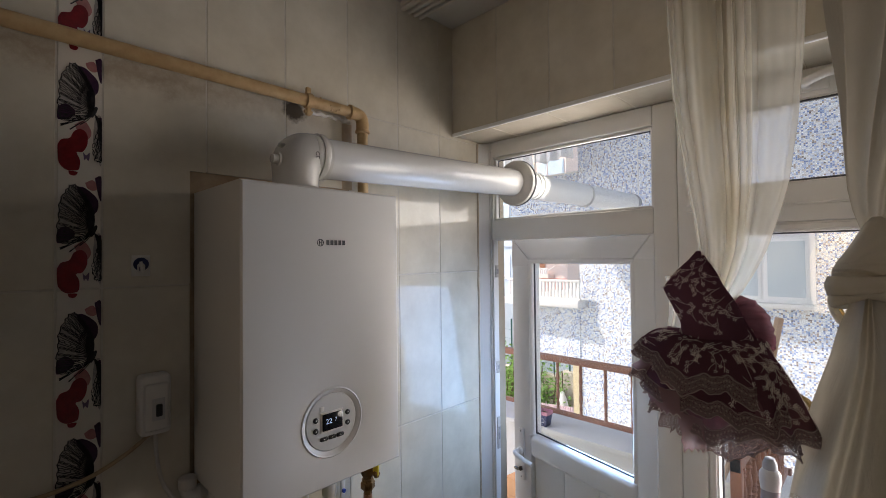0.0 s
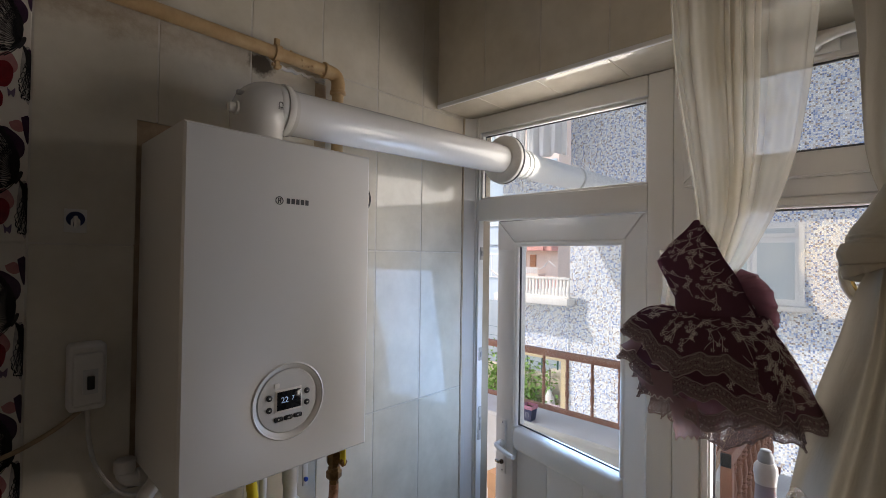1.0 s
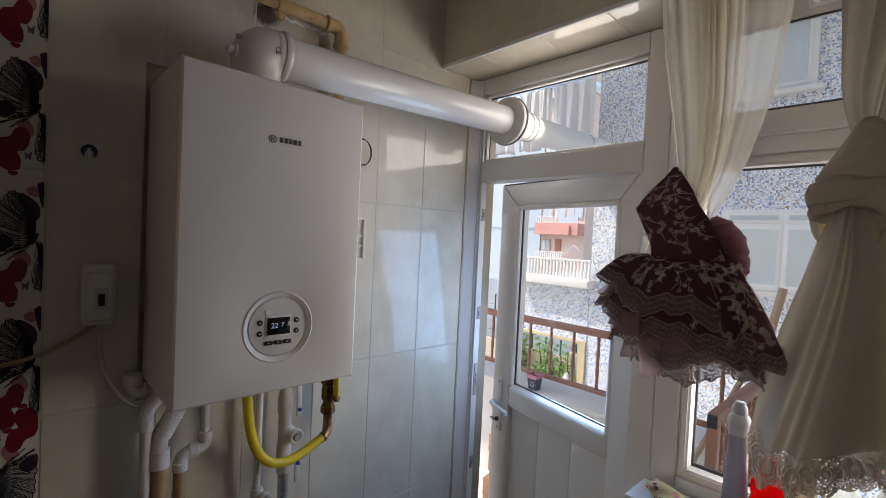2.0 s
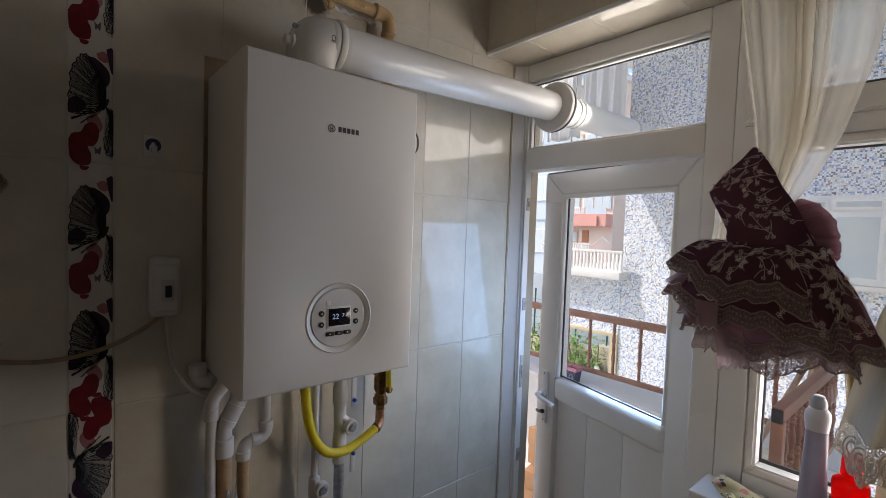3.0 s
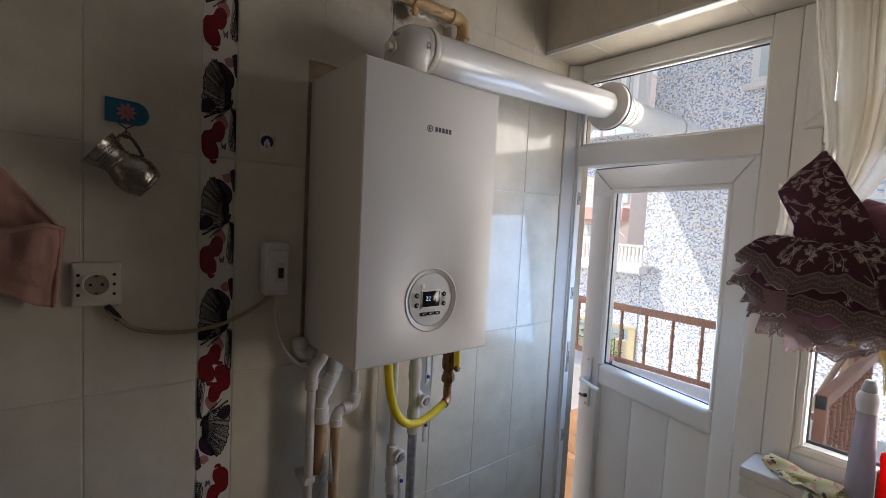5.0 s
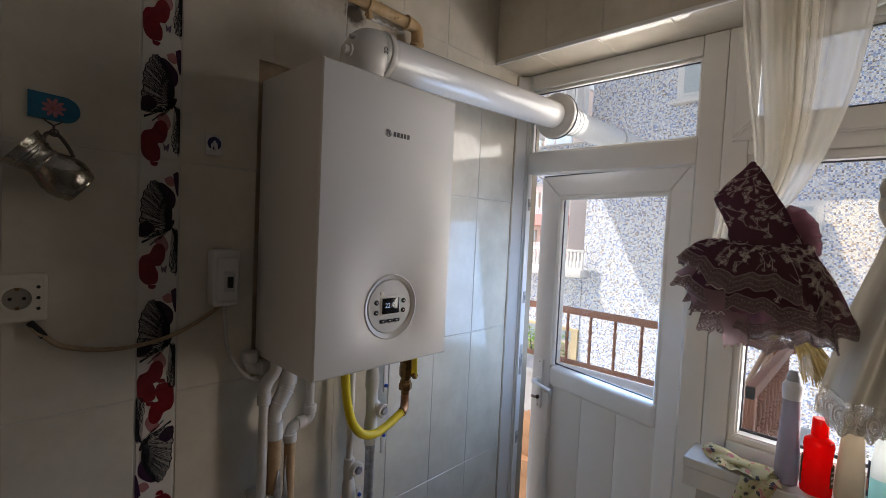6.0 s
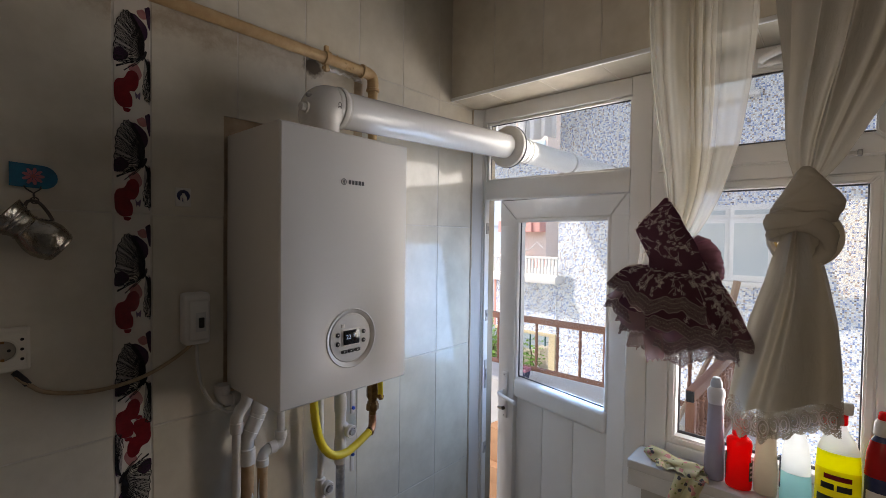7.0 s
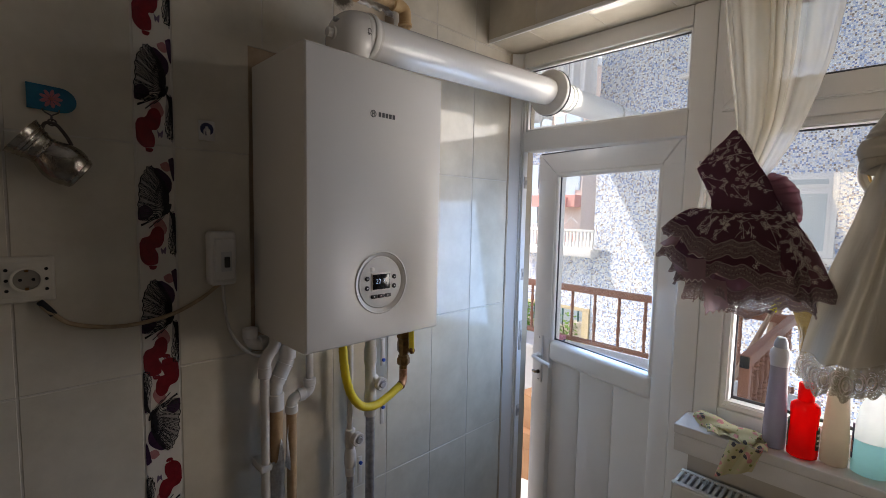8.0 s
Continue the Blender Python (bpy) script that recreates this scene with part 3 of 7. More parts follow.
for x0, x1, z0, z1 in ((-0.35, -0.25, 0, CZ), (1.35, 1.45, 0, CZ), (-0.25, 1.35, 0, 0.90), (-0.25, 1.35, 2.40, CZ)):
    box(bm, x0, x1, -6.2, -6.0, z0, z1)
solid("unseen_room_wall", bm, M_UNSEEN, "unseen dark walls added to narrow the fill light", "wall")
solid("unseen_room_floor", box(B(), -0.55, 1.65, -6.2, SY - 0.2, -0.12, 0), M_UNSEEN, "unseen dark floor added under the fill light", "floor")
solid("unseen_room_ceiling", box(B(), -0.55, 1.65, -6.2, SY - 0.2, CZ + 0.001, CZ + 0.18), M_UNSEEN, "unseen dark ceiling added over the fill light", "ceiling")
solid("ceiling", box(B(), -0.90, RX + 0.2, SY - 0.2, 1.60, CZ + 0.001, CZ + 0.18), M_CEIL, "plain off-white ceiling", "ceiling")
solid("floor", box(B(), -0.90, RX + 0.2, SY - 0.2, 1.60, -0.12, 0), M_FLOOR, "plain stone-coloured floor", "floor")
solid("lintel_edge_trim", box(B(), WX, RX, LY - 0.004, LY + 0.008, LZ - 0.004, LZ + 0.010, 0.003), M_PVC, "white plastic corner trim along the tiled beam", "trim", "structure")
solid("door_reveal_caulk", sweep(B(), [(-0.6365 + 0.0012 * math.sin(i * 1.9), 1.4605 + 0.0016 * math.sin(i * 2.7), i * 2.31 / 24) for i in range(25)], 0.0055, 8), M_CAULK, "uneven old caulk between reveal and frame", "trim")

# ---- balcony, ground ----
solid("ground", box(B(), -400, 400, -300, 600, -3.4, -3.2), M_GROUND, "pale concrete yard running to the distance", "ground")
solid("balcony_floor", box(B(), -2.6, 0.30, 1.60, 2.98, -0.16, -0.03), M_CONC, "pale balcony floor slab", "floor")
bm = box(B(), -2.6, 0.30, 2.72, 2.95, -0.03, 0.655)
solid("balcony_parapet", bm, M_CONC, "white painted low balcony parapet", "parapet")
solid("parapet_coping", box(B(), -2.6, 0.32, 2.66, 2.975, 0.656, 0.69, 0.006), M_CONC, "white worn coping on the balcony parapet", "coping")
solid("balcony_side_parapet", box(B(), 0.12, 0.30, 1.605, 2.655, -0.03, 0.685), M_CONC, "white painted end parapet of the balcony", "parapet")
solid("outer_window_sill", box(B(), 0.12, RX, 1.585, 1.70, 0.985, 1.012, 0.004), M_MARBLE, "white stone outer window sill", "sill")

# ---- door frame with transom light ----
door_frame = thing("door_frame", (-0.27, FY, 0), "white plastic balcony door frame with a transom light", "door frame", kind="structure")


def bar(parent, x0, x1, z0, z1, name, y0=FY, y1=1.572, bev=0.005):
    return part(name, box(B(), x0, x1, y0, y1, z0, z1, bev), M_PVC, parent)


TX0, TX1, TZ0, TZ1 = -0.588, 0.048, 1.990, 2.252   # transom opening
bar(door_frame, -0.70, TX0 - 0.010, 0.0, LZ, "jamb", 1.4990, 1.535)
part("cover_strip", prism(B(), [(WX + 0.0003, 1.4655), (-0.606, 1.4986), (WX + 0.0003, 1.4986)], lambda u, v, d: Vector((u, v, d)), LZ - 0.003), M_PVC, door_frame)
bar(door_frame, TX0 - 0.0098, TX0, 0.0, LZ, "jamb_step", FY + 0.004, 1.535, 0.002)
bar(door_frame, TX1, 0.118, 0.0, LZ, "jamb")
bar(door_frame, TX0 + 0.0005, TX1 - 0.0005, TZ1, LZ, "head")
bar(door_frame, TX0 + 0.0005, TX1 - 0.0005, 1.908, TZ0, "transom_bar")
for nm, (x0, x1, z0, z1) in {"bead_top": (TX0, TX1, TZ1 - 0.012, TZ1), "bead_bottom": (TX0, TX1, TZ0, TZ0 + 0.010),
                             "bead_side": (TX0, TX0 + 0.012, TZ0, TZ1), "bead_end": (TX1 - 0.010, TX1, TZ0, TZ1)}.items():
    part(nm, box(B(), x0 + 0.0006, x1 - 0.0006, 1.512, 1.528, z0 + 0.0006, z1 - 0.0006, 0.003), M_PVC, door_frame)
    part("gasket", box(B(), x0 + 0.001, x1 - 0.001, 1.5285, 1.533, z0 + 0.001 - 0.003 * (z0 > 2.2), z1 - 0.001), M_GASKET, door_frame)
# the pane is cut round the flue's sleeve
FLX, FLZ = -0.467, 2.130
pane = part("pane", box(B(), TX0 + 0.002, TX1 - 0.002, 1.534, 1.538, TZ0 + 0.002, TZ1 - 0.002), M_GLASS, door_frame)
pane.visible_shadow = False
for z, h in ((1.78, 0.05), (1.385, 0.05), (1.115, 0.13), (0.775, 0.05)):
    kp = part("keeper", box(B(), TX0, TX0 + 0.004, 1.512, 1.530, z - h / 2, z + h / 2, 0.001), M_KEEP, door_frame, "steel lock keeper")
    part("latch_block", box(B(), TX0 + 0.0042, TX0 + 0.008, 1.516, 1.527, z - h / 5, z + h / 5, 0.002), M_GALV, kp)

# ---- door leaf, standing ajar ----
door = thing("door_1", (0, 0, 0), "white plastic balcony door, glazed above and panelled below, ajar", "door", kind="structure",
             local=pose(0.034, 1.537, 0, 0, 0, 166.5))


def mitred(parent, x0, x1, z0, z1, w, y0, y1, names, sides="tblr", bev=0.006):
    """Four mitred members round an opening, each a part of its own; w is the width of a member."""
    for s in sides:
        q = {"t": [(x0, z1), (x1, z1), (x1 - w, z1 - w), (x0 + w, z1 - w)], "b": [(x0, z0), (x0 + w, z0 + w), (x1 - w, z0 + w), (x1, z0)],
             "l": [(x0, z0), (x0, z1), (x0 + w, z1 - w), (x0 + w, z0 + w)], "r": [(x1, z0), (x1 - w, z0 + w), (x1 - w, z1 - w), (x1, z1)]}[s]
        cx, cz = sum(p[0] for p in q) / 4, sum(p[1] for p in q) / 4
        q = [(cx + (u - cx) * (1 - 0.0006 / max(abs(u - cx), 0.01)), cz + (v - cz) * (1 - 0.0006 / max(abs(v - cz), 0.01))) for u, v in q]
        bm = prism(B(), q, lambda u, v, d: Vector((u, y0 + d, v)), y1 - y0)
        bmesh.ops.bevel(bm, geom=[e for e in bm.edges if abs(e.verts[0].co.y - e.verts[1].co.y) < 1e-6], offset=bev, segments=3, affect="EDGES")
        part(names[s], bm, M_PVC, parent)


LW, GX0, GX1, GZ0, GZ1 = 0.69, 0.075, 0.563, 1.078, 1.825
part("stile", box(B(), 0, GX0, -0.066, 0, 0.03, 1.83, 0.006), M_PVC, door)
part("stile", box(B(), GX1 + 0.02, LW, -0.066, 0, 0.03, 1.80, 0.006), M_PVC, door)
bm = prism(B(), [(0.0005, 1.914), (LW - 0.0005, 1.920), (GX1 + 0.02, 1.8255), (GX0, 1.8255)], lambda u, v, d: Vector((u, -0.066 + d, v)), 0.066)
bmesh.ops.bevel(bm, geom=[e for e in bm.edges if abs(e.verts[0].co.y - e.verts[1].co.y) < 1e-6], offset=0.006, segments=3, affect="EDGES")
part("top_rail", bm, M_PVC, door)
# dark strip that paints the shade of the gap under the transom bar
part("gap_shade", sweep(B(), [(0.05, -0.006, 1.9152), (LW - 0.006, -0.006, 1.9206)], 0.0028, 8), M_GASKET, door, "dark strip standing for the shade above the leaf")
for x0, x1 in ((0, GX0), (GX1 + 0.02, LW)):
    xa, xb = (0.0, GX0) if x0 == 0 else (LW, GX1 + 0.02)
    bm = prism(B(), [(xa, 1.79), (xa, 1.9125 + 0.006 * (xa > 0)), (xb, 1.8245), (xb, 1.79)], lambda u, v, d: Vector((u, -0.066 + d, v)), 0.0645)
    part("mitre_end", bm, M_PVC, door)
# rounded glazing beads and the bulging middle rail
for a, b2 in (((GX0 + 0.004, GZ0), (GX0 + 0.004, GZ1)), ((GX1 + 0.012, GZ0), (GX1 + 0.012, GZ1)), ((GX0, GZ1 - 0.004), (GX1 + 0.015, GZ1 - 0.004))):
    part("glazing_bead", sweep(B(), [(a[0], -0.008, a[1]), (b2[0], -0.008, b2[1])], 0.011, 10), M_PVC, door)
bm = box(B(), GX0 + 0.001, GX1 + 0.019, -0.062, 0.008, 0.985, GZ0, 0.02, 4)
part("middle_rail", bm, M_PVC, door)
for x0, x1, z0, z1 in ((GX0, GX0 + 0.010, GZ0, GZ1), (GX1 + 0.013, GX1 + 0.019, GZ0, GZ1), (GX0, GX1 + 0.019, GZ0 - 0.002, GZ0 + 0.004), (GX0, GX1 + 0.019, GZ1 - 0.009, GZ1)):
    part("gasket", box(B(), x0, x1, -0.034, -0.029, z0, z1), M_GASKET, door, "dark rubber glazing gasket")
pane = part("pane", box(B(), GX0 + 0.002, GX1 + 0.017, -0.042, -0.036, GZ0 + 0.001, GZ1 - 0.001), M_GLASS, door)
pane.visible_shadow = False
edges = [GX0 + 0.001, 0.247, 0.417, GX1 + 0.019]
for x0, x1 in zip(edges, edges[1:]):
    part("board", box(B(), x0 + 0.0008, x1 - 0.0008, -0.045, -0.022, 0.13, 0.984, 0.003), M_PVC, door)
part("bottom_rail", box(B(), GX0 + 0.001, GX1 + 0.019, -0.066, 0, 0.03, 0.129, 0.006), M_PVC, door)
plate = part("handle_plate", box(B(), 0.618, 0.652, 0.0005, 0.009, 0.868, 1.090, 0.004, 3), M_PVC, door, "white door handle plate")
part("lever", sweep(B(), curve_pts([(0.636, 0.006, 0.992), (0.637, 0.034, 0.994), (0.626, 0.052, 0.995), (0.590, 0.060, 0.994), (0.552, 0.060, 0.990), (0.518, 0.056, 0.985)]),
                    0.0095, 12), M_PVC, plate)
part("lever_hub", lathe(B(), [(0.016, 0.0), (0.016, 0.010), (0.011, 0.016)], 20, (0.636, 0.009, 0.992), axis="y"), M_PVC, plate)
part("key_cylinder", lathe(B(), [(0.009, 0), (0.009, 0.008), (0.006, 0.009)], 16, (0.636, 0.009, 0.915), axis="y"), M_DARKM, plate)
part("key", box(B(), 0.634, 0.662, 0.017, 0.030, 0.909, 0.921, 0.004), M_METAL, plate)
for z in (0.88, 1.078):
    part("screw", lathe(B(), [(0.004, 0), (0.004, 0.001), (0.002, 0.002)], 10, (0.636, 0.009, z), axis="y"), M_GALV, plate)

# ---- window ----
window = thing("window_1", (0.45, FY, 1.0), "white plastic kitchen window with a hopper light above", "window", kind="structure")
for n, (x0, x1, z0, z1) in {"jamb": (0.1185, 0.186, 0.986, LZ), "jamb_far": (0.695, 0.7615, 0.986, LZ)}.items():
    bar(window, x0, x1, z0, z1, n)
for x0, x1 in ((0.1865, 0.6945),):
    bar(window, x0, x1, 2.262, LZ, "head")
    bar(window, x0, x1, 0.986, 1.053, "bottom_rail")
bar(window, 0.1865, 0.6945, 1.925, 1.985, "transom_bar")
mitred(window, 0.1868, 0.6942, 1.0535, 1.9245, 0.026, FY + 0.004, FY + 0.050, {"t": "bead_top", "b": "bead_bottom", "l": "bead_left", "r": "bead_right"}, bev=0.006)
for x0, x1, z0, z1 in ((0.2105, 0.216, 1.077, 1.902), (0.665, 0.6705, 1.077, 1.902), (0.2165, 0.6645, 1.077, 1.086), (0.2165, 0.6645, 1.895, 1.902)):
    part("gasket", box(B(), x0, x1, FY + 0.0495, FY + 0.055, z0, z1), M_GASKET, window, "dark rubber glazing gasket")
pane = part("pane", box(B(), 0.205, 0.676, FY + 0.056, FY + 0.060, 1.06, 1.915), M_GLASS, window)
pane.visible_shadow = False
# hopper sash stands proud of the frame
sash = thing("hopper_sash", (0.44, FY, 1.96), "white tilting hopper sash with a plastic handle", "window", kind="structure")
mitred(sash, 0.146, 0.735, 1.966, 2.292, 0.062, FY - 0.022, FY - 0.001, {"t": "top_rail", "b": "bottom_rail", "l": "stile", "r": "stile"}, bev=0.005)
pane = part("pane", box(B(), 0.205, 0.678, FY - 0.010, FY - 0.006, 2.022, 2.236), M_GLASS, sash)
pane.visible_shadow = False
for x0, x1, z0, z1 in ((0.206, 0.675, 2.226, 2.232), (0.206, 0.675, 2.028, 2.032)):
    part("gasket", box(B(), x0, x1, FY - 0.017, FY - 0.0105, z0, z1), M_GASKET, sash)
hd = part("handle_plate", box(B(), 0.415, 0.475, FY - 0.031, FY - 0.0225, 2.246, 2.274, 0.004, 3), M_PVC, sash)
part("lever", sweep(B(), curve_pts([(0.432, FY - 0.030, 2.262), (0.430, FY - 0.052, 2.262), (0.442, FY - 0.062, 2.266), (0.480, FY - 0.064, 2.276), (0.535, FY - 0.060, 2.280)]),
                    [0.010] * 9 + [0.011] * 24, 12), M_PVC, hd, "white plastic window handle")
part("stay", box(B(), 0.610, 0.640, FY - 0.030, FY - 0.0225, 1.968, 1.980, 0.002), M_WPLAST, sash)
part("stay_cap", box(B(), 0.640, 0.650, FY - 0.034, FY - 0.0225, 1.966, 1.982, 0.002), M_GALV, sash)

# ---- neighbouring house ----
NY = 8.0
house = thing("mosaic_house", (0, NY, -3.2), "neighbouring house faced with pale blue and white glass mosaic", "house")
part("wall", box(B(), -3.58, 9.0, NY, NY + 8, -3.2, 6.2), M_MOSAIC, house)
# unseen slab, added so that a diagonal shade falls on the mosaic
part("shade_slab", box(B(), -5.06, 9.0, NY - 2.6, NY + 8.2, 5.75, 6.1), M_STUCCO, house, "unseen overhang added to cast the facade's diagonal shade")
part("low_wall", box(B(), -5.03, -3.5802, NY - 0.02, NY + 0.2, -0.17, 0.83), M_MOSAIC, house)
part("low_wall_edge", box(B(), -5.03, -3.5802, NY - 0.05, NY + 0.2, -0.235, -0.171, 0.006), M_YELST, house, "beige edge under the low wall")
part("door_pillar", box(B(), -3.72, -3.585, NY - 0.05, NY + 0.25, -3.2, -0.236), M_YELST, house, "cream pillar at the yard passage")
part("flue_stain", box(B(), -2.46, -2.44, NY - 0.006, NY - 0.001, 2.9, 6.0), M_STUCCO, house)


def house_window(x0, x1, z0, z1, split, ztr):
    w = part("window_frame", box(B(), x0, x1, NY - 0.05, NY - 0.001, z0, z1, 0.01), M_PVC, house, "white plastic window frame")
    part("window_sill", box(B(), x0 - 0.08, x1 + 0.08, NY - 0.14, NY - 0.002, z0 - 0.07, z0 - 0.001, 0.008), M_STUCCO, w)
    xs = [x0 + 0.05, *split, x1 - 0.05]
    for a, b2 in zip(xs, xs[1:]):
        for c, d in ((z0 + 0.06, ztr - 0.03), (ztr + 0.03, z1 - 0.05)):
            part("casement", box(B(), a + 0.015, b2 - 0.015, NY - 0.062, NY - 0.0505, c - 0.012, d + 0.012, 0.005), M_PVC, w)
            part("pane", box(B(), a + 0.06, b2 - 0.06, NY - 0.066, NY - 0.0625, c + 0.035, d - 0.035), M_FGLASS, w)


house_window(-1.45, -0.08, 1.13, 2.30, (-0.68,), 2.08)
house_window(-2.08, -0.42, 3.98, 5.3, (-1.25,), 5.0)

balcony = thing("neighbour_balcony", (-5, NY - 0.4, 0.84), "white terrace with a thick balustrade on the next house", "balcony")
part("slab", box(B(), -5.12, -3.45, NY - 0.34, NY - 0.021, 0.862, 1.0, 0.008), M_STUCCO, balcony)
part("terrace", box(B(), -5.12, -3.585, NY - 0.0205, 10.8, 0.862, 1.0, 0.008), M_STUCCO, balcony)
part("brick_edge", box(B(), -5.085, -5.031, NY - 0.03, NY + 0.2, -0.17, 0.861, 0.004), M_CORAL, balcony, "red painted end of the low wall")
RUN0, RUN1 = Vector((-5.09, NY - 0.22, 1.0)), Vector((-3.455, NY - 0.22, 1.0))
side_run = RUN1 - RUN0
part("handrail", box(B(), RUN0.x, RUN1.x, NY - 0.25, NY - 0.19, 1.335, 1.385, 0.006), M_STUCCO, balcony)
part("foot_rail", box(B(), RUN0.x, RUN1.x, NY - 0.25, NY - 0.19, 1.001, 1.035, 0.006), M_STUCCO, balcony)
part("stair_rail", sweep(B(), [RUN0 + Vector((0, 0, 0.36)), RUN0 + Vector((-0.16, -0.02, 0.46))], 0.024, 4), M_STUCCO, balcony)
me = mesh_of("baluster", box(B(), -0.021, 0.021, -0.02, 0.02, 0.0355, 0.3345, 0.004), M_STUCCO)
for i in range(22):
    part("baluster", me, None, balcony).location = RUN0 + side_run * ((i + 0.5) / 22)
upper = thing("upper_balcony", (-5, NY - 0.4, 3.0), "upper balcony with laundry hanging from its line", "balcony")
part("slab", box(B(), -5.14, -3.585, NY + 0.151, NY + 1.6, 2.74, 2.88, 0.01), M_STUCCO, upper)
part("parapet", box(B(), -5.15, -3.585, NY - 0.01, NY + 0.15, 2.72, 3.44), M_MOSAIC, upper, "mosaic-faced balcony front")
part("coping", box(B(), -5.17, -3.585, NY - 0.03, NY + 0.17, 3.4405, 3.475, 0.006), M_STUCCO, upper)
part("line", sweep(B(), [(-6.2, NY - 0.5, 4.62), (-3.6, NY - 0.5, 4.66)], 0.006, 6), M_GALV, upper)
rng = random.Random(4)
for k, (x0, x1, zb) in enumerate(((-4.28, -3.40, 3.64), (-5.05, -4.30, 3.47), (-5.9, -5.07, 3.46))):
    ph = rng.random() * 6

    def cloth(u, v, x0=x0, x1=x1, zb=zb, ph=ph):
        x = x0 + (x1 - x0) * u
        return Vector((x, NY - 0.5 + 0.05 * math.sin(u * 21 + ph) * (0.4 + v) + 0.02 * math.sin(u * 47), 4.64 + (zb - 4.64) * v + 0.03 * math.sin(u * 9 + ph) * v))
    tagged(solid("hanging_sheet", sheet(B(), cloth, 60, 14), M_LAUN, "white bed sheet drying on the balcony line", "laundry", "thing", "sheets on the line", thick=0.004), kind="thing")

# ---- street beyond ----
def far_window(h, x0, x1, y, z0, z1, m, leaves=2):
    """A framed window on a distant front, with its panes."""
    w = part("window_frame", box(B(), x0, x1, y - 0.06, y - 0.001, z0, z1), m, h)
    step = (x1 - x0 - 0.06) / leaves
    for i in range(leaves):
        part("pane", box(B(), x0 + 0.03 + i * step + 0.025, x0 + 0.03 + (i + 1) * step - 0.025, y - 0.072, y - 0.061, z0 + 0.07, z1 - 0.07), M_FGLASS, w)


def far_rail(h, x0, x1, y, z0, z1, step=0.115):
    """A low white balustrade on a distant balcony."""
    r = part("balcony_rail", box(B(), x0, x1, y - 0.03, y + 0.03, z1 - 0.05, z1), M_STUCCO, h, "pale balcony balustrade")
    me = mesh_of("baluster", box(B(), -0.03, 0.03, -0.025, 0.025, 0, z1 - z0 - 0.055), M_STUCCO)
    for i in range(int((x1 - x0) / step)):
        part("baluster", me, None, r).location = (x0 + 0.04 + i * step, y, z0 + 0.002)


HY = 20.0
coral = thing("coral_house", (-11.7, HY, -3.2), "peach apartment house with a coral balcony band across the yard", "house")
part("wall", box(B(), -12.90, -10.45, HY, HY + 8, -3.2, 9.0), M_PEACH, coral)
part("roof", box(B(), -13.1, -10.3, HY - 0.3, HY + 8, 9.001, 9.3), M_STUCCO, coral)
for z in (2.64, 5.5):
    part("balcony_band", box(B(), -12.90, -10.47, HY - 0.62, HY - 0.002, z - 0.57, z), M_CORAL, coral, "coral painted balcony front")
    part("band_step", box(B(), -11.30, -10.86, HY - 0.75, HY - 0.621, z - 0.57, z - 0.12), M_CORAL, coral)
    far_rail(coral, -12.88, -11.6, HY - 0.55, z + 0.001, z + 0.33)
    part("side_screen", box(B(), -11.55, -10.50, HY - 0.57, HY - 0.53, z + 0.001, z + 0.30), M_BLUEST, coral, "pale blue balcony screen")
    far_window(coral, -12.85, -12.20, HY, z + 0.20, z + 1.15, M_BEIGEW)
    far_window(coral, -12.05, -11.5, HY, z + 0.25, z + 1.15, M_PVC, 1)
    far_window(coral, -11.42, -10.55, HY, z + 0.25, z + 1.15, M_BLUEST, 2)
part("lower_slab", box(B(), -12.90, -11.18, HY - 0.62, HY - 0.002, 0.74, 0.93), M_PEACH, coral)
far_rail(coral, -12.86, -11.22, HY - 0.55, 0.931, 1.22)
far_window(coral, -12.82, -12.28, HY, 1.22, 1.84, M_BEIGEW)
shutter = part("shutter", box(B(), -12.03, -11.68, HY - 0.07, HY - 0.001, 1.25, 1.86, 0.01), M_SHUT, coral, "orange-brown wooden door")
for i in range(4):
    part("louvre", box(B(), -11.99, -11.72, HY - 0.082, HY - 0.0705, 1.30 + i * 0.135, 1.40 + i * 0.135), M_SHUT, shutter)
part("drying_arm", sweep(B(), [(-11.25, HY - 0.5, 1.10), (-10.75, HY - 0.8, 1.30), (-10.45, HY - 0.9, 1.58), (-10.1, HY - 0.9, 1.30)], 0.02, 6), M_STUCCO, coral, "white clothes-drying arm")
part("lower_band", box(B(), -12.90, -10.47, HY - 0.05, HY - 0.002, -0.8, 0.72), M_CORAL, coral)
grey = thing("grey_house", (-9.0, 22, -3.2), "pale lilac-grey apartment house across the yard", "house")
part("wall", box(B(), -12.0, -6.5, 22.0, 30, -3.2, 9.5), M_STUCCO, grey)
part("roof", box(B(), -12.2, -6.3, 21.8, 30, 9.501, 9.8), M_STUCCO, grey)
far_window(grey, -9.2, -8.2, 22.0, 3.2, 4.4, M_PVC)
blue = thing("blue_house", (-18, 19.9, -3.2), "pale blue apartment house across the yard", "house")
part("wall", box(B(), -24, -12.91, 19.9, 27, -3.2, 9.0), M_BLUEST, blue)
part("roof", box(B(), -24.2, -13.11, 19.7, 27, 9.001, 9.3), M_STUCCO, blue)
part("string_course", box(B(), -24, -12.91, 19.84, 19.899, 2.36, 2.42), M_GREYW, blue)
for wx in (-15.0, -18.0, -21.0):
    far_window(blue, wx, wx + 1.2, 19.9, 3.4, 4.7, M_PVC)
    far_window(blue, wx, wx + 1.2, 19.9, 0.6, 1.9, M_PVC)

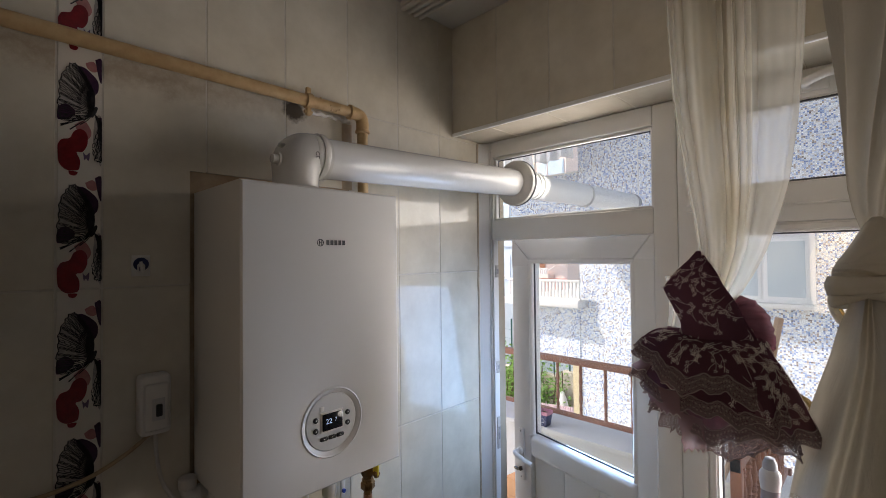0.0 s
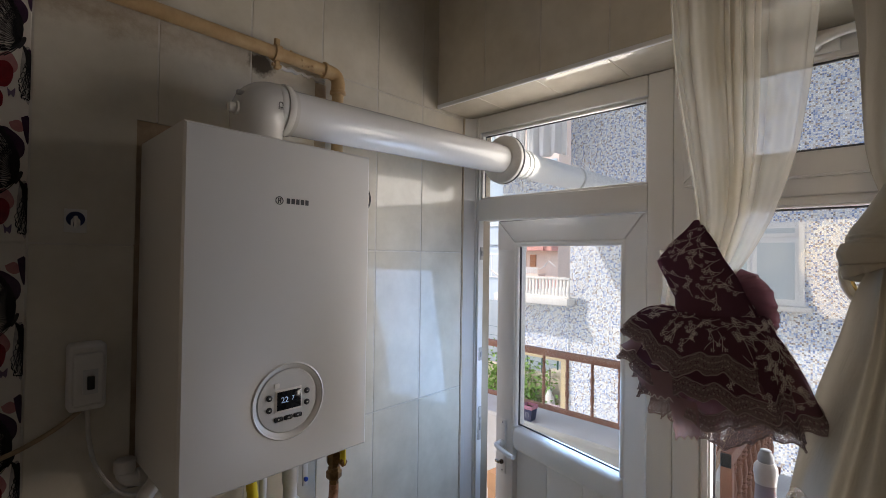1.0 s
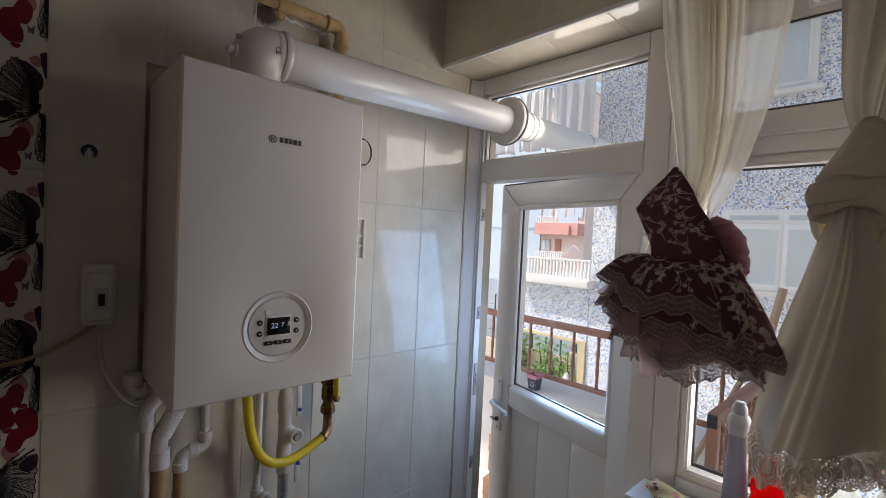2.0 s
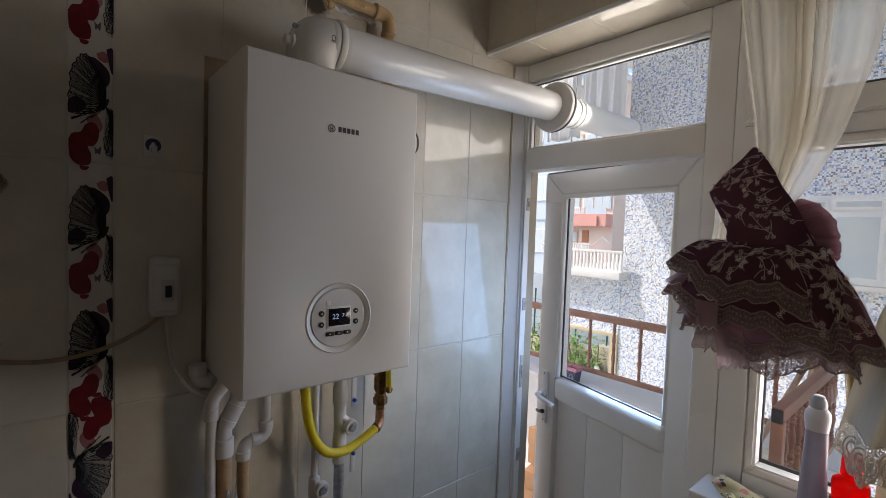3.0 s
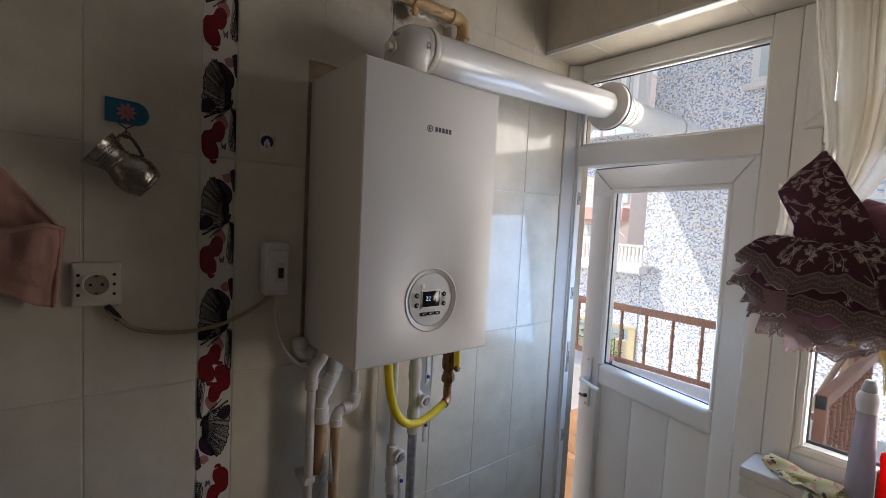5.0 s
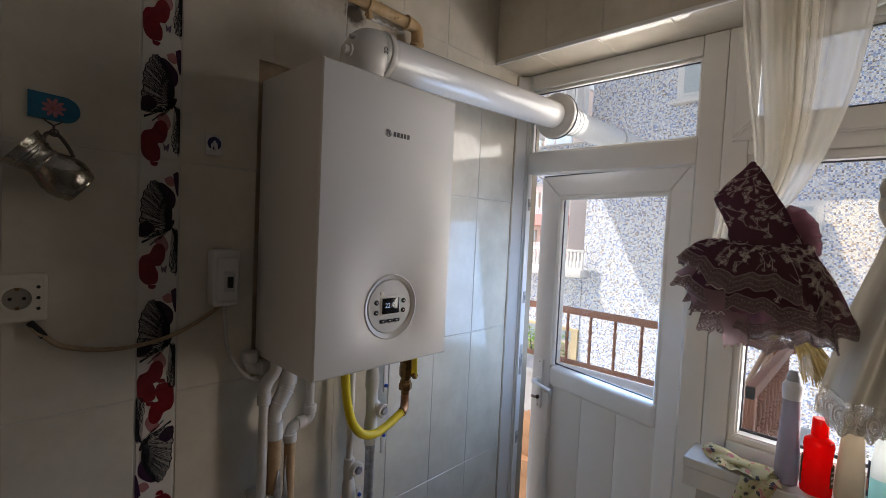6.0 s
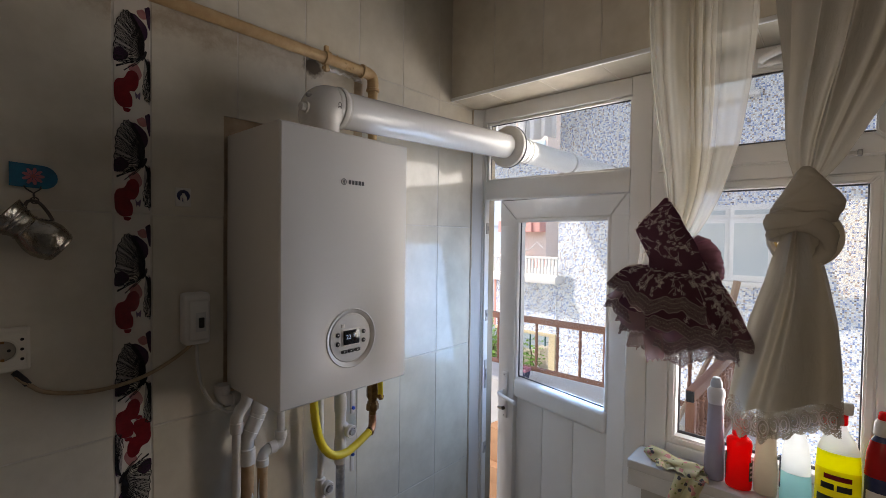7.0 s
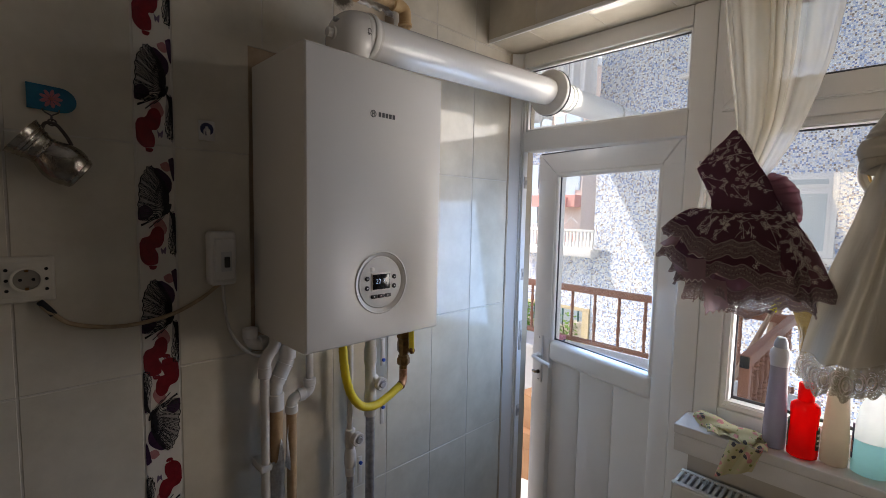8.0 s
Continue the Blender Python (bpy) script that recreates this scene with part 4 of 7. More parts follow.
# ---- the yard under the low wall ----
solid("yard_back_wall", box(B(), -16, -3.75, 11.4, 11.6, -3.2, 0.4), M_GREYW, "blue-grey rendered wall at the back of the yard", "wall")
bm = box(B(), -16, -5.24, 10.2, 10.4, -3.2, -1.22)
solid("yard_wall", bm, M_TAN, "low tan garden wall in the yard", "wall")
solid("yard_wall_step", box(B(), -5.239, -3.75, 10.15, 10.4, -3.2, -1.06), M_TAN, "higher tan end of the garden wall", "wall")
mesh_fence = thing("mesh_fence", (-6, 10.3, -1.2), "dark green posts with wires on the garden wall", "fence")
for x in (-8.7, -8.2, -7.75, -7.3, -6.85, -6.4, -5.96, -5.52, -5.08, -4.6):
    part("post", sweep(B(), [(x, 10.30, -1.22 if x < -5.3 else -1.06), (x, 10.30, 0.1)], 0.022, 8), M_GREENP, mesh_fence)
for z in (-0.95, -0.7, -0.45, -0.2):
    part("wire", sweep(B(), [(-8.7, 10.30, z), (-4.6, 10.30, z)], 0.004, 5), M_GREENP, mesh_fence)
sack = thing("white_sack", (-5.05, 9.85, -1.75), "lumpy white plastic sack standing by the fence", "sack")
part("sack_body", lathe(B(), [(0.0, -1.45), (0.14, -1.44), (0.165, -1.1), (0.16, -0.5), (0.15, -0.05), (0.11, 0.12), (0.07, 0.20), (0.05, 0.27), (0.02, 0.30)], 14, (-5.05, 9.85, -1.75)), M_STUCCO, sack)
fence = thing("yard_fence", (-6, 9.5, -3.2), "low pale pink metal fence in the yard", "fence", kind="thing")
me = mesh_of("slat", box(B(), -0.022, 0.022, -0.010, 0.010, 0, 0.62, 0.004), mat("pink_fence_paint", (0.70, 0.50, 0.52), None, 5, 0.6))
for i in range(30):
    ob = part("slat", me, None, fence)
    ob.location = (-5.75 + i * 0.065, 9.25 - i * 0.012, -2.30 + i * 0.010)
part("rail", sweep(B(), [(-5.8, 9.28, -1.74), (-3.84, 8.92, -1.44)], 0.018, 6), me.materials[0], fence)
part("base", box(B(), -5.85, -3.75, 8.80, 9.34, -3.2, -2.302), M_CONC, fence)

def shrub(name, at, r, h, n, seed, label):
    rg = random.Random(seed)
    t = thing(name, at, label, "shrub")
    bm = B()
    tips = []
    for k in range(7):
        a = rg.random() * 6.28
        top = Vector((at[0] + math.cos(a) * r * rg.uniform(.3, .9), at[1] + math.sin(a) * r * rg.uniform(.3, .9), at[2] + h * rg.uniform(.55, 1.0)))
        mid = (Vector(at) + top) / 2 + Vector((rg.uniform(-.1, .1), rg.uniform(-.1, .1), 0.15))
        pts = curve_pts([at, mid, top], 5)
        sweep(bm, pts, [0.03 * (1 - i / len(pts)) + 0.004 for i in range(len(pts))], 6)
        tips += pts[4:]
    part("branches", bm, M_BARK, t)
    bm = B()
    for k in range(n):
        c = rg.choice(tips) + Vector((rg.gauss(0, .11), rg.gauss(0, .11), rg.gauss(0, .10)))
        q = Euler((rg.uniform(-1, 1), rg.uniform(-1, 1), rg.uniform(0, 6.28))).to_matrix()
        s = rg.uniform(.035, .07)
        vs = [bm.verts.new(c + q @ Vector(p) * s) for p in ((0, -1, 0), (.55, -.1, .12), (0, 1.1, 0), (-.55, -.1, .12))]
        bm.faces.new(vs)
    part("leaves", bm, M_LEAF, t)


shrub("garden_shrub", (-5.78, 9.95, -3.0), 0.34, 2.50, 620, 3, "leafy green climbing plant before the garden wall")
shrub("garden_shrub", (-5.20, 9.95, -3.0), 0.15, 2.05, 260, 5, "thin leafy green climber by the garden wall")
shrub("garden_shrub", (-6.70, 9.9, -3.0), 0.50, 2.6, 900, 8, "leafy green climbing plant before the garden wall")
shrub("garden_shrub", (-5.72, 9.6, -3.1), 0.20, 1.25, 240, 12, "low green plant behind the pink fence")


# ---- balcony railings ----
def baluster_mesh():
    half = [(0.0105, 0.0), (0.0105, 0.022), (0.0075, 0.026), (0.0125, 0.034), (0.0075, 0.042), (0.0125, 0.050), (0.0075, 0.058), (0.0095, 0.075),
            (0.0130, 0.100), (0.0135, 0.112), (0.0105, 0.128), (0.0085, 0.138), (0.0120, 0.146), (0.0085, 0.154)]
    prof = half + [(0.0130, 0.165)] + [(r, 0.330 - z) for r, z in reversed(half)]
    return mesh_of("baluster", lathe(B(), prof, 10), M_BROWNR)


def railing(name, at, along, length, zt, first, step, label, end_cap=False):
    """A turned-baluster railing of square tube; along is 'x' or 'y'."""
    r = thing(name, at, label, "railing")
    ax = 0 if along == "x" else 1

    def span(a, b2, w, z0, z1, bev=0.004):
        c = [[at[0] - w, at[0] + w], [at[1] - w, at[1] + w]]
        c[ax] = [at[ax] + a, at[ax] + b2]
        return box(B(), *c[0], *c[1], z0, z1, bev)
    w = 0.017 if end_cap else 0.022
    part("top_rail", span(0, length, w, zt - 0.044, zt), M_BROWNR, r)
    part("bottom_rail", span(0, length, 0.014, zt - 0.404, zt - 0.374), M_BROWNR, r)
    me, s = BAL, first
    while s < length - 0.01:
        ob = part("baluster", me, None, r)
        p = [at[0], at[1], zt - 0.374]
        p[ax] += s
        ob.location = p
        s += step
    part("end_post", span(0.0, 2 * w, w, 0.691, zt - 0.045), M_BROWNR, r)
    if end_cap:
        part("end_cap", span(-0.006, -0.0005, w - 0.002, zt - 0.046, zt - 0.003, 0.002), M_BLACK, r, "black plastic end cap")
    return r


BAL = baluster_mesh()
railing("balcony_railing", (-2.55, 2.83, 0.69), "x", 2.77, 1.146, 0.10, 0.1722, "red-brown painted balcony railing with turned balusters")
railing("balcony_railing", (0.195, 1.79, 0.686), "y", 1.01, 1.160, 0.10, 0.092, "red-brown end railing with a black capped tube", True)

pot = thing("flower_pot", (-1.10, 2.70, 0.69), "small dark plastic pot with a pink rim on the parapet", "pot")


def square_ring(bm, half, z, at=(-1.10, 2.70, 0.69)):
    return [bm.verts.new((at[0] + half * sx, at[1] + half * sy, at[2] + z)) for sx, sy in ((-1, -1), (1, -1), (1, 1), (-1, 1))]


bm = B()
skin(bm, [square_ring(bm, h, z) for h, z in ((0.026, 0.001), (0.028, 0.004), (0.036, 0.080), (0.034, 0.080), (0.025, 0.008))])
part("body", bm, M_NAVY, pot)
bm = B()
skin(bm, [square_ring(bm, h, z) for h, z in ((0.0355, 0.077), (0.039, 0.078), (0.041, 0.101), (0.038, 0.103), (0.036, 0.082))], cap=False)
part("rim", bm, mat("pink_pot_rim", (0.66, 0.26, 0.34), None, 20, 0.4), pot, "pink square rim")
part("round_mark", sweep(B(), [Vector((-1.100 + 0.014 * math.cos(a), 2.6685 - 0.0016 * math.sin(a), 0.730 + 0.014 * math.sin(a))) for a in [2 * math.pi * k / 20 for k in range(21)]], 0.0018, 5), M_SILVER, pot)
part("soil", box(B(), -1.133, -1.067, 2.667, 2.733, 0.764, 0.774), M_BARK, pot)

broom = thing("straw_broom", (0.16, 2.1, 0.7), "straw broom with a wooden stick leaning on the railing", "broom")
part("stick", sweep(B(), [(0.02, 2.05, 0.75), (0.16, 2.45, 1.22)], 0.011, 10), M_WOODL, broom)
part("grip", sweep(B(), [(0.16, 2.45, 1.22), (0.178, 2.50, 1.28)], 0.014, 10), M_LABELY, broom)
bm = B()
rg = random.Random(2)
for i in range(150):
    a = Vector((0.235, 2.44, 1.28)) + Vector((rg.uniform(-.012, .012), rg.uniform(-.02, .02), 0))
    e = Vector((0.33 + rg.uniform(-.05, .07), 2.40 + rg.uniform(-.07, .07), 1.10 + rg.uniform(-.04, .04)))
    sweep(bm, [a, (a + e) / 2 + Vector((0.01, 0, 0.02)), e], 0.0022, 4)
part("bristles", bm, M_STRAW, broom)
part("binding", lathe(B(), [(0.02, -0.02), (0.026, 0), (0.02, 0.02)], 12, (0.24, 2.44, 1.272)), M_REDB, broom)
part("bristle_core", sweep(B(), [(0.235, 2.44, 1.29), (0.29, 2.42, 1.18)], [0.02, 0.045], 10, flat=0.6), M_STRAW, broom)

post = thing("wooden_pole", (0.04, 2.87, 0.69), "pinkish wooden slat leaning on the balcony railing", "pole")
part("pole", sweep(B(), [(0.035, 2.872, 0.700), (0.142, 2.872, 1.30), (0.180, 2.872, 1.513)], 0.019, 4, flat=0.6), M_WOODL, post)

for k, (x, y, z, w, h, r) in enumerate(((-0.93, 2.35, -0.03, 0.36, 0.30, 12), (-0.96, 2.36, 0.272, 0.30, 0.22, -8))):
    bx = thing("cardboard_box", (x, y, z), "brown cardboard box on the balcony floor", "box", "boxes", local=pose(x, y, z, 0, 0, r))
    part("carton", box(B(), -w / 2, w / 2, -w / 3, w / 3, 0, h, 0.003), M_CARD, bx)
    part("flap", box(B(), -w / 2, w / 2, -w / 3 - 0.004, -w / 3 - 0.001, h - 0.10, h + 0.0, 0.001), M_CARD, bx)

# ---- boiler ----
BX, BY0, BY1, BZ0, BZ1 = -0.350, 0.387, 0.790, 1.322, 2.003
boiler = thing("wall_boiler", (-0.49, 0.59, BZ0), "white enamelled wall-hung gas boiler with a round control panel", "boiler")
part("body", box(B(), WX + 0.003, BX - 0.0066, BY0, BY1, BZ0, BZ1), M_ENAMEL, boiler)
CY, CZB, CR = 0.593, 1.4665, 0.0735


def front_panel():
    """The front cover, with a round well for the control panel."""
    bm = B()
    seg = 64
    circ = []
    for r, x in ((CR + 0.0015, BX), (CR - 0.001, BX - 0.001), (CR - 0.007, BX - 0.006)):
        circ.append([bm.verts.new((x, CY + r * math.cos(2 * math.pi * i / seg), CZB + r * math.sin(2 * math.pi * i / seg))) for i in range(seg)])
    rect, e = [], 0.004
    for i in range(seg):
        a = 2 * math.pi * i / seg
        c, s = math.cos(a), math.sin(a)
        ty = ((BY1 - e - CY) if c > 0 else (BY0 + e - CY)) / c if abs(c) > 1e-6 else 1e9
        tz = ((BZ1 - e - CZB) if s > 0 else (BZ0 + e - CZB)) / s if abs(s) > 1e-6 else 1e9
        t = min(ty, tz)
        rect.append([CY + c * t, CZB + s * t])
    for y, z in ((BY0 + e, BZ0 + e), (BY1 - e, BZ0 + e), (BY1 - e, BZ1 - e), (BY0 + e, BZ1 - e)):
        k = min(range(seg), key=lambda i: (rect[i][0] - y) ** 2 + (rect[i][1] - z) ** 2)
        rect[k] = [y, z]
    rim = [bm.verts.new((BX, y, z)) for y, z in rect]
    out = [bm.verts.new((BX - 0.004, CY + (y - CY) + e * (1 if y > BY1 - 0.0045 else -1 if y < BY0 + 0.0045 else 0),
                         z + e * (1 if z > BZ1 - 0.0045 else -1 if z < BZ0 + 0.0045 else 0))) for y, z in rect]
    back = [bm.verts.new((BX - 0.0062, v.co.y, v.co.z)) for v in out]
    skin(bm, [circ[2], circ[1], circ[0], rim, out, back], cap=False)
    return bm


part("front_cover", front_panel(), M_ENAMEL, boiler)
part("cover_edge", box(B(), BX - 0.0298, BX - 0.0292, BY0 + 0.004, BY1 - 0.004, BZ0 + 0.006, BZ1 - 0.006), M_DARK, boiler)
dial = part("control_panel", lathe(B(), [(CR - 0.008, -0.010), (CR - 0.008, 0.0), (CR - 0.010, 0.0016)], 56, (BX - 0.006, CY, CZB), axis="x"), M_SILVER, boiler, "round silver control panel")
part("panel_ring", lathe(B(), [(CR - 0.006, -0.006), (CR + 0.001, 0.0), (CR + 0.0035, 0.0022), (CR + 0.006, 0.0008), (CR + 0.0062, -0.001)], 64, (BX, CY, CZB), axis="x", cap=False), M_ENAMEL, boiler)
DX = BX - 0.0042
part("display_frame", box(B(), DX, DX + 0.0015, CY - 0.029, CY + 0.030, CZB - 0.021, CZB + 0.025, 0.001), M_WPLAST, dial)
scr = part("display", box(B(), DX + 0.0016, DX + 0.0030, CY - 0.025, CY + 0.027, CZB - 0.017, CZB + 0.021, 0.0005), M_SCREEN, dial, "dark display showing a temperature")
words("22", 0.0165, (DX + 0.0033, CY - 0.009, CZB + 0.003), (90, 0, 90), M_DIGIT, scr, "digits", "pale glowing digits")
words("7", 0.0125, (DX + 0.0033, CY + 0.009, CZB + 0.004), (90, 0, 90), M_DIGIT, scr, "digit_small")
for dy, dz in ((-0.041, 0.012), (-0.041, -0.012), (0.042, 0.012), (0.042, -0.012)):
    bt = part("button", lathe(B(), [(0.0062, 0), (0.0062, 0.002), (0.005, 0.0028)], 18, (DX, CY + dy, CZB + dz), axis="x"), M_BLACK, dial)
    part("button_mark", box(B(), DX + 0.0029, DX + 0.0031, CY + dy - 0.0016, CY + dy + 0.0016, CZB + dz - 0.001, CZB + dz + 0.001), M_WPLAST, bt)
for dy in (-0.021, 0.0, 0.021):
    bt = part("key_button", box(B(), DX, DX + 0.0026, CY + dy - 0.0092, CY + dy + 0.0092, CZB - 0.039, CZB - 0.030, 0.0025), M_BLACK, dial)
    part("button_mark", box(B(), DX + 0.0027, DX + 0.0029, CY + dy - 0.0018, CY + dy + 0.0018, CZB - 0.0355, CZB - 0.0335), M_WPLAST, bt)
part("reset_key", box(B(), DX, DX + 0.0018, CY - 0.031, CY - 0.020, CZB + 0.029, CZB + 0.039, 0.001), M_WPLAST, dial)
# maker's mark: a ring and plain bars
part("mark_ring", lathe(B(), [(0.0085, 0.0), (0.0085, 0.0006), (0.0068, 0.0006), (0.0068, 0.0)], 28, (BX + 0.0002, 0.5635, 1.8775), axis="x", cap=False), M_MARK, boiler)
for dy in (-0.0022, 0.0022):
    part("mark_stem", box(B(), BX + 0.0002, BX + 0.0008, 0.5635 + dy - 0.0008, 0.5635 + dy + 0.0008, 1.872, 1.883), M_MARK, boiler)
part("mark_bar", box(B(), BX + 0.0002, BX + 0.0008, 0.5600, 0.5670, 1.8768, 1.8782), M_MARK, boiler)
for i in range(5):
    y = 0.579 + i * 0.0105
    part("mark_block", box(B(), BX + 0.0002, BX + 0.0008, y, y + 0.0075, 1.8725, 1.8835), M_MARK, boiler, "dark plain bar of a maker's mark")
for y, z, r, h in ((0.449, 1.31, 0.012, 0.02), (0.513, 1.31, 0.009, 0.02), (0.605, 1.31, 0.011, 0.02), (0.638, 1.31, 0.008, 0.02), (0.709, 1.31, 0.011, 0.02)):
    part("outlet", lathe(B(), [(r, -0.004), (r, 0.017)], 14, (-0.57, y, z - 0.002)), M_GALV, boiler)

# ---- flue ----
flue = thing("boiler_flue", (FLX, 0.60, BZ1), "white painted flue pipe from the boiler out through the transom glass", "flue pipe")
EY, EZ, FR = 0.583, 2.098, 0.052
EC, ER = EY - 0.017, 0.0545
part("base_collar", lathe(B(), [(0.058, 0.0), (0.060, 0.003), (0.060, 0.009), (0.055, 0.013), (0.054, 0.02)], 40, (FLX, EC, BZ1)), M_ELBOWW, flue)


def flue_elbow():
    """A tight moulded bend: rings that fan out round the inner corner, bulging over the outer one."""
    bm = B()
    cy, cz = EC + ER + 0.001, EZ - ER - 0.001
    loops = [ring_loop(bm, Vector((FLX, EC, BZ1 + 0.004)), Vector((ER, 0, 0)), Vector((0, ER, 0)), 48)]
    for k in range(17):
        t = math.pi / 2 * k / 16
        out = Vector((0, -math.cos(t), math.sin(t)))
        r = ER * (1 + 0.125 * math.sin(2 * t) ** 1.2)
        loops.append(ring_loop(bm, Vector((FLX, cy, cz)) + out * (r + 0.001), Vector((ER * (1 + 0.02 * math.sin(2 * t)), 0, 0)), -out * r, 48))
    loops.append(ring_loop(bm, Vector((FLX, cy + 0.02, EZ)), Vector((ER, 0, 0)), Vector((0, 0, -ER)), 48))
    skin(bm, loops)
    return bm


part("elbow", flue_elbow(), M_ELBOWW, flue, "moulded white flue elbow", sharp=75)
part("test_cap", lathe(B(), [(0.008, -0.014), (0.011, -0.012), (0.011, 0.0), (0.016, 0.001), (0.016, 0.006)], 20, (FLX + 0.016, EC - 0.056, EZ - 0.022), axis="y"), M_ELBOWW, flue)
part("screw_head", lathe(B(), [(0.0, -0.003), (0.005, -0.002), (0.006, 0.0), (0.006, 0.016)], 12, (FLX + 0.018, EC - 0.050, EZ + 0.012), axis="y"), M_GALV, flue)
for y0, r in ((EY + 0.024, 0.0565), (EY + 0.040, 0.0600)):
    part("socket_ring", lathe(B(), [(r - 0.006, -0.009), (r - 0.001, -0.008), (r, -0.005), (r, 0.005), (r - 0.002, 0.008), (r - 0.008, 0.009)], 40, (FLX, y0, EZ + 0.001), axis="y"), M_ELBOWW, flue)
words("CE", 0.015, (FLX + 0.0560, EY + 0.010, EZ - 0.006), (90, 90, 90), M_MARK, flue, "approval_mark", "small dark approval mark")
part("pipe", sweep(B(), [(FLX, EY + 0.036, EZ), (FLX, 1.0, EZ + 0.014), (FLX, 1.478, FLZ)], FR, 48), M_FLUE, flue)
part("wall_rosette", lathe(B(), [(0.053, -0.016), (0.060, -0.016), (0.086, -0.004), (0.088, 0.0), (0.088, 0.008), (0.053, 0.010)], 56, (FLX, 1.488, FLZ), axis="y"), M_RUBBER, flue, "grey-white rubber rosette")
part("rosette_edge", lathe(B(), [(0.054, 0.0), (0.087, 0.0), (0.090, 0.006), (0.087, 0.014), (0.054, 0.014)], 56, (FLX, 1.497, FLZ), axis="y"), M_GASKET, flue)
# whiter material than the indoor run: outdoor brightness is put into its colour
part("outer_pipe", sweep(B(), [(FLX, 1.505, FLZ), (FLX, 1.62, FLZ + 0.001), (FLX, 2.62, FLZ + 0.012)], [0.056, 0.0525, 0.0515], 40), M_PVC, flue)
for y0 in (1.60, 1.63, 2.06):
    part("pipe_ring", lathe(B(), [(0.050, -0.007), (0.057, -0.004), (0.057, 0.004), (0.050, 0.007)], 40, (FLX, y0, FLZ + 0.003), axis="y"), M_FLUE, flue)
part("end_ring", lathe(B(), [(0.040, 0.0), (0.055, 0.0), (0.055, 0.03), (0.040, 0.03)], 32, (FLX, 2.62, FLZ + 0.012), axis="y"), M_GALV, flue)
part("hanger_wire", sweep(B(), [(FLX, 1.63, FLZ + 0.055), (FLX + 0.003, 1.632, 2.24), (FLX, 1.64, 2.302)], 0.0018, 6), M_GALV, flue)

# ---- gas pipe ----
GXP = -0.598
gas = thing("gas_pipe", (GXP, 0.2, 2.29), "ochre painted gas pipe clamped along the tiles", "gas pipe")
part("run", sweep(B(), [(GXP, SY + 0.01, 2.302), (GXP, 0.0, 2.295), (GXP, 0.83, 2.289)], 0.0165, 18), M_GASPIPE, gas)
part("elbow", sweep(B(), curve_pts([(GXP, 0.815, 2.289), (GXP, 0.836, 2.288), (GXP, 0.852, 2.281), (GXP, 0.858, 2.265), (GXP, 0.858, 2.240)], 5), 0.0195, 18), M_GASPIPE, gas)
for p, ax in (((GXP, 0.812, 2.289), "y"), ((GXP, 0.858, 2.236), "z")):
    part("weld_bead", lathe(B(), [(0.017, -0.006), (0.0225, -0.003), (0.0225, 0.004), (0.017, 0.007)], 18, p, axis=ax), M_GASPIPE, gas)
part("drop", sweep(B(), [(GXP, 0.858, 2.24), (GXP, 0.859, 1.6), (GXP + 0.01, 0.857, 1.285)], 0.0165, 18), M_GASPIPE, gas)
for yc in (0.672, -0.95):
    cl = part("clamp", lathe(B(), [(0.0175, -0.009), (0.0215, -0.008), (0.0215, 0.008), (0.0175, 0.009)], 18, (GXP, yc, 2.290), axis="y"), M_GASPIPE, gas, "painted pipe clamp")
    part("lug", box(B(), GXP - 0.006, GXP + 0.006, yc - 0.007, yc + 0.007, 2.310, 2.328, 0.003), M_GASPIPE, cl)
    part("lug", box(B(), GXP - 0.006, GXP + 0.008, yc - 0.007, yc + 0.007, 2.248, 2.270, 0.003), M_GASPIPE, cl)
    part("bolt", lathe(B(), [(0.005, -0.012), (0.005, 0.012)], 6, (GXP, yc, 2.258), axis="y"), M_GASPIPE, cl)
    part("foot", sweep(B(), [(WX + 0.001, yc, 2.29), (GXP - 0.015, yc, 2.29)], 0.006, 8), M_GASPIPE, cl)
rp = random.Random(21)
bm = sweep(B(), [(WX + 0.003, 0.690 + 0.145 * i / 22, 2.272 + 0.003 * math.sin(i * 1.3)) for i in range(23)], [0.003 + 0.005 * rp.random() for i in range(23)], 7)
solid("pipe_filler", bm, M_CEIL, "crumbling white filler on the tiles under the gas pipe", "trim")
bm = box(B(), WX - 0.001, WX + 0.0012, 0.806, 0.842, 2.056, 2.262)
solid("bare_strip", bm, M_BROWNPL, "bare brown plaster strip beside the gas pipe drop", "plaster")
for k in range(7):
    y, side = rp.uniform(0.69, 0.83), rp.uniform(-1.2, 1.0)
    lathe(bm := B(), [(0.0035, -0.003), (0.004, 0.0), (0.002, 0.0025)], 7, (GXP + 0.0165 * math.cos(side), y, 2.290 + 0.0165 * math.sin(side)), axis="x")
    part("paint_run", bm, M_GASPIPE, gas)
GV = (-0.575, 0.852)
valve = thing("gas_valve", (*GV, 1.2), "tarnished brass gas valve with a yellow lever under the boiler", "valve")
part("body", lathe(B(), [(0.013, 1.300), (0.013, 1.272), (0.0185, 1.270), (0.0185, 1.244), (0.0145, 1.241), (0.0175, 1.236), (0.0215, 1.212), (0.0215, 1.186), (0.0165, 1.178), (0.0150, 1.172), (0.0180, 1.170), (0.0180, 1.146), (0.013, 1.144), (0.013, 1.118)], 8, (*GV, 0)), M_BRASS, valve)
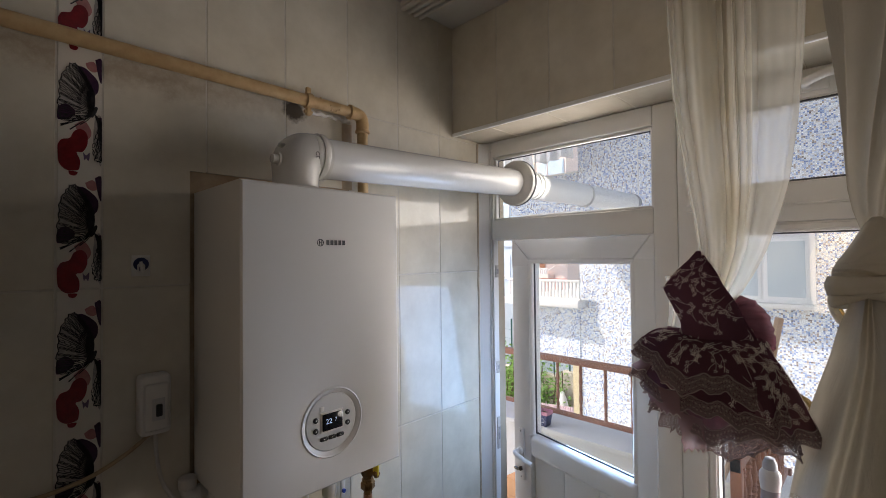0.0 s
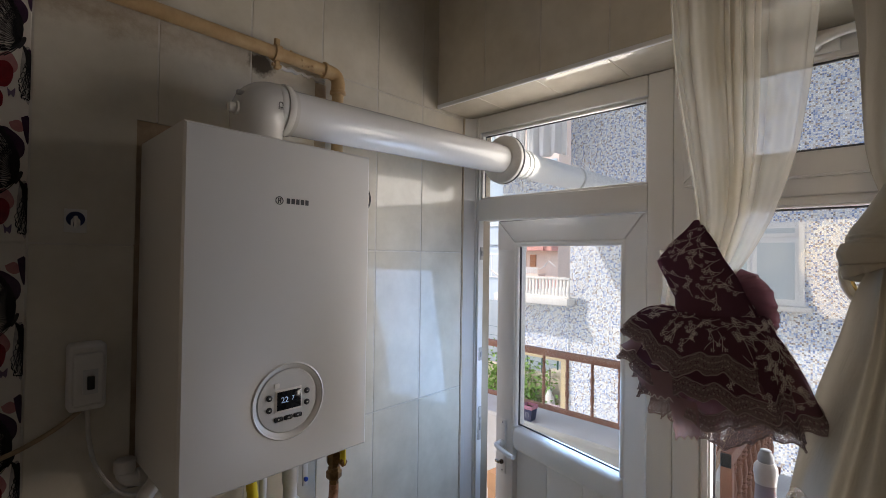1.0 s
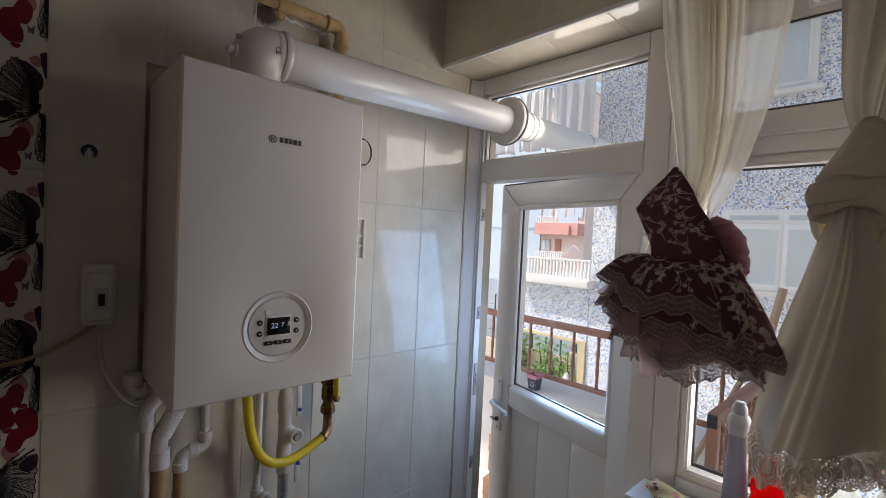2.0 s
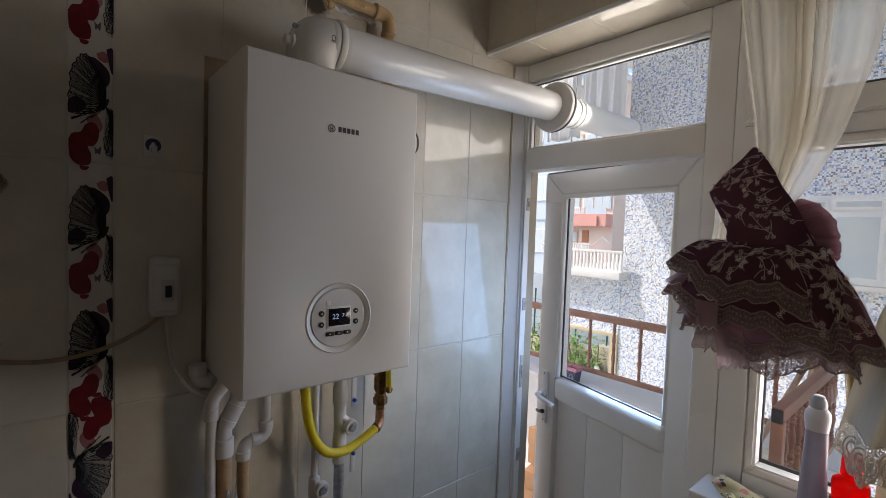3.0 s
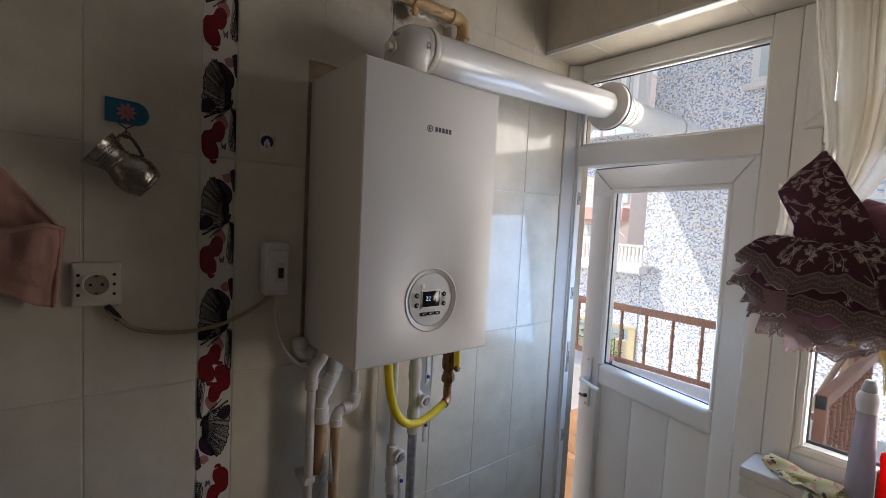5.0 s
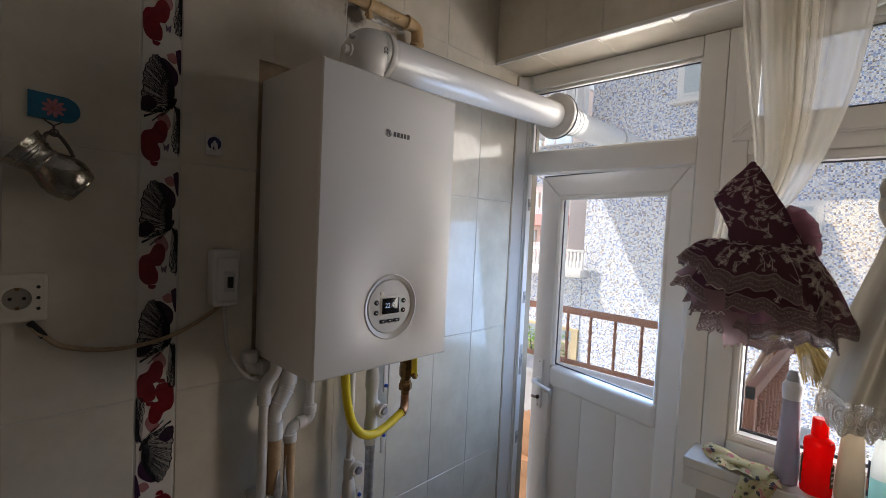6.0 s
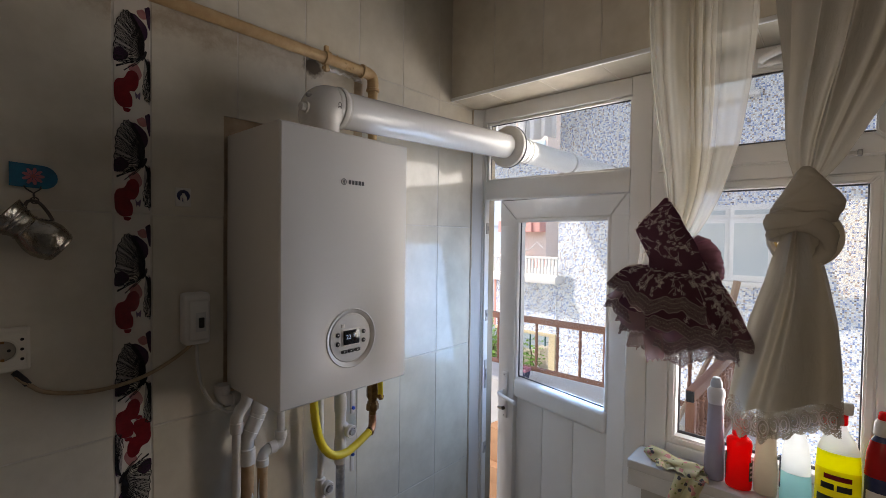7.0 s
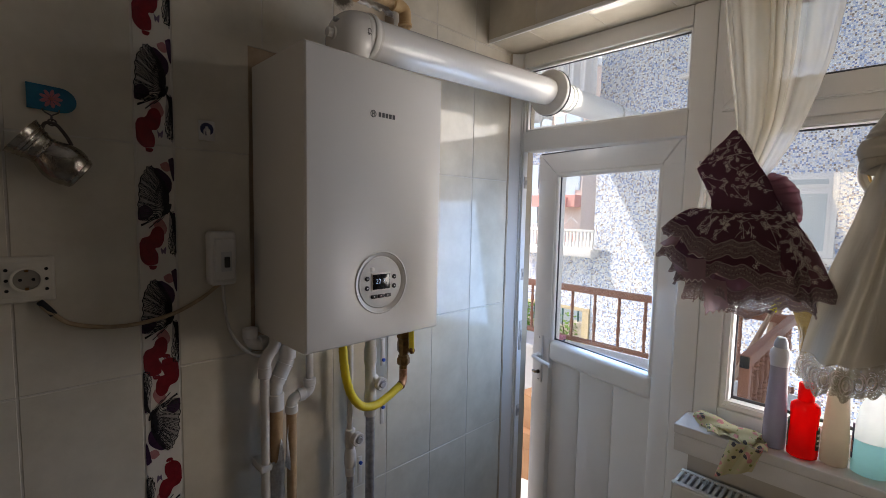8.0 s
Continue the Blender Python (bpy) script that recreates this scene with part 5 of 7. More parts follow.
part("outlet_bend", sweep(B(), curve_pts([(*GV, 1.125), (GV[0], GV[1], 1.102), (GV[0] + 0.006, GV[1] - 0.006, 1.086), (GV[0] + 0.014, GV[1] - 0.020, 1.076)], 5), 0.0135, 14), M_COPPER, valve)
part("inlet", lathe(B(), [(0.0150, 1.258), (0.0160, 1.262), (0.0160, 1.302), (0.0140, 1.306)], 20, (*GV, 0)), M_COPPER, valve, "worn copper inlet")
part("union_nut", lathe(B(), [(0.0180, 1.138), (0.0215, 1.142), (0.0215, 1.160), (0.0180, 1.164)], 6, (*GV, 0)), M_BRASS, valve)
part("body_nut", lathe(B(), [(0.0190, 1.226), (0.0230, 1.230), (0.0230, 1.250), (0.0190, 1.254)], 6, (*GV, 0)), M_BRASS, valve)
part("stem_nut", lathe(B(), [(0.0080, 0.028), (0.0110, 0.030), (0.0110, 0.038), (0.0080, 0.040)], 6, (GV[0] + 0.002, GV[1] + 0.006, 1.192), axis="x"), M_BRASS, valve)
part("stem", lathe(B(), [(0.007, 0), (0.007, 0.018), (0.009, 0.02), (0.009, 0.026)], 12, (GV[0] + 0.012, GV[1] + 0.006, 1.192), axis="x"), M_BRASS, valve)
lv = curve_pts([(GV[0] + 0.030, GV[1] + 0.006, 1.186), (GV[0] + 0.032, GV[1] + 0.007, 1.206), (GV[0] + 0.031, GV[1] + 0.006, 1.25), (GV[0] + 0.031, GV[1] + 0.006, 1.300)], 6)
part("lever", sweep(B(), lv, [0.008] + [0.0125] * 17 + [0.010], 12, flat=0.45), M_YELLOW, valve, "yellow coated valve lever")
hose = thing("gas_hose", (-0.57, 0.70, 1.05), "yellow flexible gas hose looping under the boiler", "gas hose")
hp = curve_pts([(-0.545, 0.600, 1.322), (-0.545, 0.602, 1.250), (-0.545, 0.612, 1.165), (-0.545, 0.634, 1.098), (-0.546, 0.672, 1.056), (-0.550, 0.724, 1.044), (-0.556, 0.776, 1.055), (-0.560, 0.812, 1.069), (-0.562, 0.834, 1.077)], 9)
part("hose", sweep(B(), [p for p in hp], [0.0125 + 0.0007 * math.sin(i * 2.6) for i in range(len(hp))], 18), M_YELLOW, hose)
part("end_ferrule", sweep(B(), [hp[-3], hp[-1]], 0.0148, 16), M_BRASS, hose)


# ---- water pipes under the boiler ----
def pipe(bm, pts, r, n=5):
    return sweep(bm, curve_pts(pts, n), r, 16)


def collar(parent, at, r, h, m, axis="z", name="socket"):
    part(name, lathe(B(), [(r * 0.9, -h / 2), (r, -h / 2 + 0.002), (r, h / 2 - 0.002), (r * 0.9, h / 2)], 18, at, axis=axis), m, parent)


px = -0.575
p1 = thing("drain_pipe", (px, 0.386, 0.0), "thin white plastic pipe clipped down the tiles", "pipe")
part("riser", sweep(B(), [(px, 0.386, 0.002), (px, 0.387, 0.6), (px, 0.388, 1.235)], 0.0115, 16), M_WPIPE, p1)
part("elbow", pipe(B(), [(px, 0.388, 1.225), (px, 0.389, 1.248), (px, 0.399, 1.268), (px + 0.004, 0.412, 1.288), (px + 0.006, 0.415, 1.318)], 0.0155), M_WPIPE, p1)
collar(p1, (px, 0.388, 1.222), 0.0165, 0.03, M_WPIPE)
part("clip", box(B(), px - 0.055, px + 0.013, 0.371, 0.402, 0.955, 0.975, 0.004), M_WPIPE, p1)
conduit = thing("conduit_elbow", (-0.61, 0.37, 1.29), "white plastic elbow at the foot of the cable channel", "pipe fitting")
part("bend", pipe(B(), [(-0.612, 0.366, 1.330), (-0.612, 0.366, 1.308), (-0.610, 0.376, 1.294), (-0.608, 0.396, 1.291), (-0.606, 0.425, 1.292)], 0.017), M_WPIPE, conduit)
collar(conduit, (-0.612, 0.366, 1.322), 0.0195, 0.026, M_WPIPE)
collar(conduit, (-0.608, 0.398, 1.2915), 0.0195, 0.022, M_WPIPE, "y")

p2 = thing("heating_pipe", (px, 0.415, 0.0), "white plastic heating pipe in tan foam and torn foil", "pipe")
part("upper", pipe(B(), [(px, 0.450, 1.318), (px, 0.450, 1.262), (px, 0.447, 1.240), (px, 0.434, 1.216), (px, 0.420, 1.192), (px, 0.416, 1.170), (px, 0.416, 1.118)], 0.0175), M_WPIPE, p2)
for at in ((px, 0.450, 1.268), (px, 0.416, 1.136)):
    collar(p2, at, 0.0215, 0.045, M_WPIPE)
part("elbow_sleeve", sweep(B(), [(px, 0.449, 1.246), (px, 0.434, 1.216), (px, 0.419, 1.188)], 0.0205, 16), M_WPIPE, p2)
for at, tilt in (((px, 0.443, 1.233), 1), ((px, 0.425, 1.201), 1)):
    part("seam", sweep(B(), [Vector(at) + Vector((0.0213 * math.cos(a), 0.0213 * math.sin(a) * 0.87, -0.0213 * math.sin(a) * 0.48)) for a in [2 * math.pi * k / 20 for k in range(21)]], 0.0011, 5), M_RUBBER, p2)
part("insulation", sweep(B(), [(px, 0.4165, 1.116), (px, 0.417, 1.0), (px, 0.417, 0.93)], 0.0172, 16), M_INSUL, p2, "tan foam insulation")
bm = B()
rg = random.Random(9)


def foil(u, v):
    a = 2 * math.pi * u
    r = 0.0195 + 0.0028 * noise.noise(Vector((math.cos(a) * 3, math.sin(a) * 3, v * 40))) + 0.006 * max(0, v - 0.9) * math.sin(5 * a)
    top = 0.985 + 0.035 * math.sin(a * 2 + 1) + 0.02 * math.sin(a * 5)
    return Vector((px + r * math.cos(a), 0.417 + r * math.sin(a), 0.003 + v * (top - 0.003)))


part("foil_wrap", sheet(bm, foil, 26, 90, True), M_FOIL, p2, "torn crumpled foil wrap", thick=0.0006)
part("foil_tab", sheet(B(), lambda u, v: Vector((px + 0.02 + 0.004 * math.sin(6 * v), 0.430 + 0.016 * u * (1 - v) + 0.012 * v, 0.96 + 0.11 * v - 0.02 * u)), 3, 8), M_FOIL, p2, thick=0.0006)

p3 = thing("heating_pipe", (px, 0.46, 0.0), "white offset plastic pipe going into tan foam", "pipe")
part("upper", sweep(B(), [(px, 0.513, 1.318), (px, 0.514, 1.15)], 0.0105, 14), M_WPIPE, p3)
part("offset", pipe(B(), [(px, 0.514, 1.168), (px, 0.514, 1.150), (px, 0.506, 1.139), (px, 0.488, 1.135), (px, 0.470, 1.131), (px, 0.461, 1.120), (px, 0.460, 1.100)], 0.0145), M_WPIPE, p3)
for at, ax in (((px, 0.514, 1.165), "z"), ((px, 0.488, 1.135), "y"), ((px, 0.460, 1.103), "z")):
    collar(p3, at, 0.0168, 0.022, M_WPIPE, ax)
part("insulation", sweep(B(), [(px, 0.460, 1.094), (px, 0.458, 0.5), (px, 0.457, 0.003)], 0.0138, 14), M_INSUL, p3, "tan foam insulation")


def knob(parent, at):
    k = part("strainer_cap", lathe(B(), [(0.016, 0.0), (0.0205, 0.004), (0.0205, 0.018), (0.019, 0.021), (0.013, 0.021), (0.012, 0.016), (0.0115, 0.016)], 24, at, axis="x"), M_WPIPE, parent)
    part("cap_screw", lathe(B(), [(0.0105, 0.014), (0.0105, 0.024), (0.009, 0.026)], 16, at, axis="x"), M_GALV, k)


def lever(parent, at, up):
    x, y, z = at
    part("lever", box(B(), x, x + 0.006, y - 0.0075, y + 0.0075, min(z, z + up), max(z, z + up), 0.003), M_WPIPE, parent)
    part("lever_cap", lathe(B(), [(0.0055, 0), (0.0055, 0.005), (0.004, 0.0065)], 14, (x + 0.006, y, z + up * 0.22), axis="x"), M_BLUE, parent, "blue plastic screw cap")


p4 = thing("water_pipe", (px, 0.645, 0.0), "thin white water pipe with a ball valve and strainer", "pipe")
part("upper", sweep(B(), [(px, 0.646, 1.318), (px, 0.646, 0.96)], 0.0092, 14), M_WPIPE, p4)
part("valve_body", lathe(B(), [(0.010, 0.985), (0.015, 0.982), (0.0165, 0.955), (0.016, 0.93), (0.0135, 0.925), (0.0185, 0.905), (0.0185, 0.875), (0.0135, 0.862), (0.015, 0.858), (0.015, 0.838), (0.011, 0.836)], 20, (px, 0.647, 0)), M_WPIPE, p4)
knob(p4, (px + 0.010, 0.659, 0.955))
lever(p4, (px + 0.022, 0.665, 0.900), -0.085)
part("lower", sweep(B(), [(px, 0.647, 0.838), (px, 0.648, 0.003)], 0.0112, 14), M_GALV, p4, "dull galvanised steel pipe")

p5 = thing("water_pipe", (px, 0.720, 0.0), "white fitting with lever valves above a galvanised pipe", "pipe")
part("upper", sweep(B(), [(px, 0.717, 1.318), (px, 0.717, 1.24)], 0.011, 14), M_WPIPE, p5)
part("valve_body", lathe(B(), [(0.012, 1.262), (0.0165, 1.258), (0.0165, 1.232), (0.0205, 1.214), (0.0205, 1.178), (0.0165, 1.164), (0.0175, 1.145), (0.0165, 1.115), (0.0165, 1.09), (0.0195, 1.072), (0.0195, 1.040), (0.0175, 1.03), (0.0175, 1.004), (0.013, 1.002)], 22, (px, 0.719, 0)), M_WPIPE, p5)
part("branch", sweep(B(), [(px + 0.002, 0.720, 1.135), (px + 0.012, 0.738, 1.112)], 0.014, 14), M_WPIPE, p5)
knob(p5, (px + 0.014, 0.741, 1.108))
lever(p5, (px + 0.024, 0.746, 1.165), 0.088)
lever(p5, (px + 0.018, 0.750, 1.045), -0.072)
part("lower", sweep(B(), [(px, 0.720, 1.004), (px, 0.721, 0.003)], 0.0145, 16), M_GALV, p5, "dull galvanised steel pipe")

# ---- small things on the boiler wall ----
fuse = thing("fuse_box", (WX, 0.298, 1.455), "small white surface fuse box with a black breaker", "fuse box")
part("housing", box(B(), WX + 0.0005, WX + 0.047, 0.268, 0.328, 1.457, 1.588, 0.009, 3), M_WPLAST, fuse)
part("cover", box(B(), WX + 0.0471, WX + 0.056, 0.274, 0.322, 1.470, 1.572, 0.006, 3), M_WPLAST, fuse)
part("window", box(B(), WX + 0.0561, WX + 0.058, 0.288, 0.312, 1.492, 1.540, 0.001), M_SILVER, fuse)
part("toggle", box(B(), WX + 0.0581, WX + 0.066, 0.294, 0.306, 1.502, 1.528, 0.002), M_BLACK, fuse)

sock = thing("wall_socket", (WX, -0.052, 1.497), "cream plastic earthed wall socket", "socket")
part("plate", box(B(), WX + 0.0005, WX + 0.011, -0.094, -0.011, 1.453, 1.543, 0.005, 3), M_CREAMP, sock)
part("inner_frame", box(B(), WX + 0.0111, WX + 0.0125, -0.0885, -0.0175, 1.4635, 1.5325, 0.0012), M_CREAMP, sock)
part("ring", lathe(B(), [(0.0255, 0.0), (0.0255, 0.004), (0.0235, 0.0045), (0.0235, 0.004), (0.0205, 0.004), (0.0195, -0.004)], 36, (WX + 0.0126, -0.053, 1.498), axis="x", cap=False), M_CREAMP, sock)
part("well", lathe(B(), [(0.0215, 0.0), (0.0215, 0.001)], 36, (WX + 0.0126, -0.053, 1.498), axis="x"), mat("socket_well", (0.30, 0.27, 0.22), None, 20, 0.6), sock)
for dy in (-0.0095, 0.0095):
    part("contact_hole", lathe(B(), [(0.003, 0.0), (0.003, 0.0004)], 12, (WX + 0.0138, -0.053 + dy, 1.498), axis="x"), M_DARK, sock)
for dz in (-0.018, 0.018):
    part("earth_clip", box(B(), WX + 0.0137, WX + 0.0165, -0.056, -0.050, 1.498 + dz - 0.003, 1.498 + dz + 0.003, 0.001), M_BRASS, sock)
for dy in (-0.029, 0.029):
    for dz in (-0.020, 0.0, 0.020):
        part("corner_hole", lathe(B(), [(0.0032, 0.0), (0.0032, 0.0005)], 10, (WX + 0.0126, -0.053 + dy, 1.498 + dz), axis="x"), M_DARK, sock)
cable = thing("cable", (WX + 0.01, 0.13, 1.39), "old beige cable sagging from the socket to the fuse box", "cable")
part("cord", sweep(B(), curve_pts([(WX + 0.006, -0.036, 1.452), (WX + 0.014, -0.030, 1.440), (WX + 0.02, -0.014, 1.423), (WX + 0.015, 0.010, 1.402), (WX + 0.010, 0.060, 1.386), (WX + 0.010, 0.120, 1.382), (WX + 0.010, 0.190, 1.394), (WX + 0.012, 0.250, 1.422), (WX + 0.018, 0.296, 1.457)], 8), 0.0046, 10), M_CABLE, cable)
part("plug_tail", sweep(B(), [(WX + 0.008, -0.036, 1.452), (WX + 0.016, -0.022, 1.434), (WX + 0.018, -0.016, 1.424)], 0.0065, 10), M_BLACK, cable)
wc = thing("white_cable", (WX + 0.02, 0.35, 1.3), "thin white cable from the fuse box to the boiler", "cable")
part("cord", sweep(B(), curve_pts([(WX + 0.028, 0.300, 1.457), (WX + 0.026, 0.304, 1.40), (WX + 0.022, 0.316, 1.34), (WX + 0.03, 0.340, 1.292), (WX + 0.05, 0.372, 1.266), (WX + 0.06, 0.405, 1.270), (WX + 0.065, 0.425, 1.292), (WX + 0.068, 0.432, 1.320)], 8), 0.0042, 8), M_WCABLE, wc)

stick = thing("adhesive_hook", (WX, 0.278, 1.83), "small square adhesive hook with a dark blue printed arch", "hook")
part("plate", box(B(), WX + 0.0004, WX + 0.003, 0.260, 0.296, 1.806, 1.853, 0.0012), M_WPLAST, stick)
part("print", lathe(B(), [(0.0150, 0.0), (0.0150, 0.0006)], 28, (WX + 0.0031, 0.278, 1.833), axis="x"), M_NAVY, stick, "round dark blue print")
arch = [(0.2855, 1.815)] + [(0.278 + 0.0075 * math.cos(math.pi * k / 12), 1.829 + 0.0065 * math.sin(math.pi * k / 12)) for k in range(13)] + [(0.2705, 1.815), (0.2745, 1.815)]
arch += [(0.278 - 0.0035 * math.cos(math.pi * k / 8), 1.826 + 0.003 * math.sin(math.pi * k / 8)) for k in range(9)] + [(0.2815, 1.815)]
part("white_figure", prism(B(), arch, lambda u, v, d: Vector((WX + 0.0038 + d, u, v)), 0.0005), M_WPLAST, stick)
part("hook", sweep(B(), curve_pts([(WX + 0.003, 0.278, 1.838), (WX + 0.008, 0.278, 1.826), (WX + 0.014, 0.278, 1.818), (WX + 0.016, 0.278, 1.826)], 5), 0.0035, 8), M_WPLAST, stick)

hook = thing("towel_hook", (WX, 0.0, 1.86), "blue plastic wall hook with a pink flower", "hook")
pts = [(-0.040, -0.024)] + [(0.011 + 0.024 * math.cos(a), 0.024 * math.sin(a)) for a in [math.pi * (k / 12 - 0.5) for k in range(13)]] + [(-0.040, 0.024)]
part("plate", prism(B(), pts, lambda u, v, d: Vector((WX + 0.0005 + d, u, 1.851 + v + u * -0.06)), 0.004), M_TEAL, hook)
fl = B()
for k in range(9):
    a = 2 * math.pi * k / 9
    c = Vector((WX + 0.0062, -0.004 + 0.010 * math.cos(a), 1.851 + 0.010 * math.sin(a)))
    d = Vector((0, math.cos(a), math.sin(a)))
    s = Vector((0, -math.sin(a), math.cos(a)))
    vs = [fl.verts.new(c + d * p + s * q) for p, q in ((-0.006, 0.001), (0.001, 0.0034), (0.007, 0.002), (0.008, 0), (0.007, -0.002), (0.001, -0.0034), (-0.006, -0.001))]
    vs2 = [fl.verts.new(v.co - Vector((0.0015, 0, 0))) for v in vs]
    skin(fl, [vs2, vs])
part("flower", fl, M_PINK, hook, "pink daisy")
part("flower_heart", lathe(B(), [(0.004, 0), (0.004, 0.002), (0.002, 0.003)], 12, (WX + 0.006, -0.004, 1.851), axis="x"), M_ROSE, hook)
for y0 in (-0.018, 0.008):
    part("wire_hook", sweep(B(), curve_pts([(WX + 0.003, y0, 1.831), (WX + 0.012, y0 * 0.8 - 0.001, 1.824), (WX + 0.030, -0.006, 1.814), (WX + 0.048, -0.007, 1.803)], 5), 0.0014, 8), M_DARKM, hook)
part("wire_eye", sweep(B(), [Vector((WX + 0.052, -0.007 + 0.006 * math.cos(a), 1.799 + 0.006 * math.sin(a))) for a in [2 * math.pi * k / 16 for k in range(17)]], 0.0014, 8), M_DARKM, hook)

jug_m = pose(WX + 0.052, -0.007, 1.734, 0, 0, 0) @ pose(0, 0, 0, 52, 0, 0)
jug = thing("metal_jug", (0, 0, 0), "small hammered steel jug hanging by its handle", "jug", local=jug_m)
JP = [(1.18 * r, z) for r, z in [(0.0235, -0.052), (0.026, -0.050), (0.027, -0.044), (0.031, -0.036), (0.0335, -0.022), (0.032, -0.006), (0.026, 0.010), (0.0225, 0.018), (0.024, 0.028), (0.028, 0.044), (0.0335, 0.058)]]
part("body", lathe(B(), JP + [(0.0375, 0.058), (0.028, 0.03), (0.024, 0.018), (0.033, -0.01), (0.026, -0.046)], 32), M_METAL, jug)
for z, r in ((0.018, 0.0282), (-0.044, 0.0332), (0.034, 0.0310), (0.040, 0.0325), (0.046, 0.0345)):
    part("band", lathe(B(), [(r - 0.001, -0.003), (r + 0.001, 0), (r - 0.001, 0.003)], 32, (0, 0, z)), M_METAL, jug)
part("handle", sweep(B(), curve_pts([(0, 0.032, 0.044), (0, 0.044, 0.046), (0, 0.052, 0.034), (0, 0.046, 0.012), (0, 0.037, -0.006)], 7), 0.0032, 10), M_DARKM, jug)

towel = thing("hand_towel", (WX + 0.03, -0.2, 1.75), "pink terry towel hanging on the wall", "towel")


def edge_at(rows, t):
    return lerp_table([(i / (len(rows) - 1), *r) for i, r in enumerate(rows)], t)


def lerp_table(rows, z):
    """Values between the rows of a table sorted by their first column."""
    rows = sorted(rows)
    if z <= rows[0][0]:
        return rows[0][1:]
    for a, b2 in zip(rows, rows[1:]):
        if z <= b2[0]:
            t = (z - a[0]) / (b2[0] - a[0])
            return [p + (q - p) * t for p, q in zip(a[1:], b2[1:])]
    return rows[-1][1:]


def towel_front(u, v):
    """The doubled front of the towel: folded upper edge, straight selvedge, rounded lower corner."""
    top = edge_at([(-0.36, 1.66), (-0.25, 1.60), (-0.17, 1.604), (-0.13, 1.615), (-0.103, 1.606)], u)
    low = edge_at([(-0.38, 1.52), (-0.25, 1.512), (-0.175, 1.488), (-0.143, 1.466), (-0.116, 1.460)], u)
    y, z = top[0] + (low[0] - top[0]) * v, top[1] + (low[1] - top[1]) * v
    bulge = 0.012 * math.sin(math.pi * min(1, v * 1.3)) + 0.006 * math.sin(u * 11 + v * 2) + 0.004 * noise.noise(Vector((u * 7, v * 5, 2)))
    return Vector((WX + 0.036 + bulge - 0.010 * max(0, u - 0.9) * 10, y, z))


def towel_back(u, v):
    top = edge_at([(-0.36, 1.80), (-0.26, 1.79), (-0.18, 1.708), (-0.14, 1.655), (-0.106, 1.612)], u)
    z1 = 1.59 - 0.02 * u
    return Vector((WX + 0.020 + 0.010 * math.sin(u * 7 + 1) * (1 - v * 0.5) + 0.004 * noise.noise(Vector((u * 6, v * 4, 8))), top[0], top[1] + (z1 - top[1]) * v))


part("front_fold", sheet(B(), towel_front, 44, 30), M_TOWEL, towel, thick=0.006)
part("back_fold", sheet(B(), towel_back, 40, 20), M_TOWEL, towel, thick=0.006)
part("folded_edge", sweep(B(), [towel_front(i / 24, 0.0) + Vector((0.001, 0, 0.002)) for i in range(25)], 0.0055, 8), M_TOWEL, towel)
part("selvedge", sweep(B(), [towel_front(0.985, i / 16) + Vector((0.004, 0, 0)) for i in range(17)], 0.0035, 8), M_TOWEL, towel)
bm = B()
part("hanging_loop", sweep(B(), curve_pts([(WX + 0.02, -0.30, 1.69), (WX + 0.012, -0.27, 1.76), (WX + 0.02, -0.22, 1.69)], 6), 0.003, 8), M_TOWEL, towel)

loop = thing("wire_loop", (WX + 0.01, 0.98, 1.90), "thin dark wire loop hanging beside the boiler", "wire")
for off, ry, rz in ((0.0, 0.034, 0.044), (0.004, 0.031, 0.040)):
    part("wire", sweep(B(), [Vector((WX + 0.008 + off, 0.966 + off + ry * math.sin(a), 1.944 + rz * math.cos(a))) for a in [math.pi * (k / 20 * 1.16 - 0.08) for k in range(21)]], 0.0014, 8), M_BLACK, loop)
part("nail", lathe(B(), [(0.004, 0.0), (0.004, 0.008), (0.001, 0.010)], 10, (WX, 0.962, 1.985), axis="x"), M_GALV, loop)
bracket = thing("plastic_clip", (WX, 0.97, 1.60), "cream plastic cable clip with open windows beside the boiler", "clip")
part("spine", box(B(), WX + 0.0005, WX + 0.014, 0.982, 0.990, 1.598, 1.732, 0.003), M_CREAMP, bracket)
for z in (1.601, 1.643, 1.675, 1.729):
    part("rung", box(B(), WX + 0.0005, WX + 0.012, 0.945, 0.9815, z - 0.003, z + 0.003, 0.0015), M_CREAMP, bracket)
part("back", box(B(), WX + 0.0005, WX + 0.003, 0.945, 0.9815, 1.605, 1.725), M_CREAMP, bracket)

# ---- curtain rail ----
rail = thing("curtain_rail", (0.5, 1.09, CZ), "cream ribbed ceiling curtain rail", "curtain rail")
part("board", box(B(), WX + 0.004, RX - 0.01, 1.045, 1.145, CZ - 0.018, CZ - 0.0005, 0.003), M_CREAMP, rail)
for y in (1.055, 1.083, 1.111, 1.137):
    part("rib", box(B(), WX + 0.004, RX - 0.01, y - 0.006, y + 0.006, CZ - 0.032, CZ - 0.0185, 0.004, 3), M_CREAMP, rail)


# ---- curtains ----
SHEER = [(1.640, 0.235, 0.285), (1.74, 0.258, 0.330), (1.76, 0.262, 0.345), (1.80, 0.264, 0.368), (1.85, 0.266, 0.392), (1.91, 0.260, 0.412), (1.98, 0.250, 0.432), (2.10, 0.235, 0.450), (2.20, 0.225, 0.459),
         (2.30, 0.220, 0.464), (2.45, 0.214, 0.470), (2.71, 0.206, 0.480)]


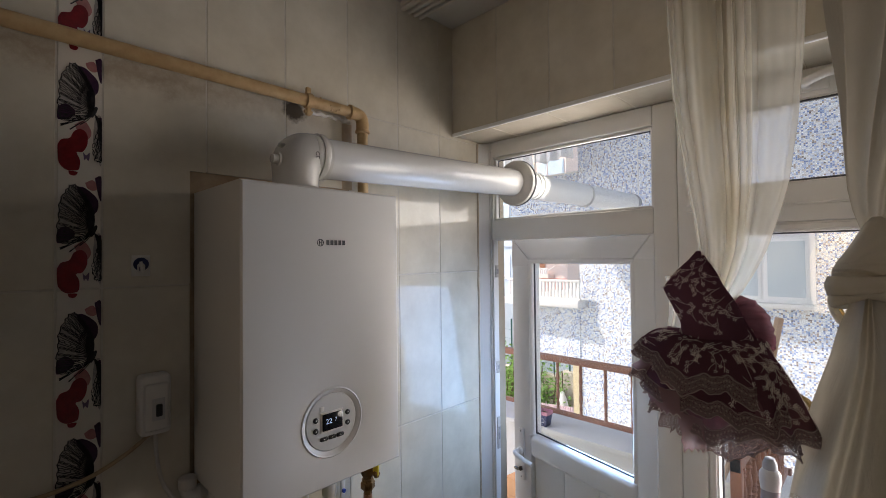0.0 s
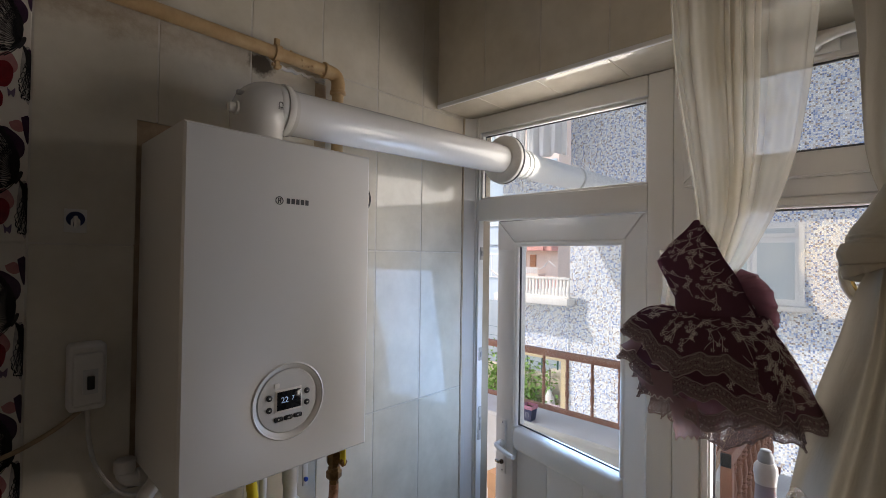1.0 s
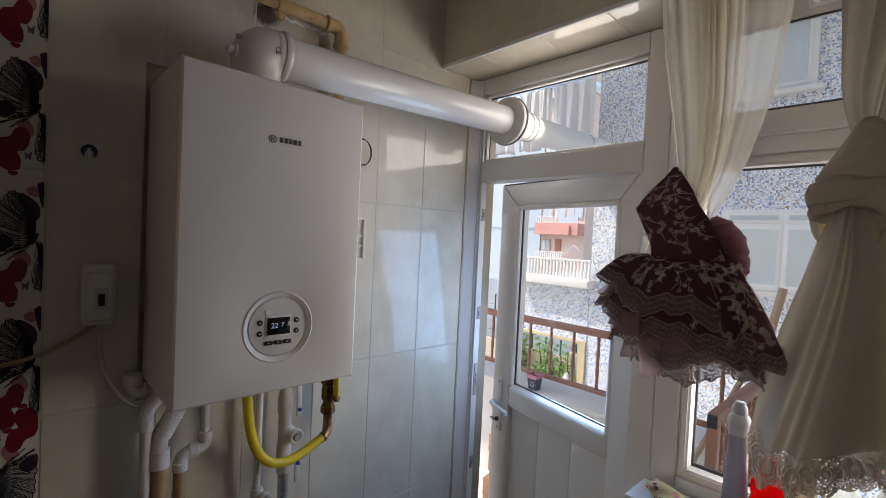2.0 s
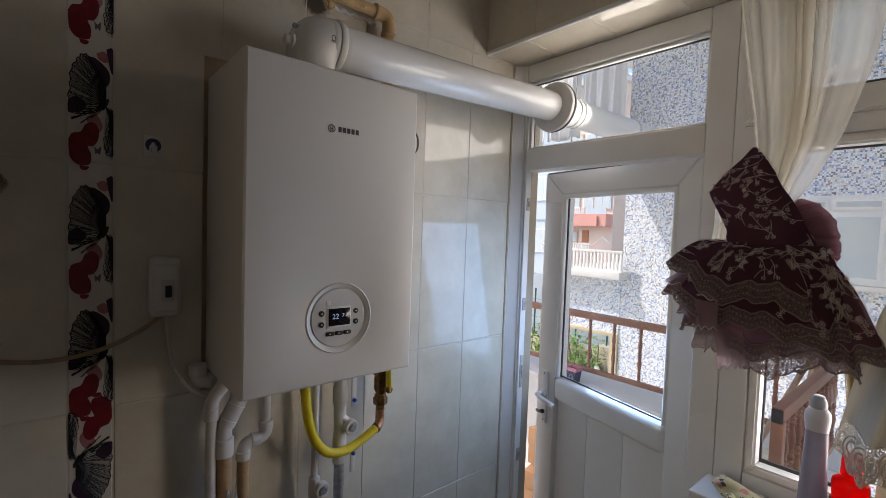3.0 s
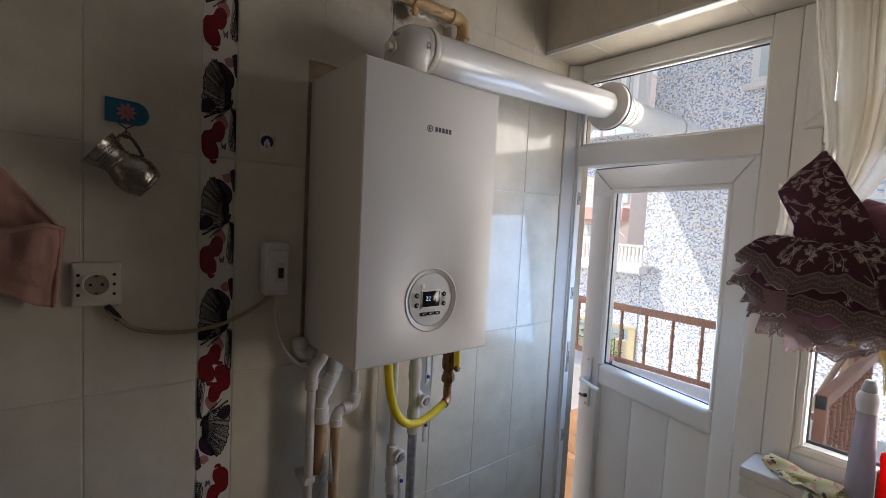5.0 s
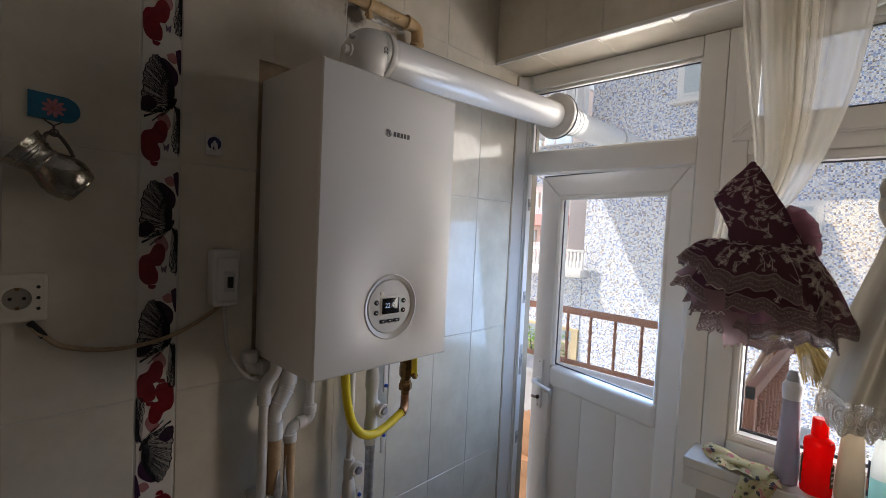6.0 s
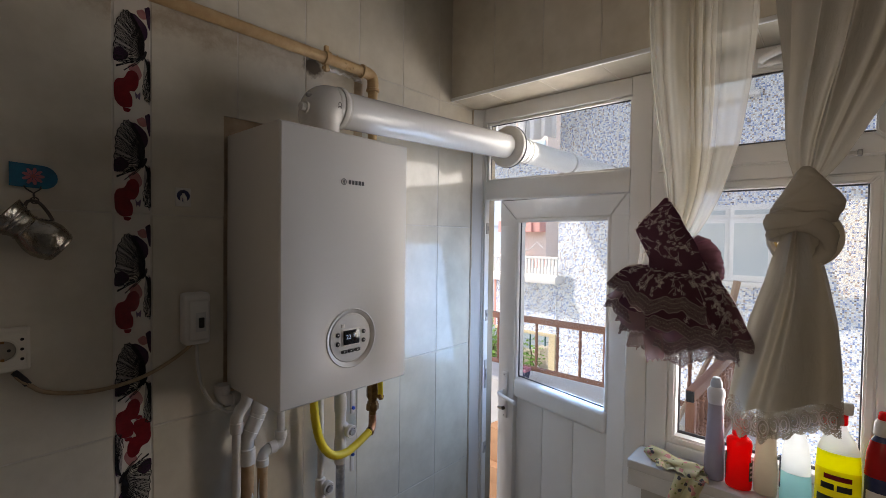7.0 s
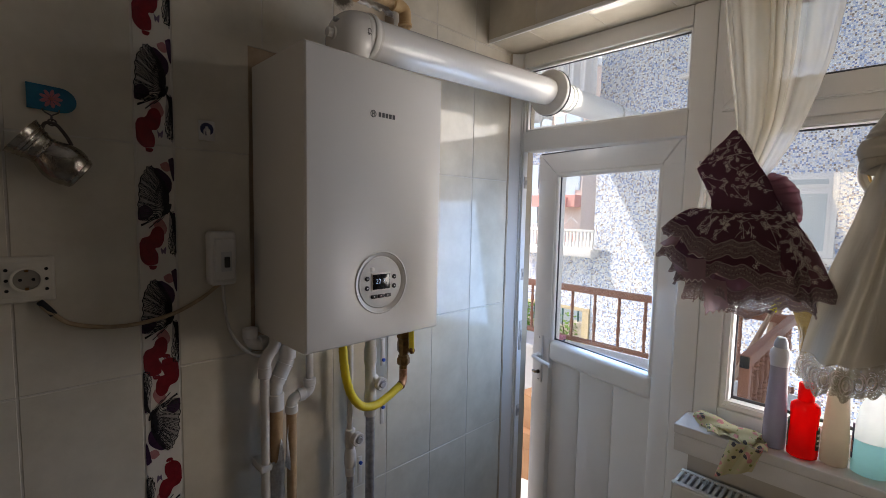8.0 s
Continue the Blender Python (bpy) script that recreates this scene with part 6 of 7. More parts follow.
def sheer_fn(u, v, pleats=8.0, over=0.032, seed=0.0):
    """A pleated fall of voile: the cloth doubles back on itself at each pleat, and runs together into the tie."""
    z = 2.708 + (1.64 - 2.708) * v
    l, r = lerp_table(SHEER, z)
    open_ = min(1.0, max(0.0, (z - 1.74) / 0.40))
    ph = 2 * math.pi * (pleats * u + 0.35 * math.sin(5.0 * u + seed) + 0.10 * math.sin(3.0 * z + seed))
    deep = 0.55 + 0.45 * math.sin(11 * u + 1.7 + seed)
    w = u + over * deep * math.sin(ph) * math.sin(math.pi * min(1, max(0, u))) ** 0.4
    y = 1.122 + 0.036 * (1 - open_) + (0.004 + 0.012 * open_) * math.cos(ph) * deep + 0.010 * math.sin(u * 7 + z * 2 + seed) * open_
    return Vector((l + (r - l) * min(1.0, max(0.0, w)), y, z))


sheer = thing("sheer_curtain", (0.33, 1.12, 1.64), "sheer cream voile curtain gathered and tied to one side", "curtain")
part("panel", sheet(B(), sheer_fn, 260, 80), M_SHEER, sheer)
part("middle_layer", sheet(B(), lambda u, v: sheer_fn(0.13 + u * 0.50, v, 13.0, 0.020, 1.3) + Vector((0.002, 0.014, 0)), 180, 70), M_SHEERD, sheer)
part("back_layer", sheet(B(), lambda u, v: sheer_fn(0.12 + u * 0.36, v, 16.0, 0.016, 2.9) + Vector((0.003, 0.028, 0)), 150, 60), M_SHEERD, sheer)
part("side_hem", sheet(B(), lambda u, v: sheer_fn(0.002 + u * 0.075, v, 1.0, 0.0) + Vector((0, -0.0035, 0)), 8, 80), M_SHEER, sheer)
part("leading_hem", sheet(B(), lambda u, v: sheer_fn(0.955 + u * 0.043, v, 1.0, 0.0) + Vector((0, -0.0035, 0)), 6, 80), M_SHEER, sheer)


def tail_fn(u, v):
    z = 1.79 - 0.16 * v
    x = 0.176 + 0.06 * u + 0.012 * math.sin(v * 3) - 0.012 * v
    return Vector((x, 1.205 + 0.012 * math.sin(u * 14) + 0.01 * v, z))


part("tail", sheet(B(), tail_fn, 24, 16), M_SHEER, sheer)

# the right-hand curtain: gathered panel, knot and flared tail
heavy = thing("knotted_curtain", (0.55, 1.15, 1.28), "heavy ecru curtain tied in a big knot with a lace hem", "curtain")
PANEL = [(1.878, 0.532, 0.586), (1.892, 0.528, 0.598), (1.92, 0.520, 0.618), (1.96, 0.513, 0.640), (2.02, 0.509, 0.672), (2.14, 0.501, 0.735), (2.26, 0.490, 0.785), (2.45, 0.478, 0.82), (2.71, 0.465, 0.86)]


def panel_fn(u, v):
    """Soft pleats on the near side and a broad smooth flap on the far side, run together into the knot."""
    z = 2.708 + (1.878 - 2.708) * v
    l, r = lerp_table(PANEL, z)
    o = min(1.0, max(0.10, (z - 1.868) / 0.26))
    flap = min(1.0, max(0.0, (u - 0.50) / 0.16))
    s = u + 0.03 * math.sin(6 * v + 2)
    pleat = 1.2 * math.sin(2 * math.pi * (2.6 * s + 1.9 * s * s)) + 0.30 * math.sin(2 * math.pi * 6.3 * s + 1.0)
    broad = 1.3 * math.sin((u - 0.5) * 8.5 + 0.9 * v) - 0.9 * math.exp(-((u - 0.80 + 0.10 * v) / 0.05) ** 2)
    fold = math.exp(-((u - 0.435) / 0.030) ** 2) - 0.8 / (1 + math.exp(-(u - 0.475) / 0.010)) * math.exp(-max(0.0, u - 0.475) / 0.22)
    wave = pleat * (1 - flap) * (1.05 + 0.35 * math.sin(u * 17)) + broad * flap + 1.1 * fold
    return Vector((l + (r - l) * (u + 0.020 * math.sin(2 * math.pi * 5.2 * s + 1.2) * (1 - flap) * o), 1.138 + 0.012 * (1 - o) + 0.030 * o * wave, z))


part("panel", sheet(B(), panel_fn, 170, 60), M_CURT, heavy)


DOME = [(1.775, 0.520, 0.588, 0.028), (1.787, 0.498, 0.608, 0.040), (1.802, 0.490, 0.619, 0.046), (1.818, 0.490, 0.622, 0.047), (1.835, 0.496, 0.612, 0.044),
        (1.852, 0.507, 0.597, 0.037), (1.868, 0.518, 0.585, 0.030), (1.882, 0.527, 0.576, 0.023), (1.897, 0.536, 0.567, 0.016), (1.906, 0.546, 0.558, 0.003)]


def dome_fn(u, v):
    """The bunched cloth of the knot, with creases slanting over it."""
    z = 1.775 + 0.131 * v
    l, r, d = lerp_table(DOME, z)
    a = 2 * math.pi * u
    n = noise.noise(Vector((math.cos(a) * 1.6, math.sin(a) * 1.6, v * 3.0)))
    front = max(0.0, -math.sin(a)) ** 0.6
    crease = 0.0
    for at, lean, width, deep in ((0.19, -0.10, 0.030, 0.20), (0.33, -0.05, 0.020, 0.05), (0.56, 0.16, 0.050, 0.07), (0.80, -0.12, 0.035, 0.06)):
        dv = (v - at - lean * math.cos(a) - 0.06 * n) / width
        crease += deep * (math.exp(-dv * dv) - 0.45 * math.exp(-(dv - 1.9) ** 2))
    k = 1 - crease * front + 0.05 * n
    k += 0.025 * v * v * math.sin(5 * a)
    return Vector(((l + r) / 2 + (r - l) / 2 * math.cos(a) * k, 1.145 + d * math.sin(a) * k, z + 0.012 * math.cos(a + 0.4) * math.sin(math.pi * v)))


def roll(path, radii, flat, seed):
    """A soft roll of cloth along a path, creased lengthwise."""
    pts = curve_pts(path, 9)
    tang = [(pts[min(i + 1, len(pts) - 1)] - pts[max(i - 1, 0)]).normalized() for i in range(len(pts))]

    def fn(u, v):
        i = min(int(v * (len(pts) - 1)), len(pts) - 1)
        a, t = 2 * math.pi * u, i / (len(pts) - 1)
        side = tang[i].cross(UP).normalized()
        up = side.cross(tang[i]).normalized()
        r = radii[0] + (radii[1] - radii[0]) * t
        n = noise.noise(Vector((math.cos(a) * 1.5 + seed, math.sin(a) * 1.5, t * 3)))
        k = 1 + 0.10 * math.sin(5 * a + 3 * t + seed) * (0.5 + 0.5 * math.sin(a)) + 0.16 * n
        return pts[i] + (side * math.cos(a) * flat + up * math.sin(a)) * r * k
    return fn, len(pts) - 1


part("knot_dome", sheet(B(), dome_fn, 84, 60, True), M_CURT, heavy, sharp=180)
for nm, path, rad_, fl_, sd in (
        ("knot_wrap", [(0.506, 1.19, 1.776), (0.487, 1.152, 1.778), (0.491, 1.112, 1.781), (0.516, 1.096, 1.783), (0.548, 1.093, 1.786), (0.580, 1.104, 1.791), (0.604, 1.138, 1.796), (0.602, 1.180, 1.80)], (0.019, 0.012), 0.40, 0.3),
        ("knot_roll", [(0.508, 1.18, 1.750), (0.491, 1.150, 1.752), (0.497, 1.116, 1.757), (0.516, 1.108, 1.764), (0.540, 1.106, 1.772), (0.565, 1.118, 1.776)], (0.015, 0.008), 0.6, 1.7),
        ("knot_side", [(0.548, 1.114, 1.780), (0.574, 1.106, 1.772), (0.593, 1.120, 1.754), (0.594, 1.138, 1.728), (0.578, 1.148, 1.700)], (0.021, 0.015), 0.9, 2.9)):
    fn, steps = roll(path, rad_, fl_, sd)
    part(nm, sheet(B(), fn, 28, steps, True), M_CURT, heavy, sharp=180)
part("knot_core", sheet(B(), lambda u, v: Vector((0.548 + (0.036 + 0.004 * math.sin(14 * math.pi * u)) * math.cos(2 * math.pi * u) * math.sin(math.pi * (0.04 + 0.92 * v)), 1.176 + 0.018 * math.sin(2 * math.pi * u) * math.sin(math.pi * (0.04 + 0.92 * v)), 1.735 + 0.055 * math.cos(math.pi * v))), 56, 24, True), M_CURT, heavy, sharp=180)
TAIL = [(1.285, 0.408, 0.627), (1.35, 0.413, 0.626), (1.45, 0.431, 0.621), (1.55, 0.454, 0.611), (1.65, 0.484, 0.592), (1.70, 0.496, 0.580), (1.735, 0.508, 0.568), (1.768, 0.522, 0.556)]


def ctail_fn(u, v):
    zt, zb = 1.768, 1.352 + 0.034 * u
    z = zt + (zb - zt) * v
    l, r = lerp_table(TAIL, z)
    ridge = 0.42 - 0.20 * v
    wave = -0.030 * math.exp(-((u - ridge) / (0.05 + 0.05 * v)) ** 2) - 0.020 * math.exp(-((u - ridge - 0.20) / 0.05) ** 2) * (1 - 0.6 * v) + 0.018 * math.exp(-((u - ridge - 0.10) / 0.06) ** 2)
    wave += 0.012 * math.sin(u * 7 + 0.9 * v + 0.6) + 0.010 * math.sin(u * 13 + 2.0) * v + 0.005 * noise.noise(Vector((u * 5, v * 4, 3)))
    wave += 0.024 * math.sin(2 * math.pi * (1.55 * u + 0.10 * v)) * min(1.0, 0.3 + v)
    y = 1.136 + 1.25 * wave * (0.25 + 0.95 * v) - 0.035 * math.sin(math.pi * u) * (0.5 + 0.5 * v)
    return Vector((l + (r - l) * u, y, z))


part("tail", sheet(B(), ctail_fn, 110, 60), M_CURT, heavy)
part("tail_back", sheet(B(), lambda u, v: ctail_fn(1 - 0.62 * u, v) + Vector((0.004, 0.05 + 0.02 * math.sin(u * 9), 0.012 * v)), 70, 40), M_CURT, heavy)


def hem_fn(u, v):
    p, q = ctail_fn(u, 1.0), ctail_fn(u, 0.9)
    d = (p - q).normalized()
    scal = 0.062 + 0.007 * abs(math.sin(u * 34))
    return p + d * (scal * v - 0.003) + Vector((0, 0.006 * math.sin(u * 40) * v, 0))


part("lace_hem", sheet(B(), hem_fn, 160, 10), M_HEMLACE, heavy, "ecru openwork lace hem")
part("lace_back", sheet(B(), lambda u, v: hem_fn(1 - 0.62 * u, v) + Vector((0.004, 0.05 + 0.02 * math.sin(u * 9), 0.012)), 120, 8), M_HEMLACE, heavy)
bm = B()
for i in range(13):
    u = 0.04 + i * 0.075
    if u > 0.98:
        break
    c = hem_fn(u, 0.5) + Vector((0, -0.003, 0))
    for ph in (0.0, 1.0):
        loop_pts = [c + Vector((0.010 * math.cos(a) * (1 - 0.45 * ph), -0.001 * ph, 0.019 * math.sin(a) * (1 - 0.45 * ph))) for a in [2 * math.pi * k / 14 for k in range(15)]]
        sweep(bm, loop_pts, 0.0011, 5)
tagged(part("lace_pattern", bm, M_EMB, heavy), kind="stuff")
ring = thing("tieback_ring", (0.565, 1.225, 1.66), "round ivory curtain tieback ring behind the knot", "tieback")
part("rim", sweep(B(), [Vector((0.550 + 0.063 * math.cos(a), 1.195, 1.748 + 0.063 * math.sin(a))) for a in [2 * math.pi * k / 40 for k in range(41)]], 0.009, 12, flat=1.3), M_CREAMP, ring)
part("inner_rim", sweep(B(), [Vector((0.550 + 0.0545 * math.cos(a), 1.192, 1.748 + 0.0545 * math.sin(a))) for a in [2 * math.pi * k / 40 for k in range(41)]], 0.004, 10), M_GOLD, ring)

# ---- burgundy cloth tied round the sheer curtain ----
tie = thing("lace_cloth", (0.30, 1.17, 1.42), "burgundy embroidered tulle cloth with lace frills tied round the curtain", "cloth")
BOD = [(1.648, 0.225, 0.372, 0.046), (1.69, 0.222, 0.352, 0.044), (1.73, 0.206, 0.336, 0.040), (1.765, 0.192, 0.318, 0.034), (1.80, 0.215, 0.302, 0.026), (1.83, 0.245, 0.284, 0.014), (1.850, 0.260, 0.268, 0.004)]


def bod_fn(u, v):
    z = 1.648 + 0.202 * v
    l, r, d = lerp_table(BOD, z)
    a = 2 * math.pi * u
    k = 1 + 0.05 * math.sin(3 * a + 6 * v) + 0.04 * noise.noise(Vector((math.cos(a) * 2, math.sin(a) * 2, v * 5)))
    return Vector(((l + r) / 2 + (r - l) / 2 * math.cos(a) * k, 1.150 + d * math.sin(a) * k, z))


part("folded_top", sheet(B(), bod_fn, 64, 36, True), M_PURPLE, tie, "burgundy folded top")


def lobe_fn(u, v):
    """A crimped fan of tulle that sticks out beside the waist."""
    xo, zo = lerp_table([(0.0, 0.334, 1.752), (0.18, 0.362, 1.742), (0.42, 0.386, 1.714), (0.62, 0.394, 1.684), (0.82, 0.398, 1.654), (1.0, 0.392, 1.630)], u)
    xi, zi = 0.312 + 0.012 * u, 1.742 - 0.090 * u
    crimp = math.sin(u * 44) + 0.6 * math.sin(u * 71 + 1)
    return Vector((xi + (xo - xi) * v + 0.0007 * crimp * v, 1.172 + 0.012 * v + 0.0020 * crimp * (0.2 + 0.8 * v), zi + (zo - zi) * v))


part("folded_end", sheet(B(), lobe_fn, 120, 14), M_PURPLEL, tie, "crimped burgundy tulle end", thick=0.0012)
part("folded_end", sheet(B(), lambda u, v: lobe_fn(u * 0.9, v * 0.93) + Vector((-0.002, 0.014, -0.004)), 100, 12), M_PURPLEL, tie, thick=0.0012)


def tier(cx, cz, rx, ry, tilt, waist_z, folds, ph, deep=0.012, sag=0.0):
    def fn(u, v):
        a = 2 * math.pi * u
        e = v ** 0.8
        x0, y0 = 0.300 + 0.078 * math.cos(a), 1.155 + 0.046 * math.sin(a)
        ruf = 1 + (0.07 * math.sin(folds * a + ph) + 0.04 * math.sin((folds * 2 + 1) * a + 2 * ph)) * v
        x1, y1 = cx + rx * math.cos(a) * ruf, 1.160 + ry * math.sin(a) * ruf
        z1 = cz - tilt * (x1 - cx) + deep * (math.sin((folds - 2) * a + ph * 3) + 0.45 * math.sin((folds * 2 + 3) * a + ph)) - sag * (1 - abs(math.cos(a)))
        bulge = 0.022 * math.sin(math.pi * v)
        return Vector((x0 + (x1 - x0) * e, y0 + (y1 - y0) * e, waist_z + (z1 - waist_z) * v + bulge))
    return fn


TIERS = [tier(0.262, 1.578, 0.140, 0.105, 0.26, 1.664, 7, 0.3, 0.010, 0.014), tier(0.282, 1.530, 0.160, 0.100, 0.16, 1.648, 8, 1.4, 0.010, 0.020),
         tier(0.304, 1.490, 0.155, 0.092, 0.06, 1.636, 8, 2.6, 0.010, 0.020), tier(0.312, 1.456, 0.125, 0.075, 0.00, 1.624, 7, 4.1, 0.010, 0.016)]
for k, fn in enumerate(TIERS):
    m1 = M_PURPLE if k < 2 else M_PURPLEL
    full = 0.97 if k < 3 else 0.86
    frill = part("frill", sheet(B(), lambda u, v, fn=fn, full=full: fn(u, v * full), 150, 22, True), m1, tie, "burgundy tulle frill")

    start = (0.80, 0.86, 0.88, 0.86)[k]

    def edge(u, v, fn=fn, start=start):
        p, q = fn(u, start), fn(u, 1.0)
        out = Vector((p.x - 0.29, (p.y - 1.16) * 1.4, 0.0))
        return p + (q - p) * (v * (1.08 + 0.05 * math.sin(u * 2 * math.pi * 38))) + out.normalized() * 0.0022
    part("lace_edge", sheet(B(), edge, 300, 8, True), M_PLACE, frill, "mauve scalloped lace edge")
    part("corded_rim", sweep(B(), [edge(i / 300, 1.0) for i in range(301)], 0.0013, 5), M_CORD, frill)
    part("corded_line", sweep(B(), [edge(i / 300, 0.06 + 0.05 * math.sin(i * 2 * math.pi * 38 / 300)) + Vector((0, -0.0008, 0.0)) for i in range(301)], 0.0010, 5), M_CORD, frill)
    bm = B()
    for i in range(150):
        for row, size in ((0.36, 0.0030), (0.70, 0.0026)):
            u = (i + 0.5 * (row > 0.5)) / 150
            c, e1, e2 = edge(u, row), edge(u + 0.002, row), edge(u, row + 0.08)
            t1, t2 = (e1 - c).normalized(), (e2 - c).normalized()
            out = Vector((c.x - 0.29, (c.y - 1.16) * 1.4, 0.0)).normalized() * 0.0009
            petals = [c + out + (t1 * math.cos(a) + t2 * math.sin(a)) * size * (1.0 if k % 2 else 0.45) for k, a in enumerate([2 * math.pi * n / 10 for n in range(10)])]
            bm.faces.new([bm.verts.new(p) for p in petals])
    tagged(part("lace_pattern", bm, M_CORD, frill), kind="stuff")


def scrap(a, b2, c, d, seed):
    """A loose end of sheer tulle between four corners, with a frayed, wavy outline."""
    a, b2, c, d = Vector(a), Vector(b2), Vector(c), Vector(d)

    def fn(u, v):
        p = (a * (1 - u) + b2 * u) * (1 - v) + (d * (1 - u) + c * u) * v
        w = noise.noise(Vector((u * 5, v * 5, seed)))
        return p + Vector((0.005 * w * (1 - u), 0.004 * math.sin(u * 7 + v * 3 + seed) * v, 0.0035 * math.sin(u * 26 + seed) * v * v + 0.004 * w))
    return fn


for corners in (((0.160, 1.115, 1.607), (0.235, 1.070, 1.600), (0.250, 1.052, 1.552), (0.124, 1.125, 1.577), 1.3),
                ((0.152, 1.105, 1.553), (0.250, 1.050, 1.550), (0.250, 1.050, 1.503), (0.186, 1.090, 1.494), 4.1),
                ((0.238, 1.075, 1.506), (0.290, 1.056, 1.508), (0.298, 1.056, 1.444), (0.246, 1.080, 1.424), 7.7)):
    fn = scrap(*corners)
    sc = part("loose_tulle", sheet(B(), fn, 30, 16), M_MAUVE, tie, "sheer rose-mauve tulle end")
    part("frayed_edge", sweep(B(), [fn(i / 30, 1.0) for i in range(31)] , 0.0011, 5), M_EMB, sc)


def bloom(bm, p, n, s, rg):
    """A five-petalled embroidered flower lying on a surface."""
    n = n.normalized()
    a = n.cross(UP).normalized() if abs(n.z) < 0.95 else Vector((1, 0, 0))
    b2 = n.cross(a)
    turn = rg.random() * 6.28
    for k in range(5):
        t = turn + k * 2 * math.pi / 5
        d, e = a * math.cos(t) + b2 * math.sin(t), -a * math.sin(t) + b2 * math.cos(t)
        vs = [bm.verts.new(p + n * 0.0016 + (d * f + e * g) * s) for f, g in ((0.28, 0), (0.55, 0.25), (0.92, 0.24), (1.06, 0), (0.92, -0.24), (0.55, -0.25))]
        bm.faces.new(vs)


def normal_at(fn, u, v, centre):
    e = 0.004
    n = (fn(u + e, v) - fn(u - e, v)).cross(fn(u, min(1, v + e)) - fn(u, v - e))
    if n.dot(fn(u, v) - centre) < 0:
        n = -n
    return n if n.length > 1e-9 else Vector((0, -1, 0))


rg = random.Random(11)
mid = Vector((0.29, 1.16, 1.6))
bl, stems = B(), B()


def sprig(fn, u0, v0, v1, u, v, heading, size):
    """A curling embroidered stem with side twigs that end in flowers and leaves, lying on a surface."""
    e = 0.004
    lu = max(1e-3, (fn(u + e, v) - fn(u - e, v)).length / (2 * e))
    lv = max(1e-3, (fn(u, v + e) - fn(u, v - e)).length / (2 * e))

    def on(p):
        uu, vv = u + p[0] / lu, v + p[1] / lv
        if not v0 <= vv <= v1:
            return None, None
        n = normal_at(fn, uu, vv, mid).normalized()
        return fn(uu, vv) + n * 0.0016, n
    bend, pos, line, side = rg.choice((-1, 1)) * rg.uniform(12, 38), [0.0, 0.0], [], rg.choice((-1, 1))
    steps = 14
    for i in range(steps):
        p, n = on(pos)
        if p is None:
            break
        line.append(p)
        if i in (4, 9):
            side = -side
            twig, tp, th = [p], list(pos), heading + side * 0.9
            for j in range(4):
                tp = [tp[0] + size * 0.07 * math.cos(th), tp[1] + size * 0.07 * math.sin(th)]
                th -= side * 0.22
                q, qn = on(tp)
                if q is None:
                    break
                twig.append(q)
                last_n = qn
            if len(twig) > 3:
                sweep(stems, twig, 0.0004, 4)
                bloom(bl, twig[-1], last_n, rg.uniform(0.0032, 0.0044), rg)
                if rg.random() < 0.45:
                    q, qn = on([tp[0] + rg.uniform(-0.009, 0.009), tp[1] + rg.uniform(-0.009, 0.009)])
                    if q is not None:
                        bloom(bl, q, qn, rg.uniform(0.0030, 0.0042), rg)
        pos = [pos[0] + size / steps * math.cos(heading), pos[1] + size / steps * math.sin(heading)]
        heading += bend * size / steps
    if len(line) > 3:
        sweep(stems, line, 0.00042, 4)
        p, n = on(pos)
        if p is not None:
            bloom(bl, p, n, rg.uniform(0.0034, 0.0046), rg)


for fn, rows_, cols_, v0, v1, size, ua, ub in ((bod_fn, 5, 7, 0.03, 0.92, 0.040, 0.47, 1.09), (TIERS[0], 3, 20, 0.10, 0.78, 0.040, 0.47, 1.09), (TIERS[1], 2, 18, 0.45, 0.84, 0.028, 0.47, 1.05),
                                                 (TIERS[1], 3, 7, 0.15, 0.82, 0.034, 0.86, 1.08), (TIERS[2], 1, 18, 0.58, 0.86, 0.024, 0.47, 1.05), (TIERS[2], 3, 6, 0.18, 0.84, 0.032, 0.90, 1.08)):
    for i in range(rows_):
        for j in range(cols_):
            u = ua + (ub - ua) * ((j + rg.uniform(0.2, 0.8)) / cols_) ** 0.85
            v = v0 + (v1 - v0) * (i + rg.uniform(0.15, 0.85)) / rows_
            sprig(fn, 0, v0, v1, u, v, rg.uniform(0, 6.28), size * rg.uniform(0.8, 1.2))
tagged(part("flower_embroidery", bl, M_EMB, tie, "ecru embroidered flowers"), kind="stuff")
tagged(part("stem_embroidery", stems, M_EMB, tie), kind="stuff")

# ---- sill, radiator, bottles ----
SZ, SF = 1.016, 1.368
sill = thing("window_sill", (0.9, 1.43, SZ), "white marble window sill with a deep front edge", "window sill", kind="structure")
part("slab", box(B(), 0.106, RX - 0.002, SF, FY - 0.0005, SZ - 0.030, SZ, 0.004, 3), M_MARBLE, sill)
part("front_edge", box(B(), 0.108, RX - 0.002, SF + 0.003, SF + 0.030, SZ - 0.085, SZ - 0.0305, 0.003), M_MARBLE, sill)
rad = thing("radiator", (0.6, 1.40, 0.15), "cream panel radiator with a slotted top grille under the sill", "radiator")
RZ, RF, RB = 0.850, 1.330, 1.432
part("front_panel", box(B(), 0.124, 1.15, RF, RF + 0.014, 0.20, RZ - 0.006, 0.005, 3), M_RADI, rad)
part("back_panel", box(B(), 0.128, 1.145, RB - 0.014, RB, 0.20, RZ - 0.012, 0.004), M_RADI, rad)
